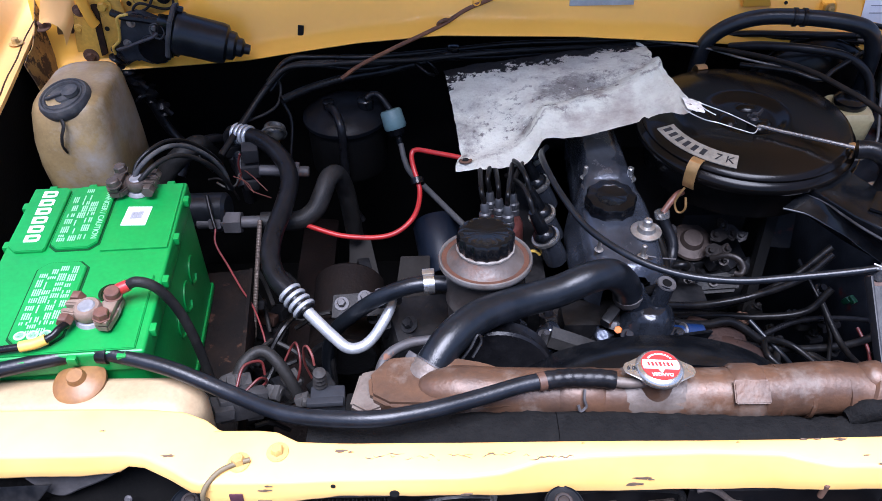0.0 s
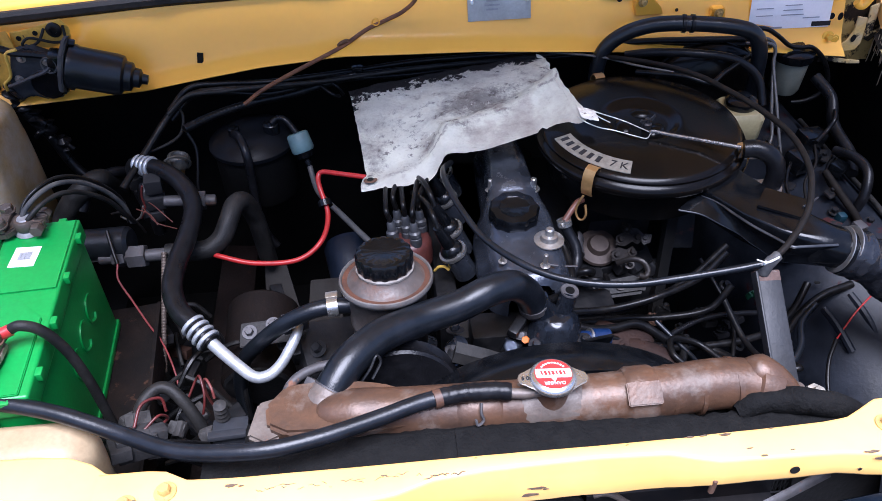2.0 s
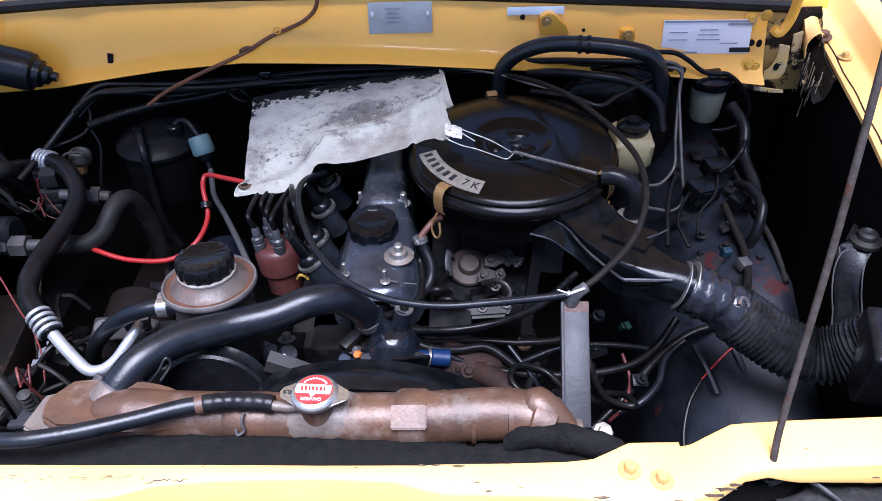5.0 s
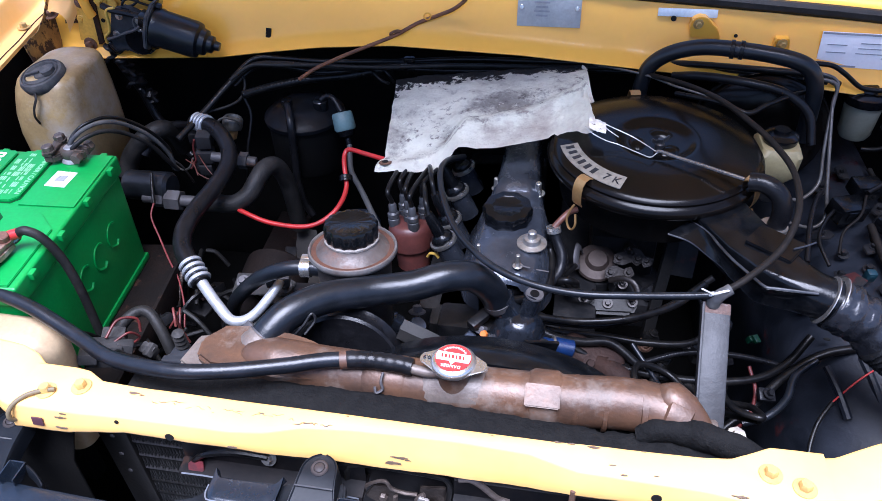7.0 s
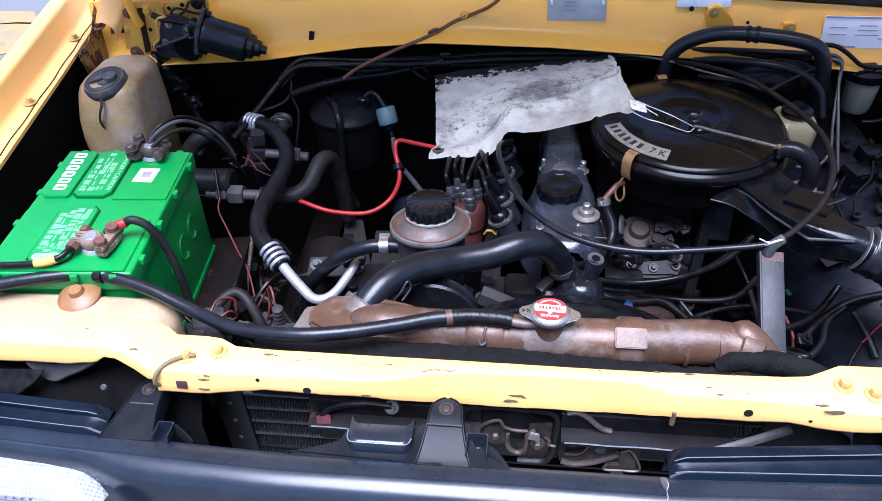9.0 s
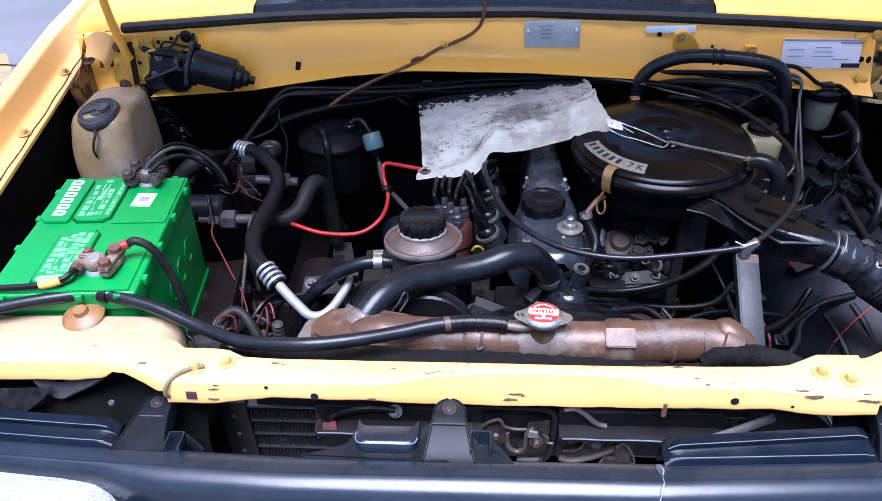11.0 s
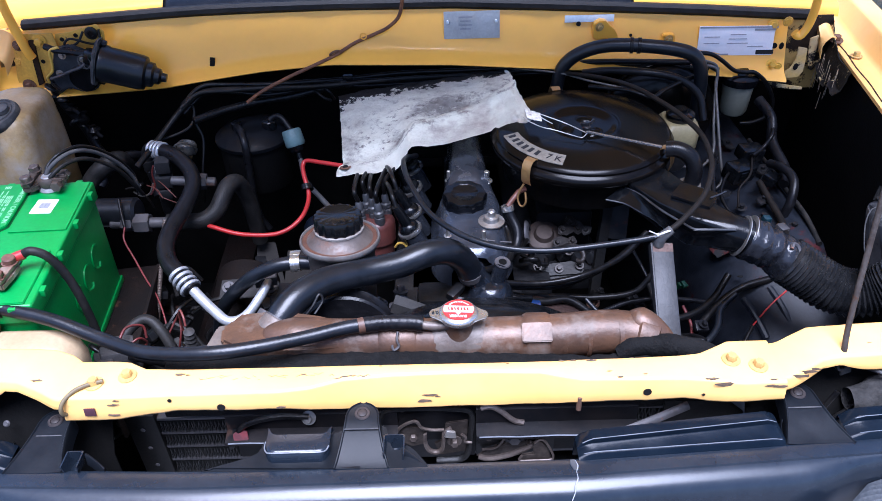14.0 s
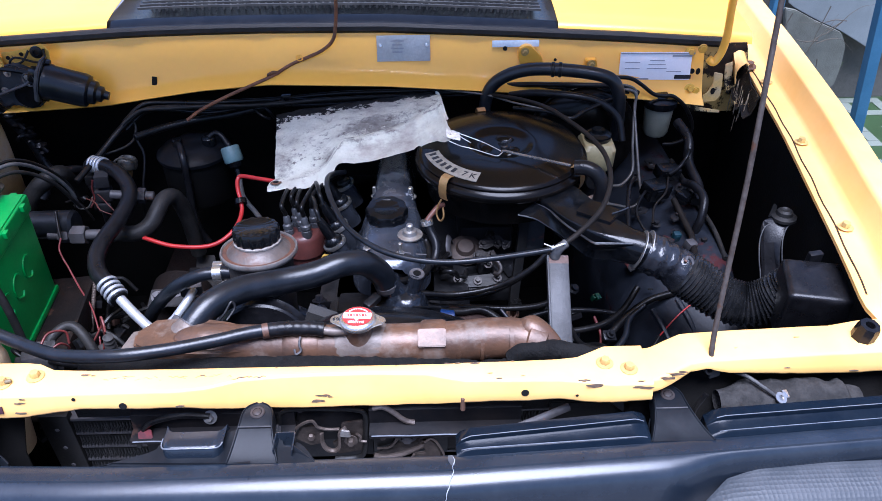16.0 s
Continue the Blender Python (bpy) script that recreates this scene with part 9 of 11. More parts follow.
for k, pts in enumerate((
        [(0.085, 0.30, 0.83), (0.13, 0.31, 0.815), (0.18, 0.32, 0.805), (0.24, 0.325, 0.815), (0.29, 0.32, 0.85), (0.325, 0.33, 0.885)],
        [(0.09, 0.305, 0.82), (0.14, 0.318, 0.80), (0.20, 0.33, 0.79), (0.25, 0.34, 0.80), (0.295, 0.345, 0.83), (0.34, 0.36, 0.87)],
        [(0.10, 0.40, 0.87), (0.125, 0.42, 0.845), (0.13, 0.37, 0.83), (0.115, 0.33, 0.835), (0.08, 0.305, 0.845)],
        [(0.165, 0.44, 0.80), (0.15, 0.41, 0.80), (0.165, 0.385, 0.80), (0.19, 0.385, 0.79), (0.195, 0.41, 0.78)],
        [(0.14, 0.31, 0.78), (0.20, 0.30, 0.755), (0.28, 0.295, 0.74), (0.36, 0.30, 0.735), (0.42, 0.315, 0.735), (0.46, 0.34, 0.745), (0.49, 0.37, 0.77)],
        [(0.15, 0.32, 0.77), (0.21, 0.31, 0.745), (0.29, 0.31, 0.73), (0.33, 0.29, 0.73), (0.36, 0.25, 0.74), (0.40, 0.215, 0.77)],
        [(0.36, 0.24, 0.69), (0.41, 0.28, 0.71), (0.46, 0.329, 0.732), (0.51, 0.36, 0.748), (0.566, 0.376, 0.754)],
        [(0.35, 0.35, 0.78), (0.36, 0.28, 0.76), (0.37, 0.23, 0.77), (0.40, 0.21, 0.78), (0.40, 0.25, 0.75), (0.38, 0.27, 0.73)],
        [(0.27, 0.24, 0.76), (0.25, 0.26, 0.77), (0.26, 0.29, 0.765), (0.30, 0.29, 0.75), (0.33, 0.25, 0.745)],
        [(0.50, 0.17, 0.645), (0.486, 0.205, 0.664), (0.485, 0.237, 0.681), (0.498, 0.275, 0.700), (0.519, 0.304, 0.716)])):
    cable("engine_wire", pts, (0.0048, 0.0048, 0.006, 0.004, 0.0055, 0.006, 0.006, 0.0045, 0.0045, 0.003)[k], WIRE, "greasy black wire beside the engine", "wire", group="wires beside the engine")
cable("thin_red_wire", [(0.519, 0.304, 0.716), (0.556, 0.334, 0.735), (0.598, 0.362, 0.750)], 0.0013, RED_WIRE, "thin red wire over the wheelhouse", "wire")
cable("vacuum_hose", [(0.127, 0.429, 0.876), (0.134, 0.420, 0.862), (0.143, 0.405, 0.846), (0.141, 0.388, 0.831), (0.126, 0.368, 0.824), (0.100, 0.350, 0.827), (0.074, 0.335, 0.834)], 0.0080, RUBBER, "short black vacuum hose at the valve cover", "hose")
cable("copper_link", [(0.158, 0.450, 0.896), (0.149, 0.444, 0.896), (0.139, 0.435, 0.890), (0.128, 0.425, 0.880)], 0.0045, mat("dull_red_brown_tube", (0.12, 0.045, 0.028), (0.08, 0.035, 0.025), rough=0.5, scale=80), "dull copper-coloured link tube by the valve cover", "tube")
bm = B()
lathe(bm, [(0.008, 0), (0.0105, 0), (0.0105, 0.009), (0.008, 0.009)], along((0.1275, 0.428, 0.880), (0.130, 0.424, 0.868)), 16)
solid("small_clamp", bm, CHROME, "bright clamp on the vacuum hose", "clamp")
bm = B()
box(bm, (0.014, 0.009, 0.012), at(0.425, 0.395, 0.728, 20, 10, 30), 0.002)
box(bm, (0.009, 0.012, 0.007), at(0.429, 0.391, 0.733, 20, 10, 30), 0.001)
solid("green_connector", bm, mat("green_connector_plastic", (0.005, 0.05, 0.022), rough=0.4), "small green plastic connector", "connector")

# breather rod and elbow hose on the air cleaner
cable("breather_rod", [(0.258, 0.497, 0.968), (0.263, 0.499, 0.970), (0.285, 0.487, 0.970), (0.315, 0.470, 0.971), (0.366, 0.440, 0.973)], 0.0026, mat("worn_black_rod", (0.30, 0.30, 0.31), (0.10, 0.10, 0.105), rough=0.25, metal=0.8, scale=60), "thin black rod across the air cleaner lid", "rod", seg=8)
elb = thing("breather_elbow", (0.40, 0.43, 0.90), "black rubber breather elbow beside the air cleaner", "hose")
bm = B()
tube(bm, [(0.375, 0.447, 0.965), (0.389, 0.443, 0.967), (0.404, 0.437, 0.963), (0.415, 0.431, 0.952), (0.420, 0.427, 0.932), (0.416, 0.424, 0.908)], 0.0125, 18)
part("elbow", bm, RUBBER, elb)
bm = B()
lathe(bm, [(0.013, 0), (0.018, 0), (0.018, 0.008), (0.013, 0.008)], at(0.414, 0.424, 0.907), 18)
box(bm, (0.03, 0.012, 0.004), at(0.398, 0.415, 0.91, 0, 20, 30), 0.001)
part("ring_clamp", bm, STEEL, elb, "bright ring clamp")
TIE = mat("bright_tie_wire", (0.70, 0.69, 0.66), (0.5, 0.48, 0.45), rough=0.35, metal=0.6, scale=90)
cable("tie_wire", [(0.178, 0.546, 0.986), (0.190, 0.538, 0.984), (0.225, 0.528, 0.974), (0.245, 0.514, 0.970), (0.258, 0.500, 0.969)], 0.0008, TIE, "bare steel tie wire to the lid's rod", "wire", group="tie wires")
cable("tie_wire", [(0.160, 0.530, 0.984), (0.170, 0.516, 0.982), (0.190, 0.512, 0.974), (0.208, 0.508, 0.971), (0.237, 0.493, 0.968), (0.250, 0.486, 0.968), (0.259, 0.496, 0.969)], 0.0008, TIE, "bare steel tie wire to the lid's rod", "wire", group="tie wires")
cable("tie_wire", [(0.186, 0.533, 0.984), (0.196, 0.530, 0.978), (0.207, 0.522, 0.975)], 0.0008, TIE, "short bent end of the tie wire", "wire", group="tie wires")

# ---- insulation sheet ----
def cloth_sheet():
    top = [(-0.175, 0.766, 0.919), (-0.10, 0.770, 0.930), (0.0, 0.777, 0.939), (0.10, 0.782, 0.948), (0.160, 0.783, 0.953)]
    low = [(-0.158, 0.526, 0.879), (-0.125, 0.525, 0.882), (-0.085, 0.526, 0.888), (-0.052, 0.528, 0.896), (-0.036, 0.536, 0.915), (-0.022, 0.542, 0.927), (0.03, 0.541, 0.931), (0.099, 0.545, 0.946), (0.138, 0.545, 0.966), (0.160, 0.522, 0.978), (0.176, 0.526, 0.982)]
    a, b = spline(top, 20), spline(low, 10)

    def pick(line, f):
        x = f * (len(line) - 1)
        i = min(int(x), len(line) - 2)
        return line[i].lerp(line[i + 1], x - i)

    bm = B()
    uv = bm.loops.layers.uv.new("UVMap")
    nu, nv = 96, 60
    grid = {}
    for i in range(nu + 1):
        u = i / nu
        for j in range(nv + 1):
            v = j / nv
            tear = max(0, 1 - abs(u - 0.735) / 0.010) * 0.06 * (1 - v) ** 6
            p = pick(b, u).lerp(pick(a, u), v + tear)
            p.z += 0.010 * math.sin(math.pi * v) * (0.3 + u)
            fold = v - 0.16 - 0.30 * u - 0.24 * u * u
            fold += 0.05 * noise.noise((u * 7, 3.3, 0.8)) + 0.02 * noise.noise((u * 22, 3.3, 1.8))
            p.z -= 0.005 * math.exp(-(fold / 0.05) ** 2) * (0.35 + 0.65 * u)
            p.z += 0.006 * math.exp(-((fold + 0.12) / 0.07) ** 2)
            p.z += 0.005 * noise.noise((u * 5, v * 4, 0.3)) + 0.0030 * abs(noise.noise((u * 11, v * 8, 1.3))) + 0.0012 * noise.noise((u * 30, v * 22, 4.1))
            if j == 0:
                p.y += 0.002 * noise.noise((u * 14, 2, 2)) + 0.001 * noise.noise((u * 90, 6, 2))
            right = max(0.0, (u - 0.80) / 0.20) ** 2
            p.x -= right * 0.008 * math.sin(math.pi * v)
            if i == nu:
                p.x += 0.0025 * noise.noise((v * 14, 5, 2)) + 0.0012 * noise.noise((v * 60, 5, 2))
            step = min(1, max(0, (v - 0.04) / 0.10))
            p.x += max(0, 1 - u / 0.25) * 0.012 * step * (1 - v) ** 0.6
            if i == 0:
                p.x += 0.0015 * noise.noise((v * 16, 7, 2))
            grid[i, j] = bm.verts.new(p)
    for i in range(nu):
        for j in range(nv):
            f = bm.faces.new((grid[i, j], grid[i + 1, j], grid[i + 1, j + 1], grid[i, j + 1]))
            for lp, (x, y) in zip(f.loops, ((i, j), (i + 1, j), (i + 1, j + 1), (i, j + 1))):
                lp[uv].uv = (x / nu, y / nv)
    bmesh.ops.solidify(bm, geom=bm.faces[:], thickness=0.0022)
    return bm


sheet = thing("insulation_sheet", (0, 0.65, 0.88), "torn stained white insulation sheet wired over the engine", "insulation sheet")
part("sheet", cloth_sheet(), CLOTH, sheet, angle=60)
bm = B()
lathe(bm, [(0.0045, 0), (0.0095, 0), (0.0105, 0.001), (0.0095, 0.002), (0.0045, 0.002)], at(-0.143, 0.541, 0.8905, -12, -4, 0), 20)
part("eyelet", bm, RUSTY, sheet, "rusty eyelet")
bm = B()
disc(bm, 0.005, 0.002, at(-0.143, 0.541, 0.8921, -12, -4, 0), 14, 0.0003)
part("eyelet_hole", bm, HOLE, sheet)
bm = B()
rnd = random.Random(8)
rows = []
for i in range(9):
    f = i / 8
    w = 0.5 + 0.5 * math.sin(math.pi * min(1, f * 1.1)) * (0.6 + 0.4 * rnd.random())
    rows.append([Vector((0.164 + 0.024 * f + 0.001 * rnd.random(), 0.538 + (k - 1.5) * 0.011 * (0.75 + 0.25 * w) - 0.008 * f, 0.986 + 0.0015 * rnd.random() - 0.003 * f)) for k in range(4)])
skin(bm, rows, 0.0008)
part("torn_corner", bm, mat("grubby_white_cloth", (0.80, 0.79, 0.72), (0.45, 0.38, 0.33), rough=0.8, scale=60, mix=0.5, bump=0.3, spots=(0.10, 0.06, 0.05), spot_scale=70, spot_at=0.60), sheet, "grubby torn white corner")
bm = B()
rows = []
for i in range(10):
    v = i / 9
    rows.append([Vector((0.150 + 0.030 * v * f, 0.785 - 0.11 * v, 0.955 - 0.012 * v + 0.010 * math.sin(6 * v) * f)) for f in (0, 0.5, 1.0)])
skin(bm, rows, 0.001)
part("folded_edge", bm, CLOTH, sheet, "folded white edge")
cable("twist_wire", [(0.15, 0.785, 0.955), (0.152, 0.78, 0.972), (0.158, 0.785, 0.978), (0.165, 0.80, 0.962), (0.17, 0.81, 0.945)], 0.0015, WIRE, "black wire twisted through the sheet's corner", "wire")

# ---- cowl side: cables, pipes, tanks ----
H = [(-0.53, 0.60, 0.868), (-0.50, 0.662, 0.893), (-0.465, 0.715, 0.925), (-0.433, 0.747, 0.941), (-0.38, 0.752, 0.945), (-0.305, 0.752, 0.943), (-0.23, 0.775, 0.935), (-0.165, 0.80, 0.930), (-0.05, 0.805, 0.932), (0.10, 0.805, 0.938), (0.22, 0.80, 0.948), (0.32, 0.81, 0.948), (0.42, 0.815, 0.95), (0.50, 0.80, 0.952)]
for k, (dy, dz, r) in enumerate(((0, 0, 0.0058), (0.010, 0.006, 0.0045), (-0.008, 0.004, 0.0035), (0.004, -0.008, 0.004))):
    w = [Vector((x, y + dy * (1 + 0.4 * math.sin(i * 1.7 + k)), z + dz * (1 + 0.5 * math.sin(i * 2.3 + k)))) for i, (x, y, z) in enumerate(H)]
    cable("harness_wire", w if k == 0 else w[2:], r, WIRE if k != 2 else RUBBER_DUSTY, "black wire of the harness along the firewall", "wire", group="firewall harness")
cable("corrugated_conduit", [(-0.442, 0.698, 0.908), (-0.40, 0.735, 0.908), (-0.34, 0.765, 0.910), (-0.27, 0.78, 0.914), (-0.20, 0.795, 0.924), (-0.16, 0.80, 0.932)], 0.0068, WIRE, "corrugated black conduit", "conduit", seg=10, ribs=46, rib=0.0006)
tagged(bpy.data.objects["corrugated_conduit"], "open-ended corrugated black wire conduit")
bm = B()
box(bm, (0.020, 0.016, 0.024), at(-0.157, 0.806, 0.932), 0.003)
solid("harness_clip", bm, PLASTIC_BLACK, "black plastic clip on the wire harness", "clip")
for k, pts in enumerate(([(-0.455, 0.73, 0.935), (-0.448, 0.73, 0.915), (-0.452, 0.71, 0.895), (-0.47, 0.69, 0.888), (-0.505, 0.67, 0.884)], [(-0.44, 0.70, 0.90), (-0.43, 0.69, 0.87), (-0.435, 0.66, 0.82), (-0.44, 0.64, 0.76)], [(-0.23, 0.79, 0.93), (-0.205, 0.77, 0.915), (-0.19, 0.775, 0.905)], [(-0.22, 0.80, 0.935), (-0.195, 0.785, 0.92), (-0.185, 0.79, 0.90)])):
    cable("loose_wire", pts, 0.0026, WIRE if k else RUBBER_DUSTY, "thin loose wire hanging from the harness", "wire", group="loose harness wires")
br = thing("bonnet_release_cable", (-0.17, 0.80, 0.95), "rusty brown cable clipped to the cowl", "cable")
bm = B()
tube(bm, [(-0.345, 0.735, 0.925), (-0.314, 0.742, 0.944), (-0.26, 0.750, 0.968), (-0.21, 0.764, 0.985), (-0.173, 0.780, 0.996), (-0.135, 0.796, 1.013), (-0.10, 0.800, 1.026), (-0.07, 0.800, 1.040), (-0.048, 0.800, 1.062), (-0.04, 0.802, 1.10), (-0.035, 0.80, 1.16), (-0.03, 0.79, 1.225)], 0.0035, 8)
part("cable_body", bm, BROWN_CABLE, br)
bm = B()
tube(bm, [(-0.183, 0.786, 0.990), (-0.180, 0.778, 1.0), (-0.168, 0.780, 1.004), (-0.163, 0.788, 0.995), (-0.172, 0.786, 0.986), (-0.183, 0.788, 0.992)], 0.0028, 6)
part("clip_loop", bm, RUSTY, br, "rusty clip loop")
bm = B()
tube(bm, [(-0.118 + 0.006 * math.cos(a), 0.795, 1.026 + 0.006 * math.sin(a)) for a in [k * 0.7 for k in range(10)]], 0.0013, 6, 2)
part("wire_ring", bm, YELLOW, br, "small yellow ring")

hp_ = thing("heater_pipe", (0.38, 0.72, 0.90), "thick black heater pipe arching before the cowl", "pipe")
bm = B()
tube(bm, [(0.248, 0.745, 0.90), (0.249, 0.748, 0.94), (0.258, 0.748, 0.975), (0.285, 0.742, 1.002), (0.33, 0.735, 1.018), (0.39, 0.722, 1.022), (0.455, 0.708, 1.018), (0.488, 0.703, 1.005), (0.503, 0.701, 0.975), (0.507, 0.700, 0.93), (0.508, 0.70, 0.885)], 0.0125, 16)
part("pipe_body", bm, RUBBER_SHINY, hp_)
for p, q in (((0.372, 0.7255, 1.0215), (0.382, 0.7235, 1.022)), ((0.385, 0.723, 1.022), (0.395, 0.7215, 1.0218))):
    bm = B()
    lathe(bm, [(0.0125, 0), (0.0145, 0.0005), (0.0145, 0.006), (0.0125, 0.0065)], along(p, q), 18)
    part("tape_band", bm, RUBBER, hp_)

boo = thing("brake_booster", (0.46, 0.82, 0.80), "black round brake booster on the firewall", "brake booster")
bm = B()
lathe(bm, [(0, 0), (0.05, 0), (0.085, 0.008), (0.108, 0.022), (0.112, 0.030), (0.112, 0.042), (0.100, 0.060), (0.08, 0.095), (0, 0.10)], at(0.455, 0.735, 0.855, -90, 0, 0), 44)
part("shell", bm, LID_BLACK, boo)
bm = B()
lathe(bm, [(0.110, 0), (0.1145, 0.001), (0.1145, 0.006), (0.110, 0.007)], at(0.455, 0.768, 0.855, -90, 0, 0), 44)
part("rim", bm, BLACK_SHEET, boo)
mc = thing("brake_fluid_tank", (0.452, 0.62, 0.84), "yellowed brake fluid tank with a black cap", "fluid tank")
bm = B()
tank_shape(bm, [(0.452, 0.625, 0.016, 0.02, 0.008, 0.85), (0.452, 0.625, 0.02, 0.026, 0.010, 0.865), (0.452, 0.625, 0.030, 0.034, 0.010, 0.88), (0.452, 0.625, 0.031, 0.036, 0.010, 0.915), (0.452, 0.625, 0.027, 0.030, 0.012, 0.924)])
part("tank_body", bm, FLUID_YELLOW, mc)
bm = B()
lathe(bm, [(0, 0), (0.023, 0), (0.025, 0.003), (0.025, 0.012), (0.018, 0.016), (0.012, 0.016), (0.011, 0.022), (0, 0.022)], at(0.452, 0.625, 0.923), 26)
part("tank_cap", bm, PLASTIC_BLACK, mc, "black ribbed cap")
bm = B()
disc(bm, 0.018, 0.13, at(0.452, 0.60, 0.845, -90, 0, 0), 18)
part("cylinder", bm, GRIME, mc, "grimy master cylinder")
cl = thing("clutch_fluid_tank", (0.612, 0.785, 0.84), "milky clutch fluid tank with a black cap", "fluid tank")
bm = B()
lathe(bm, [(0, 0), (0.022, 0.002), (0.026, 0.01), (0.029, 0.055), (0.030, 0.068), (0, 0.068)], at(0.612, 0.780, 0.852), 28)
part("tank_body", bm, FLUID_TANK, cl)
bm = B()
lathe(bm, [(0, 0), (0.034, 0), (0.035, 0.003), (0.035, 0.014), (0.026, 0.019), (0.016, 0.020), (0.013, 0.027), (0, 0.027)], at(0.612, 0.780, 0.918), 28, 0.015, 12)
part("tank_cap", bm, PLASTIC_BLACK, cl, "black cap")
BRAKE_PIPE = mat("dull_steel_brake_pipe", (0.125, 0.120, 0.110), (0.055, 0.048, 0.042), rough=0.4, metal=0.3, scale=60, mix=0.5)
for k, (pts, mm, r) in enumerate((
        ([(0.495, 0.745, 0.980), (0.528, 0.740, 0.979), (0.545, 0.735, 0.969), (0.543, 0.720, 0.949), (0.539, 0.700, 0.922), (0.536, 0.670, 0.880), (0.535, 0.645, 0.843), (0.515, 0.625, 0.826), (0.493, 0.615, 0.826), (0.456, 0.605, 0.838)], BRAKE_PIPE, 0.0028),
        ([(0.493, 0.735, 0.975), (0.533, 0.730, 0.974), (0.544, 0.725, 0.962), (0.541, 0.715, 0.943), (0.542, 0.675, 0.896), (0.546, 0.635, 0.839), (0.550, 0.615, 0.805), (0.544, 0.605, 0.792), (0.528, 0.600, 0.785), (0.495, 0.595, 0.795), (0.468, 0.590, 0.804)], BRAKE_PIPE, 0.0028),
        ([(0.502, 0.760, 0.989), (0.538, 0.765, 0.984), (0.562, 0.765, 0.971), (0.590, 0.765, 0.950), (0.612, 0.765, 0.945), (0.633, 0.765, 0.943), (0.661, 0.765, 0.919), (0.684, 0.768, 0.877), (0.678, 0.770, 0.847), (0.655, 0.772, 0.833), (0.632, 0.775, 0.830)], WIRE, 0.0040),
        ([(0.30, 0.76, 0.955), (0.34, 0.73, 0.972), (0.40, 0.70, 0.98), (0.46, 0.69, 0.97), (0.50, 0.68, 0.94), (0.51, 0.66, 0.90)], RUBBER, 0.007),
        ([(0.30, 0.70, 0.955), (0.36, 0.66, 0.965), (0.40, 0.64, 0.96), (0.43, 0.66, 0.965), (0.48, 0.70, 0.965), (0.53, 0.75, 0.95)], WIRE, 0.004),
        ([(0.17, 0.79, 0.955), (0.25, 0.74, 0.965), (0.30, 0.71, 0.962), (0.36, 0.69, 0.955)], BRAKE_PIPE, 0.0020),
        ([(0.22, 0.80, 0.955), (0.32, 0.78, 0.968), (0.42, 0.765, 0.972), (0.52, 0.76, 0.968), (0.56, 0.77, 0.95)], WIRE, 0.0055),
        ([(0.24, 0.805, 0.945), (0.34, 0.785, 0.96), (0.44, 0.77, 0.962), (0.54, 0.765, 0.955)], WIRE, 0.0045),
        ([(0.64, 0.74, 0.90), (0.655, 0.70, 0.88), (0.65, 0.66, 0.85), (0.655, 0.60, 0.83), (0.64, 0.56, 0.82)], RUBBER, 0.0095),
        ([(0.60, 0.62, 0.845), (0.625, 0.64, 0.85), (0.64, 0.65, 0.868), (0.65, 0.67, 0.872)], WIRE, 0.004),
        ([(0.60, 0.57, 0.82), (0.605, 0.53, 0.81), (0.61, 0.48, 0.80), (0.60, 0.43, 0.80), (0.585, 0.39, 0.81)], DULL_SHEATH, 0.006))):
    cable("brake_line" if mm is BRAKE_PIPE else "side_cable", pts, r, mm, "bent steel brake line near the wheelhouse" if mm is BRAKE_PIPE else "grimy black cable near the wheelhouse", "brake line" if mm is BRAKE_PIPE else "cable", group="lines near the wheelhouse")
for k, (x, y, z, sx, sy, sz, rz, mm, lab) in enumerate(((0.575, 0.605, 0.822, 0.05, 0.035, 0.03, 25, PLASTIC_BLACK, "black plastic relay box on the wheelhouse"), (0.605, 0.645, 0.838, 0.045, 0.03, 0.025, 15, PLASTIC_BLACK, "black plastic connector on the wheelhouse"), (0.62, 0.57, 0.825, 0.03, 0.022, 0.02, 40, PLASTIC_BLACK, "small black plug on the wheelhouse"), (0.578, 0.468, 0.806, 0.014, 0.012, 0.018, 10, mat("teal_connector_plastic", (0.008, 0.032, 0.045), rough=0.4), "small teal plastic connector on the wheelhouse"), (0.60, 0.450, 0.80, 0.018, 0.018, 0.016, 20, STEEL_GREY, "small steel fitting on the wheelhouse"))):
    bm = B()
    box(bm, (sx, sy, sz), at(x, y, z, 8, 5, rz), 0.003)
    box(bm, (sx * 0.6, sy * 1.15, sz * 0.5), at(x, y, z + sz * 0.1, 8, 5, rz), 0.002)
    solid("connector", bm, mm, lab, "connector", group="connectors on the wheelhouse")

# ---- wiper motor ----
wm = thing("wiper_motor", (-0.60, 0.76, 0.95), "black wiper motor bolted to the cowl", "wiper motor")
M = along((-0.606, 0.746, 1.008), (-0.488, 0.752, 0.970)) @ Matrix.Diagonal((0.96, 0.96, 1.22, 1))
bm = B()
lathe(bm, [(0, 0), (0.031, 0), (0.0365, 0.003), (0.0365, 0.010), (0.0345, 0.013), (0.0340, 0.060), (0.0320, 0.067), (0.0245, 0.070), (0.0235, 0.078), (0.0165, 0.081), (0.0155, 0.088), (0.009, 0.091), (0.008, 0.098), (0, 0.099)], M, 36)
part("motor_can", bm, RUBBER_SHINY, wm, "glossy black motor can")
bm = B()
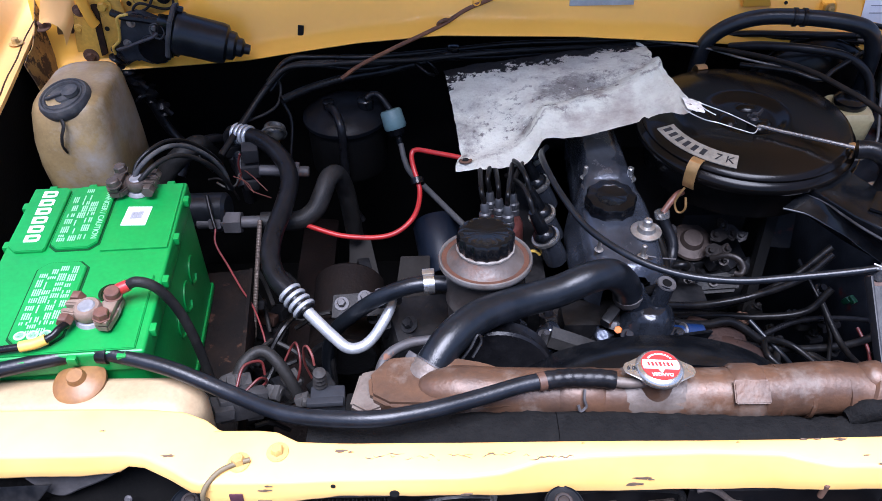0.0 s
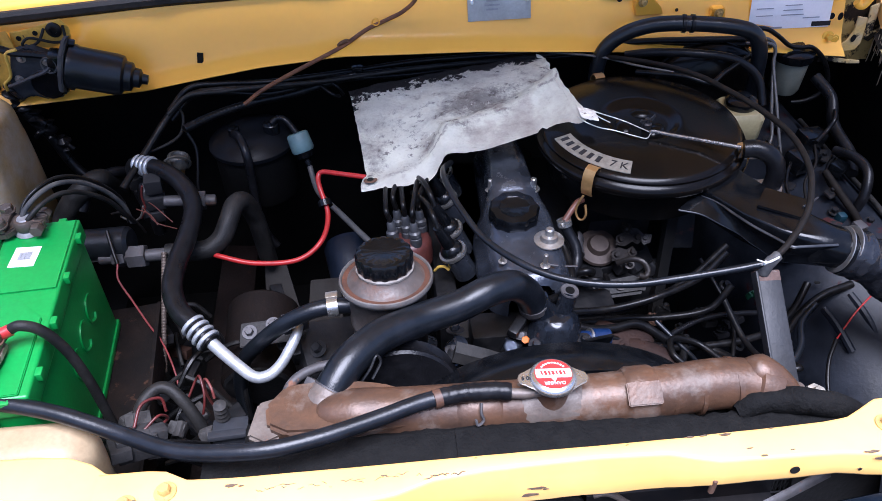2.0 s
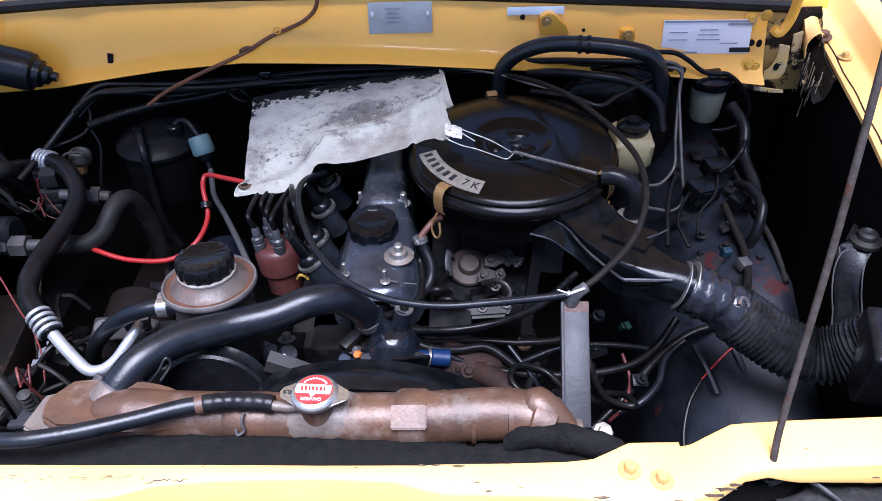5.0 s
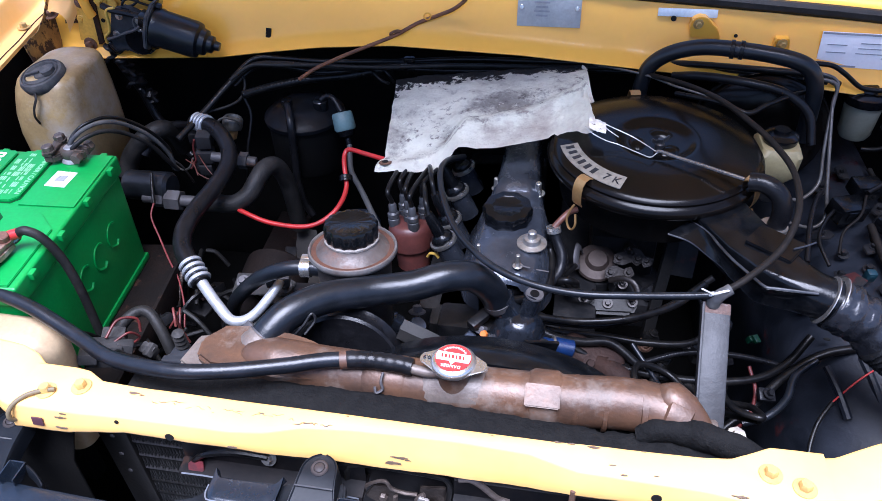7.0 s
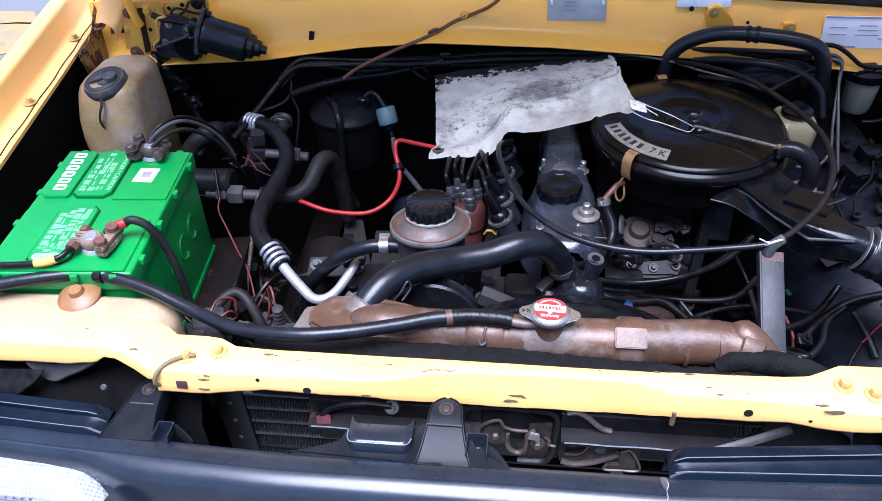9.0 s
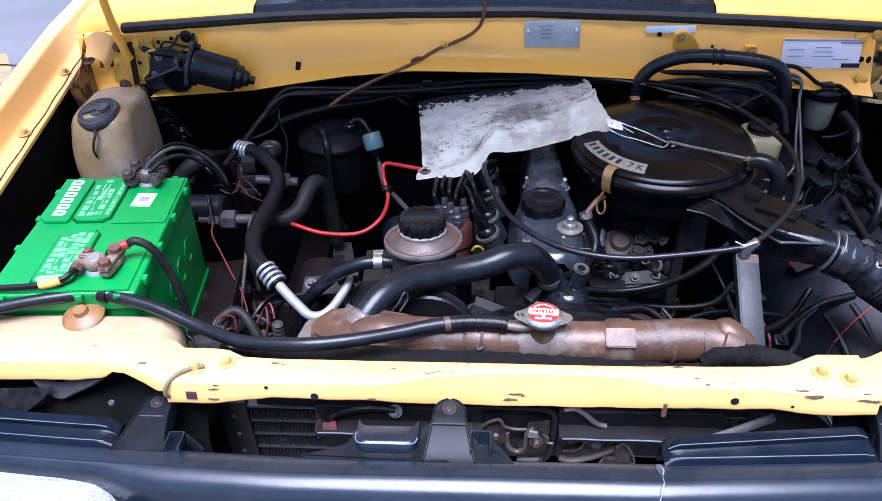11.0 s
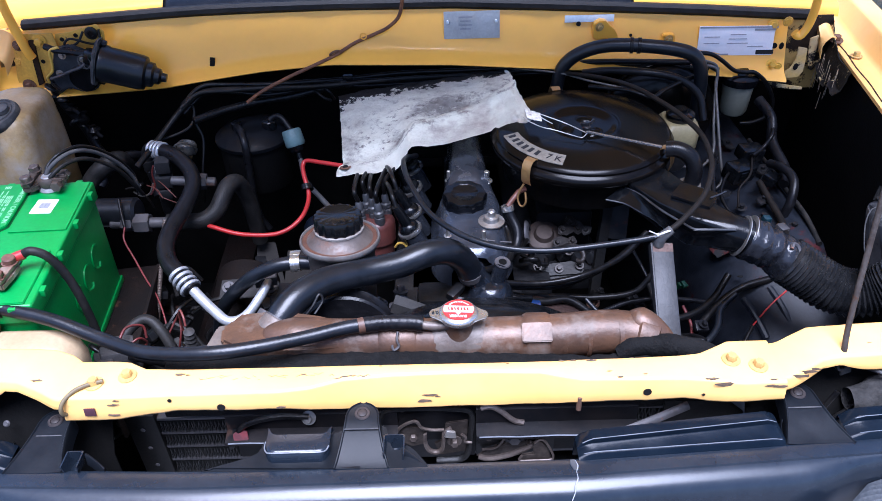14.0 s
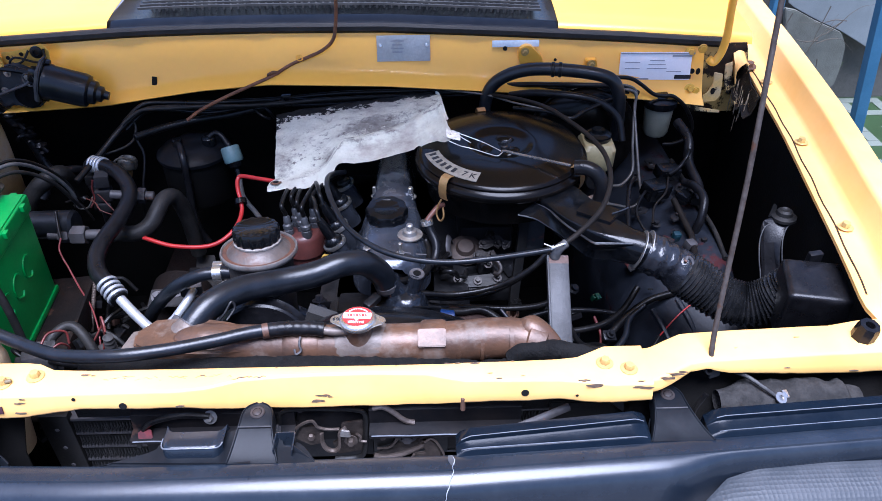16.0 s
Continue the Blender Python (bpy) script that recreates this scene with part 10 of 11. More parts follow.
prism(bm, [(-0.030, -0.034), (-0.012, -0.044), (0.012, -0.044), (0.030, -0.034), (0.036, 0), (0.030, 0.030), (0.014, 0.046), (-0.006, 0.046), (-0.030, 0.030), (-0.036, 0)], -0.006, 0.0, M, 0.002)
part("flange", bm, GREY_CAP, wm, "dusty motor flange")
for dx, dy in ((0.004, 0.040), (0.0, -0.038)):
    bm = B()
    bolt(bm, 0.006, M @ at(dx, dy, 0))
    part("flange_bolt", bm, RUBBER, wm)
bm = B()
prism(bm, [(-0.706, 0.945), (-0.684, 0.954), (-0.660, 0.944), (-0.634, 0.948), (-0.622, 0.966), (-0.618, 0.998), (-0.634, 1.022), (-0.664, 1.036), (-0.690, 1.030), (-0.700, 1.004), (-0.712, 0.978)], 0, 0.022, Matrix(((1, 0, 0, 0), (0, 0, -1, 0.778), (0, 1, 0, 0), (0, 0, 0, 1))), 0.004)
part("gear_case", bm, mat("dusty_black_casting", (0.022, 0.026, 0.031), (0.05, 0.053, 0.058), rough=0.5, scale=40, bump=0.3), wm, "dusty blue-black gear case")
bm = B()
disc(bm, 0.026, 0.006, at(-0.650, 0.757, 0.975, 90, 0, 0), 26, 0.002)
part("gear_cover", bm, PLASTIC_BLACK, wm, "black gear cover")
bm = B()
box(bm, (0.026, 0.030, 0.024), at(-0.622, 0.756, 1.016, 0, 18, 8), 0.005)
part("brush_housing", bm, PLASTIC_BLACK, wm)
for x, z in ((-0.692, 0.985), (-0.676, 1.020), (-0.640, 1.012)):
    bm = B()
    bolt(bm, 0.0042, at(x, 0.756, z, 90, 0, 0))
    part("case_screw", bm, STEEL, wm)
bm = B()
tube(bm, [(-0.632 + 0.011 * math.cos(a), 0.742, 1.012 + 0.013 * math.sin(a)) for a in [k * 0.55 for k in range(13)]], 0.0015, 6, 2)
part("wire_ring", bm, GREY_CAP, wm, "pale wire ring")
bm = B()
tube(bm, [(-0.708, 0.748, 0.978), (-0.690, 0.745, 0.984), (-0.665, 0.742, 0.994), (-0.640, 0.742, 1.003), (-0.628, 0.744, 1.014)], 0.0028, 8)
part("link_wire", bm, STEEL_GREY, wm, "pale link wire")
bm = B()
tube(bm, [(-0.700, 0.752, 1.040), (-0.680, 0.748, 1.034), (-0.655, 0.748, 1.030), (-0.62, 0.75, 1.022)], 0.0060, 8)
part("taped_lead", bm, RUBBER, wm, "black taped lead")
cable("motor_wire", [(-0.640, 0.790, 1.052), (-0.65, 0.780, 1.036), (-0.665, 0.775, 1.030), (-0.672, 0.770, 1.036), (-0.66, 0.775, 1.044), (-0.63, 0.785, 1.030), (-0.612, 0.785, 1.035), (-0.610, 0.79, 1.055)], 0.0022, RUBBER_DUSTY, "dusty wire curled on the wiper motor", "wire")
cable("yellow_wire", [(-0.672, 0.745, 1.040), (-0.69, 0.745, 1.034), (-0.695, 0.748, 1.012), (-0.702, 0.752, 0.992), (-0.718, 0.757, 0.978), (-0.72, 0.76, 0.965)], 0.0024, YELLOW_WIRE, "yellow wire beside the wiper motor", "wire")
rnd = random.Random(43)
for k, (x, y, z) in enumerate(((-0.722, 0.772, 0.958), (-0.716, 0.775, 0.932), (-0.705, 0.775, 0.905), (-0.692, 0.78, 0.878), (-0.678, 0.78, 0.85))):
    bm = B()
    d = Vector((rnd.uniform(-0.6, 0.6), rnd.uniform(-0.6, 0.2), -1)).normalized() * rnd.uniform(0.010, 0.016)
    p = Vector((x, y, z))
    tube(bm, [p - d, p, p + d], lambda t: 0.0095 + 0.004 * math.sin(t * 9 + k), 10, 5)
    tube(bm, [p, p + Vector((0.012 * (-1) ** k, -0.014, 0.002)), p + Vector((0.020 * (-1) ** k, -0.016, -0.006))], 0.004, 8)
    solid("loom_plug", bm, RUBBER, "black loom plug hanging below the wiper motor", "plug", group="loom plugs")
cable("loom", [(-0.715, 0.770, 0.975), (-0.722, 0.772, 0.945), (-0.712, 0.775, 0.905), (-0.695, 0.78, 0.86), (-0.67, 0.77, 0.80), (-0.60, 0.74, 0.74)], 0.0085, RUBBER, "black taped loom below the wiper motor", "loom")

# ---- left side, low ----
can = thing("charcoal_canister", (-0.345, 0.725, 0.75), "black round canister before the firewall", "canister")
# body coloured darker than the lid to paint the shade below it
bm = B()
lathe(bm, [(0, 0), (0.064, 0), (0.068, 0.006), (0.068, 0.095), (0, 0.096)], at(-0.345, 0.735, 0.755), 40)
part("body", bm, BAY_SHADE, can, "canister body with shade put into its colour")
bm = B()
lathe(bm, [(0.060, 0.094), (0.0735, 0.097), (0.0745, 0.101), (0.074, 0.104), (0.068, 0.108), (0.060, 0.116), (0.035, 0.124), (0, 0.126)], at(-0.345, 0.735, 0.755), 48)
part("lid", bm, mat("dull_black_canister", (0.004, 0.0046, 0.006), (0.010, 0.011, 0.014), rough=0.38, scale=24, mix=0.4, bump=0.1, spec=0.16), can)
bm = B()
disc(bm, 0.014, 0.024, at(-0.308, 0.725, 0.868), 16)
part("spigot", bm, PLASTIC_BLACK, can)
bm = B()
disc(bm, 0.010, 0.02, at(-0.37, 0.72, 0.872), 14)
part("spigot", bm, PLASTIC_BLACK, can)
cable("canister_pipe", [(-0.368, 0.710, 0.886), (-0.354, 0.685, 0.890), (-0.344, 0.660, 0.872), (-0.344, 0.655, 0.823), (-0.345, 0.650, 0.765), (-0.339, 0.645, 0.724), (-0.324, 0.640, 0.694)], 0.0070, RUBBER, "thin black pipe hanging before the canister", "pipe")
flt = thing("inline_filter", (-0.257, 0.70, 0.83), "faded teal inline filter on a thin hose", "filter")
bm = B()
M = along((-0.266, 0.712, 0.878), (-0.252, 0.690, 0.832))
lathe(bm, [(0, 0), (0.016, 0.001), (0.0185, 0.004), (0.0195, 0.030), (0.017, 0.034), (0, 0.035)], M, 24)
part("filter_body", bm, TEAL, flt)
bm = B()
lathe(bm, [(0, 0.033), (0.017, 0.033), (0.014, 0.044), (0.006, 0.048), (0.005, 0.062), (0, 0.062)], M, 20)
part("filter_cap", bm, PLASTIC_BLACK, flt, "black filter end")
cable("filter_hose", [(-0.306, 0.724, 0.892), (-0.296, 0.728, 0.898), (-0.282, 0.724, 0.896), (-0.266, 0.712, 0.878)], 0.0052, RUBBER, "thin black hose from canister to filter", "hose")
cable("grey_lead", [(-0.250, 0.687, 0.826), (-0.243, 0.66, 0.81), (-0.232, 0.63, 0.805), (-0.20, 0.575, 0.808), (-0.165, 0.51, 0.815), (-0.135, 0.45, 0.825), (-0.115, 0.41, 0.83)], 0.0048, mat("grey_wire_sheath", (0.075, 0.075, 0.075), (0.05, 0.05, 0.05), rough=0.5), "dull grey lead towards the distributor", "lead")
DULL_RED = mat("grubby_red_wire", (0.11, 0.018, 0.016), (0.045, 0.011, 0.010), rough=0.45, scale=80, mix=0.5)
cable("red_cable", [(-0.40, 0.500, 0.812), (-0.375, 0.485, 0.812), (-0.325, 0.474, 0.803), (-0.262, 0.474, 0.803), (-0.225, 0.497, 0.817), (-0.214, 0.540, 0.833), (-0.224, 0.575, 0.858), (-0.2265, 0.592, 0.868), (-0.219, 0.597, 0.874), (-0.19, 0.584, 0.877), (-0.14, 0.565, 0.878)], 0.0040, RED_WIRE, "bright red cable looping across the bay", seg=10)
bm = B()
lathe(bm, [(0.006, 0), (0.011, 0), (0.011, 0.010), (0.006, 0.010)], along((-0.2165, 0.552, 0.840), (-0.2185, 0.560, 0.846)), 14)
solid("wire_band", bm, PLASTIC_BLACK, "black band joining the red and grey leads", "band")
hm = thing("pipe_bend", (-0.55, 0.52, 0.80), "black dusty cylinder behind the battery", "cylinder")
bm = B()
disc(bm, 0.025, 0.085, along((-0.590, 0.512, 0.830), (-0.505, 0.508, 0.834)), 26, 0.005)
part("can", bm, mat("dusty_black_can", (0.006, 0.007, 0.009), (0.018, 0.019, 0.022), rough=0.35, scale=24, mix=0.5, bump=0.1, spec=0.3), hm)
bm = B()
tube(bm, [(-0.605, 0.60, 0.83), (-0.590, 0.625, 0.858), (-0.565, 0.65, 0.864), (-0.545, 0.68, 0.845), (-0.535, 0.71, 0.81)], 0.0085, 14)
part("elbow", bm, RUBBER, hm, "dull rubber elbow")
for k, pts in enumerate(([(-0.50, 0.60, 0.84), (-0.48, 0.575, 0.845), (-0.465, 0.56, 0.84), (-0.455, 0.555, 0.83)], [(-0.505, 0.585, 0.84), (-0.49, 0.565, 0.838), (-0.475, 0.548, 0.835), (-0.45, 0.55, 0.82)], [(-0.51, 0.575, 0.845), (-0.485, 0.555, 0.848), (-0.47, 0.535, 0.842)])):
    cable("copper_wire", pts, 0.0010, mat("red_brown_thin_wire", (0.11, 0.032, 0.022), rough=0.5), "thin red-brown wire by the union", "wire", group="thin wires by the union")
cable("thin_red_lead", [(-0.515, 0.46, 0.835), (-0.513, 0.44, 0.822), (-0.496, 0.42, 0.797), (-0.478, 0.40, 0.768), (-0.462, 0.385, 0.742), (-0.449, 0.36, 0.712), (-0.44, 0.33, 0.69)], 0.0015, mat("pinkish_red_wire", (0.24, 0.04, 0.036), (0.14, 0.022, 0.022), rough=0.45), "thin red lead hanging beside the battery", "wire")
cable("thin_black_lead", [(-0.53, 0.50, 0.865), (-0.523, 0.48, 0.85), (-0.515, 0.46, 0.835)], 0.0028, WIRE, "thin black lead joining the red one", "wire")
cable("fat_elbow_hose", [(-0.648, 0.59, 0.79), (-0.636, 0.60, 0.82), (-0.616, 0.605, 0.846), (-0.597, 0.612, 0.862), (-0.577, 0.63, 0.868), (-0.572, 0.655, 0.845), (-0.574, 0.68, 0.80)], 0.0165, RUBBER_DUSTY, "fat dusty rubber elbow hose behind the battery", "hose", seg=18)
FITTING = mat("grimy_pale_fitting", (0.10, 0.095, 0.082), (0.032, 0.028, 0.024), rough=0.4, metal=0.4, scale=60, mix=0.55, bump=0.3)
vf = thing("valve_fitting", (-0.455, 0.66, 0.84), "grimy pale metal valve fitting behind the curved hose", "fitting")
bm = B()
lathe(bm, [(0, 0), (0.010, 0), (0.011, 0.014), (0.009, 0.016), (0.009, 0.020), (0, 0.020)], at(-0.462, 0.66, 0.842, -8, 14, 0), 8)
part("fitting_base", bm, BRASS, vf, "dull brass base")
bm = B()
lathe(bm, [(0, 0.020), (0.016, 0.020), (0.018, 0.024), (0.018, 0.036), (0.015, 0.040), (0.012, 0.040), (0.010, 0.036), (0, 0.036)], at(-0.462, 0.66, 0.842, -8, 14, 0), 22)
part("fitting_cap", bm, FITTING, vf)
bm = B()
tube(bm, [(-0.472, 0.645, 0.868), (-0.468, 0.640, 0.886), (-0.455, 0.640, 0.893), (-0.440, 0.645, 0.888), (-0.434, 0.655, 0.872), (-0.442, 0.66, 0.858)], 0.0022, 6, 4)
part("clip_loop", bm, FITTING, vf, "pale bent clip loop")
pb_ = thing("plug_block", (-0.488, 0.61, 0.80), "stacked dull grey plug blocks behind the curved hose", "plug")
for z, w, h in ((0.866, 0.026, 0.026), (0.834, 0.030, 0.024), (0.808, 0.024, 0.020)):
    bm = B()
    box(bm, (w, 0.024, h), at(-0.486 - (0.866 - z) * 0.16, 0.61, z, 6, 4, 12), 0.003)
    part("block", bm, mat("dull_grey_block", (0.028, 0.028, 0.030), (0.012, 0.012, 0.013), rough=0.5, scale=50, bump=0.2), pb_)
for k, pts in enumerate(([(-0.555, 0.585, 0.832), (-0.538, 0.582, 0.836), (-0.524, 0.58, 0.826), (-0.516, 0.58, 0.808), (-0.514, 0.585, 0.79)], [(-0.545, 0.59, 0.822), (-0.528, 0.582, 0.818), (-0.512, 0.58, 0.824), (-0.504, 0.59, 0.84)], [(-0.50, 0.60, 0.87), (-0.506, 0.60, 0.85), (-0.506, 0.598, 0.83), (-0.515, 0.59, 0.815)])):
    cable("tangled_wire", pts, 0.0018, (DULL_SHEATH, FITTING, DULL_RED)[k], ("dull black wire by the plug blocks", "bare pale wire by the plug blocks", "faded red wire by the plug blocks")[k], "wire", group="tangled wires by the plug blocks")
# floor of the bay seen between battery and radiator
rail = thing("chassis_rail", (-0.42, 0.40, 0.45), "rust-brown grimy chassis rail low in the bay", "chassis rail")
bm = B()
box(bm, (0.07, 0.70, 0.10), at(-0.425, 0.45, 0.52, 0, 8, 2), 0.008)
part("rail", bm, mat("brown_grimy_rail", (0.012, 0.007, 0.006), (0.006, 0.0045, 0.004), rough=0.7, scale=25, bump=0.5, spots=(0.04, 0.019, 0.013), spot_scale=22, spot_at=0.62), rail)
bm = B()
prism(bm, [(-0.03, -0.05), (0.03, -0.045), (0.02, 0.05), (-0.015, 0.055)], 0, 0.003, at(-0.325, 0.58, 0.64, 50, 0, 10), 0.001)
part("tab", bm, mat("grimy_sheet_tab", (0.026, 0.023, 0.02), (0.014, 0.011, 0.009), rough=0.6, scale=30, spec=0.2), rail, "grimy sheet tab")
bm = B()
prism(bm, [(-0.028, -0.04), (0.028, -0.04), (0.024, 0.045), (-0.02, 0.04)], 0, 0.003, at(-0.225, 0.42, 0.755, 62, 0, -8), 0.001)
part("tab", bm, mat("grimy_sheet_tab", (0.026, 0.023, 0.02), (0.014, 0.011, 0.009), rough=0.6, scale=30, spec=0.2), rail, "grimy sheet tab")
rock = random.Random(5)
for x, y, z, s_, rz in ((-0.419, 0.167, 0.842, 0.022, 20), (-0.440, 0.190, 0.818, 0.018, 50), (-0.385, 0.178, 0.812, 0.016, -20), (-0.372, 0.215, 0.790, 0.018, 35), (-0.350, 0.172, 0.806, 0.014, 10)):
    bm = B()
    box(bm, (s_ * 1.3, s_, s_), at(x, y, z, rock.uniform(-25, 25), rock.uniform(-25, 25), rz), 0.003)
    box(bm, (s_ * 0.7, s_ * 1.2, s_ * 0.6), at(x + 0.004, y - 0.003, z + 0.004, rock.uniform(-25, 25), rock.uniform(-25, 25), rz), 0.002)
    solid("loose_connector", bm, mat("dusty_stone_grey_plug", (0.050, 0.048, 0.047), (0.018, 0.017, 0.016), rough=0.6, scale=70, mix=0.5, bump=0.4), "dusty grey plug among the horn wires", "connector", group="plugs among the horn wires")
hrn = thing("horn_plug", (-0.40, 0.16, 0.80), "dusty grey plug with red and white wires", "plug")
bm = B()
box(bm, (0.044, 0.030, 0.030), at(-0.415, 0.140, 0.845, -16, 14, 24), 0.004)
box(bm, (0.022, 0.034, 0.014), at(-0.428, 0.128, 0.853, -16, 14, 24), 0.002)
box(bm, (0.020, 0.020, 0.036), at(-0.396, 0.146, 0.838, -16, 24, 24), 0.003)
part("plug_body", bm, mat("dusty_grey_connector", (0.048, 0.047, 0.048), (0.018, 0.0175, 0.0175), rough=0.55, scale=45, mix=0.55, bump=0.3), hrn)
for k, (pts, mm, r) in enumerate((
        ([(-0.432, 0.175, 0.815), (-0.424, 0.195, 0.838), (-0.410, 0.212, 0.846), (-0.394, 0.214, 0.845), (-0.376, 0.202, 0.830), (-0.359, 0.186, 0.796), (-0.352, 0.18, 0.76)], RUBBER_DUSTY, 0.0075),
        ([(-0.415, 0.15, 0.86), (-0.41, 0.175, 0.868), (-0.395, 0.19, 0.858), (-0.392, 0.185, 0.84)], DULL_RED, 0.0018),
        ([(-0.405, 0.15, 0.855), (-0.392, 0.165, 0.858), (-0.388, 0.175, 0.84), (-0.40, 0.17, 0.83)], DULL_RED, 0.0016),
        ([(-0.43, 0.14, 0.85), (-0.45, 0.15, 0.86), (-0.46, 0.17, 0.84), (-0.455, 0.20, 0.79)], WIRE, 0.003),
        ([(-0.385, 0.23, 0.80), (-0.372, 0.245, 0.82), (-0.362, 0.235, 0.835), (-0.357, 0.215, 0.82), (-0.365, 0.205, 0.79)], DULL_RED, 0.0016),
        ([(-0.40, 0.14, 0.85), (-0.38, 0.13, 0.855), (-0.36, 0.14, 0.835), (-0.35, 0.16, 0.80)], WIRE, 0.0045))):
    bm = B()
    tube(bm, pts, r, 14)
    part("plug_wire", bm, mm, hrn, "faded red plug wire" if mm is DULL_RED else "")
bm = B()
lathe(bm, [(0, 0)] + [(0.0085 + 0.0016 * (k % 2) - 0.0004 * k * 0.5, 0.004 * k + 0.001) for k in range(14)] + [(0.003, 0.056), (0, 0.057)], at(-0.326, 0.170, 0.818, 8, 6, 0), 18)
solid("rubber_boot", bm, mat("dusty_ribbed_boot", (0.045, 0.042, 0.040), (0.02, 0.019, 0.018), rough=0.6, scale=60, bump=0.2), "dusty ribbed rubber boot beside the radiator", "boot")
cable("boot_wire", [(-0.327, 0.172, 0.872), (-0.329, 0.178, 0.882), (-0.336, 0.190, 0.884), (-0.344, 0.20, 0.868), (-0.348, 0.205, 0.835), (-0.345, 0.21, 0.80)], 0.0016, mat("faded_red_wire", (0.15, 0.035, 0.028), (0.09, 0.022, 0.018), rough=0.5), "faded red wire curling from the rubber boot", "wire")
cable("steel_pipe", [(-0.255, 0.17, 0.78), (-0.258, 0.185, 0.82), (-0.25, 0.21, 0.836), (-0.225, 0.23, 0.838), (-0.19, 0.24, 0.835)], 0.0062, STEEL_GREY, "bent grey steel pipe behind the radiator", "pipe")
bm = B()
box(bm, (0.040, 0.028, 0.036), at(-0.314, 0.150, 0.826, -14, 4, 6), 0.003)
box(bm, (0.042, 0.012, 0.006), at(-0.314, 0.139, 0.847, -14, 4, 6), 0.002)
solid("grey_bracket", bm, mat("dull_blue_grey_plastic", (0.030, 0.032, 0.037), (0.018, 0.019, 0.022), rough=0.5, scale=40, bump=0.1), "dull blue-grey bracket block beside the radiator", "bracket")
cable("yellow_clip", [(-0.058, 0.430, 0.800), (-0.052, 0.424, 0.812), (-0.044, 0.420, 0.815), (-0.038, 0.418, 0.810)], 0.0022, YELLOW_WIRE, "short yellow wire clip by the distributor", "clip", seg=8)
rnd = random.Random(31)
for k in range(54):
    x, y = rnd.uniform(-0.50, -0.30), rnd.uniform(0.17, 0.48)
    z = rnd.uniform(0.64, 0.76)
    bm = B()
    if k % 2:
        box(bm, (rnd.uniform(0.012, 0.035), rnd.uniform(0.02, 0.05), rnd.uniform(0.006, 0.02)), at(x, y, z, rnd.uniform(-30, 30), rnd.uniform(-30, 30), rnd.uniform(0, 180)), 0.002)
        solid("grimy_bracket", bm, GRIME if k % 5 else mat("dark_rusty_steel", (0.05, 0.026, 0.018), (0.025, 0.015, 0.012), rough=0.6, scale=50), "small grimy bracket low beside the battery", "bracket", group="grimy brackets")
    else:
        d = Vector((rnd.uniform(-1, 1), rnd.uniform(-1, 1), rnd.uniform(-0.3, 0.6))) * 0.05
        p = Vector((x, y, z))
        tube(bm, [p - d, p + Vector((0, 0, 0.012)), p + d], 0.0035, 6)
        solid("grimy_wire", bm, WIRE if k % 4 else RUBBER_DUSTY, "grimy wire low beside the battery", "wire", group="grimy low wires")
bm = B()
tube(bm, [(-0.522, 0.672, 0.866), (-0.522, 0.664, 0.848), (-0.516, 0.642, 0.822), (-0.508, 0.615, 0.795)], 0.0130, 14)
solid("rubber_elbow", bm, RUBBER, "black rubber elbow hanging from the hose end", "hose")
bm = B()
prism(bm, [(-0.046, -0.016), (0.044, -0.014), (0.048, 0.010), (0.020, 0.020), (-0.044, 0.018)], 0, 0.004, at(-0.288, 0.338, 0.792, 24, 0, 2), 0.001)
lug = solid("lug_plate", bm, mat("pale_grey_plate", (0.014, 0.013, 0.013), (0.007, 0.0068, 0.0065), rough=0.5, scale=40, bump=0.2, spec=0.2), "dull grey plate with bolts below the return hose", "plate")
for dx, dy in ((-0.032, 0.004), (0.0, 0.012), (0.034, 0.0)):
    bm = B()
    bolt(bm, 0.006, at(-0.288, 0.338, 0.792, 24, 0, 2) @ at(dx, dy, 0.004))
    part("plate_bolt", bm, STEEL_GREY, lug)
cable("threaded_rod", [(-0.452, 0.478, 0.835), (-0.456, 0.440, 0.795), (-0.462, 0.395, 0.74), (-0.466, 0.365, 0.70)], 0.0034, mat("rusty_threaded_rod", (0.13, 0.10, 0.08), (0.05, 0.035, 0.03), rough=0.5, metal=0.4, scale=200, bump=0.9), "rusty threaded rod below the pipe union", "rod", ribs=40, rib=0.0007)
for k, pts in enumerate(([(0.135, 0.395, 0.80), (0.142, 0.375, 0.825), (0.155, 0.372, 0.830), (0.165, 0.385, 0.815), (0.168, 0.40, 0.79)], [(0.15, 0.39, 0.795), (0.158, 0.372, 0.812), (0.172, 0.370, 0.812), (0.18, 0.385, 0.79)], [(0.10, 0.315, 0.80), (0.14, 0.305, 0.785), (0.18, 0.31, 0.775), (0.22, 0.318, 0.77), (0.26, 0.30, 0.75)], [(0.29, 0.31, 0.745), (0.275, 0.275, 0.74), (0.262, 0.245, 0.745), (0.262, 0.22, 0.755)], [(0.11, 0.318, 0.79), (0.15, 0.33, 0.77), (0.21, 0.345, 0.755), (0.27, 0.345, 0.75), (0.33, 0.34, 0.765), (0.36, 0.35, 0.80)])):
    cable("vacuum_line", pts, (0.0055, 0.0045, 0.006, 0.0055, 0.005)[k], WIRE, "greasy vacuum line near the carburettor", "hose", group="vacuum lines")
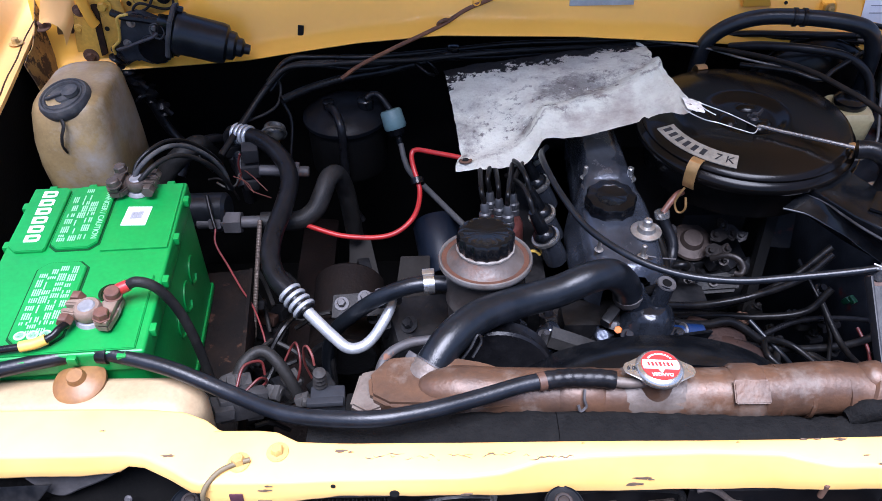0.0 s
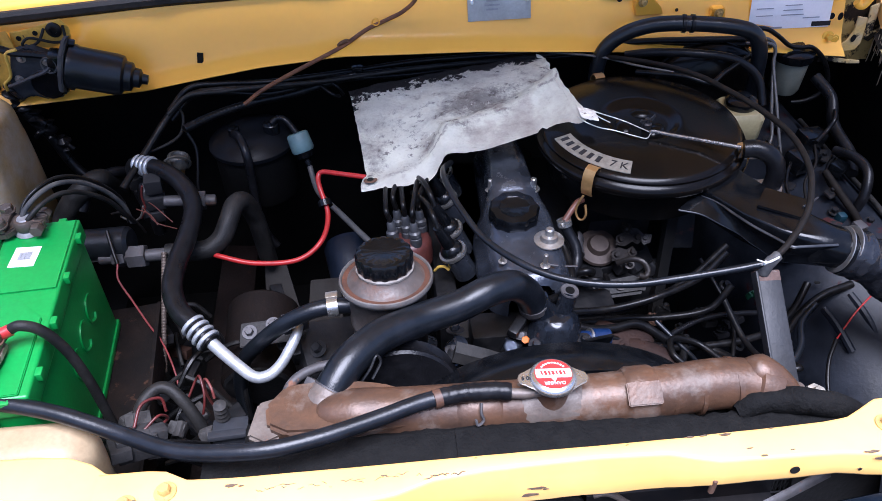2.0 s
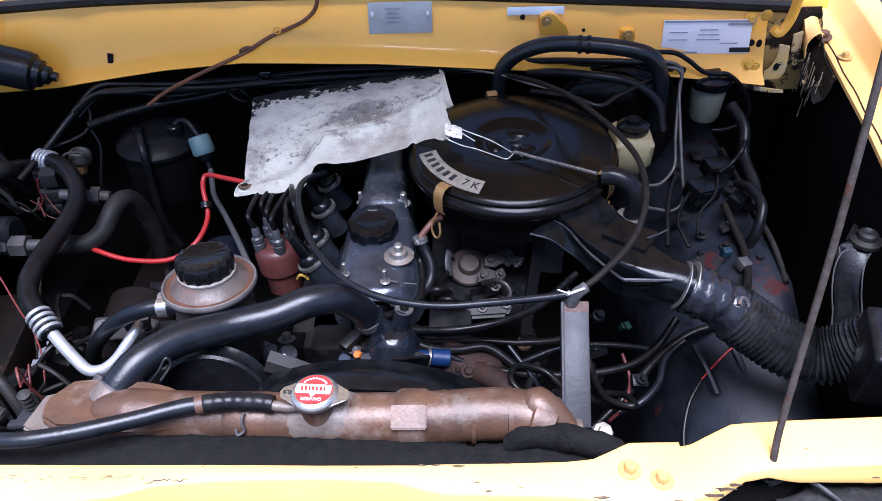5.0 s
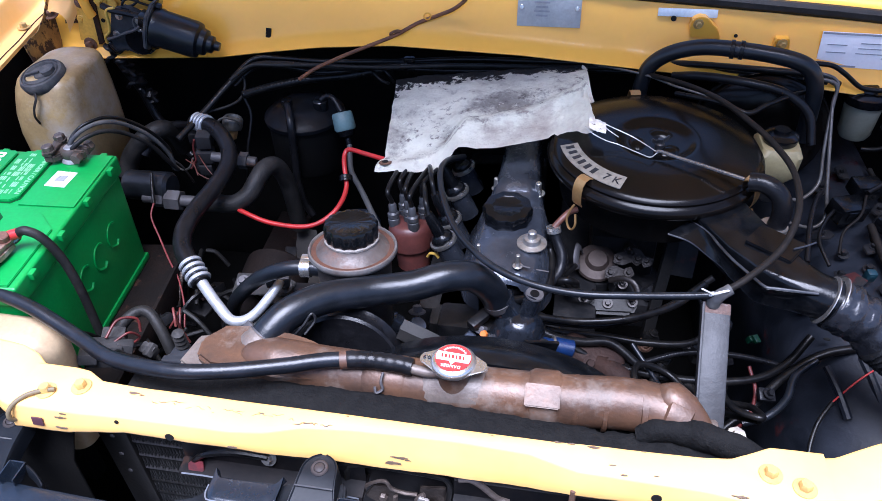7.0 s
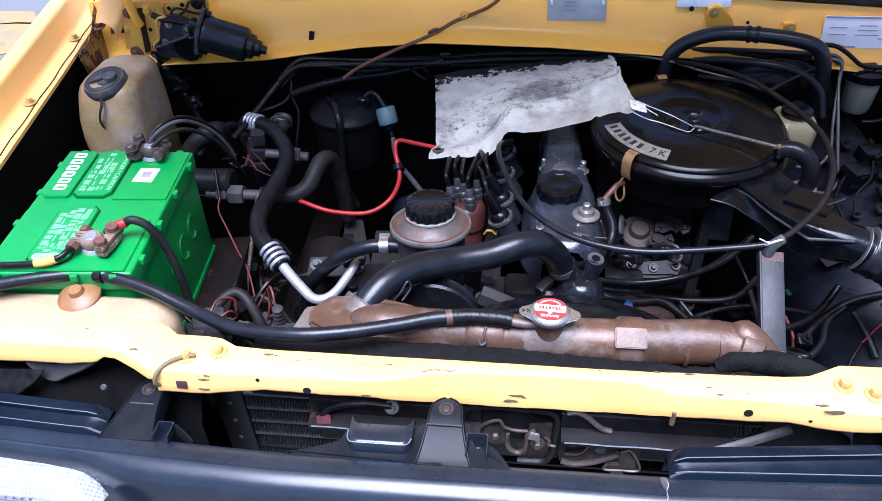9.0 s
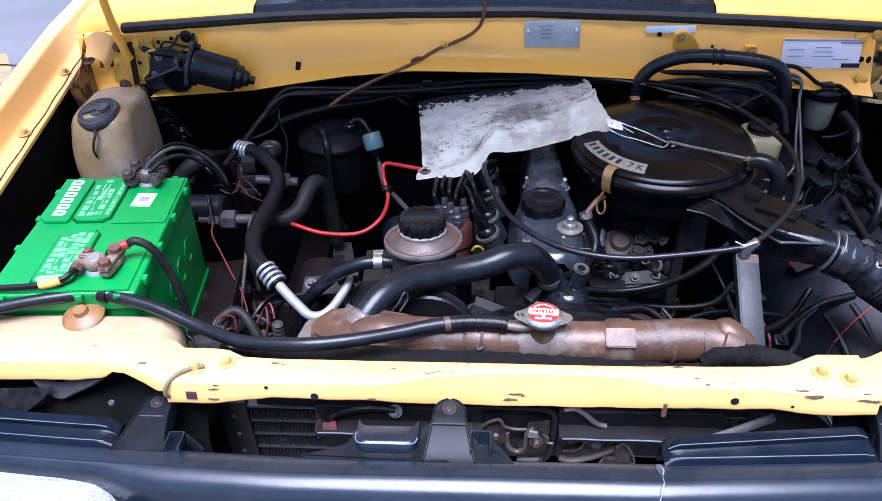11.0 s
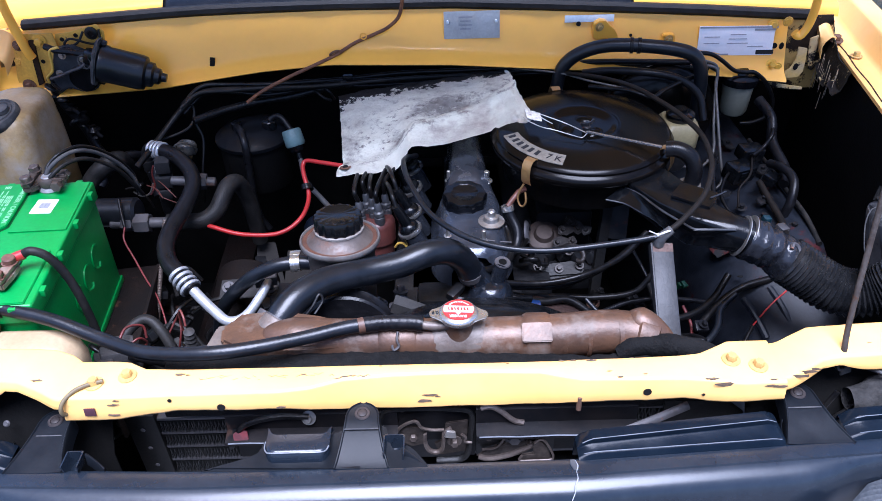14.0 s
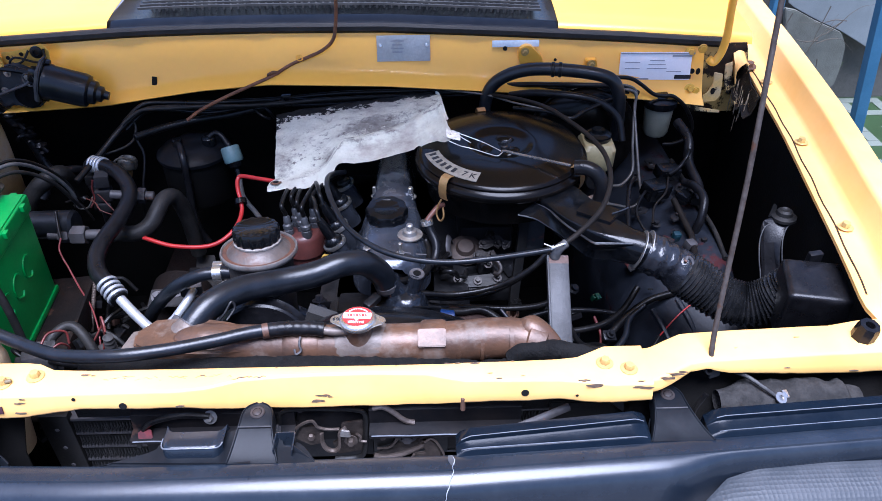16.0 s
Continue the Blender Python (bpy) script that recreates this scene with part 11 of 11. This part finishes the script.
for k, (pts, r, mm) in enumerate((
        ([(0.115, 0.300, 0.775), (0.155, 0.288, 0.758), (0.205, 0.292, 0.742), (0.265, 0.320, 0.735), (0.330, 0.345, 0.740), (0.400, 0.350, 0.738), (0.470, 0.345, 0.730)], 0.0042, RUBBER),
        ([(0.335, 0.410, 0.800), (0.352, 0.385, 0.775), (0.362, 0.350, 0.758), (0.360, 0.310, 0.745), (0.345, 0.270, 0.735)], 0.0030, WIRE),
        ([(0.250, 0.330, 0.760), (0.272, 0.300, 0.748), (0.288, 0.268, 0.744), (0.282, 0.238, 0.752), (0.262, 0.228, 0.765)], 0.0034, RUBBER_SHINY),
        ([(0.395, 0.250, 0.715), (0.428, 0.262, 0.722), (0.455, 0.290, 0.728), (0.470, 0.325, 0.736), (0.500, 0.350, 0.745)], 0.0052, RUBBER_SHINY),
        ([(0.412, 0.335, 0.735), (0.418, 0.300, 0.722), (0.405, 0.262, 0.712), (0.380, 0.235, 0.715)], 0.0026, DULL_RED))):
    cable("low_wire", pts, r, mm, "greasy dull red wire low beside the engine" if mm is DULL_RED else "greasy black wire low beside the engine", "wire", group="low wires beside the engine")
rnd = random.Random(77)
for k in range(16):
    x, y = rnd.uniform(0.15, 0.43), rnd.uniform(0.27, 0.42)
    bm = B()
    M = at(x, y, rnd.uniform(0.69, 0.735), rnd.uniform(-30, 30), rnd.uniform(-30, 30), rnd.uniform(0, 180))
    if k % 3 == 0:
        lathe(bm, [(0, 0), (0.009, 0), (0.010, 0.002), (0.010, 0.012), (0.006, 0.014), (0.006, 0.020), (0, 0.020)], M, 14)
    else:
        box(bm, (rnd.uniform(0.014, 0.034), rnd.uniform(0.010, 0.022), rnd.uniform(0.008, 0.018)), M, 0.003)
        bolt(bm, 0.0045, M @ at(0, 0, 0.008))
    solid("low_fitting", bm, (GRIME, BLACK_SHEET, RUBBER)[k % 3], "grimy fitting low beside the engine", "fitting", group="low fittings beside the engine")
for k, (x, y, z) in enumerate(((0.535, 0.565, 0.797), (0.60, 0.535, 0.803), (0.632, 0.630, 0.806), (0.560, 0.690, 0.800), (0.600, 0.735, 0.803))):
    bm = B()
    prism(bm, [(-0.016, -0.008), (0.010, -0.011), (0.019, -0.002), (0.012, 0.010), (-0.012, 0.009)], 0, 0.004, at(x, y, z, 4, -12, 25 * k), 0.0012)
    bolt(bm, 0.004, at(x, y, z + 0.004, 4, -12, 0))
    solid("wire_clamp_plate", bm, GRIME, "grimy clamp plate screwed to the wheelhouse", "clamp", group="clamps on the wheelhouse")
# the wheelhouse's outer seam, its bolts and small fittings
cable("seam_bead", [(0.655, 0.42, 0.790), (0.660, 0.50, 0.796), (0.657, 0.58, 0.797), (0.655, 0.66, 0.798), (0.652, 0.76, 0.799)], 0.0045, RUBBER_DUSTY, "dusty sealer bead along the wheelhouse", "sealer bead")
for k, (x, y) in enumerate(((0.590, 0.50), (0.632, 0.47), (0.560, 0.53), (0.640, 0.60), (0.585, 0.66), (0.545, 0.48))):
    bm = B()
    bolt(bm, 0.0055, at(x, y, 0.792, 6, -10, 30 * k))
    solid("wheelhouse_bolt", bm, GRIME, "grimy bolt on the wheelhouse panel", "bolt", group="bolts on the wheelhouse")
bm = B()
tube(bm, [(0.622, 0.50, 0.785), (0.632, 0.505, 0.82), (0.640, 0.53, 0.846), (0.636, 0.565, 0.85), (0.625, 0.60, 0.84)], 0.008, 14)
solid("drain_hose", bm, RUBBER, "dusty black drain hose on the wheelhouse", "hose")
for k, pts in enumerate(([(0.555, 0.60, 0.825), (0.535, 0.57, 0.82), (0.52, 0.53, 0.815), (0.53, 0.49, 0.80)], [(0.60, 0.62, 0.84), (0.585, 0.58, 0.83), (0.56, 0.555, 0.815), (0.55, 0.52, 0.80)], [(0.63, 0.60, 0.825), (0.612, 0.585, 0.822), (0.60, 0.56, 0.812), (0.605, 0.53, 0.80)], [(0.535, 0.62, 0.84), (0.515, 0.58, 0.85), (0.50, 0.53, 0.84), (0.49, 0.47, 0.82)])):
    cable("plug_tail", pts, (0.0028, 0.0022, 0.0026, 0.004)[k], (WIRE, DULL_SHEATH, WIRE, RUBBER)[k], ("thin black wire tail on the wheelhouse", "thin brown wire tail on the wheelhouse", "thin black wire tail on the wheelhouse", "black rubber tail beside the air cleaner")[k], "wire", group="wire tails on the wheelhouse")
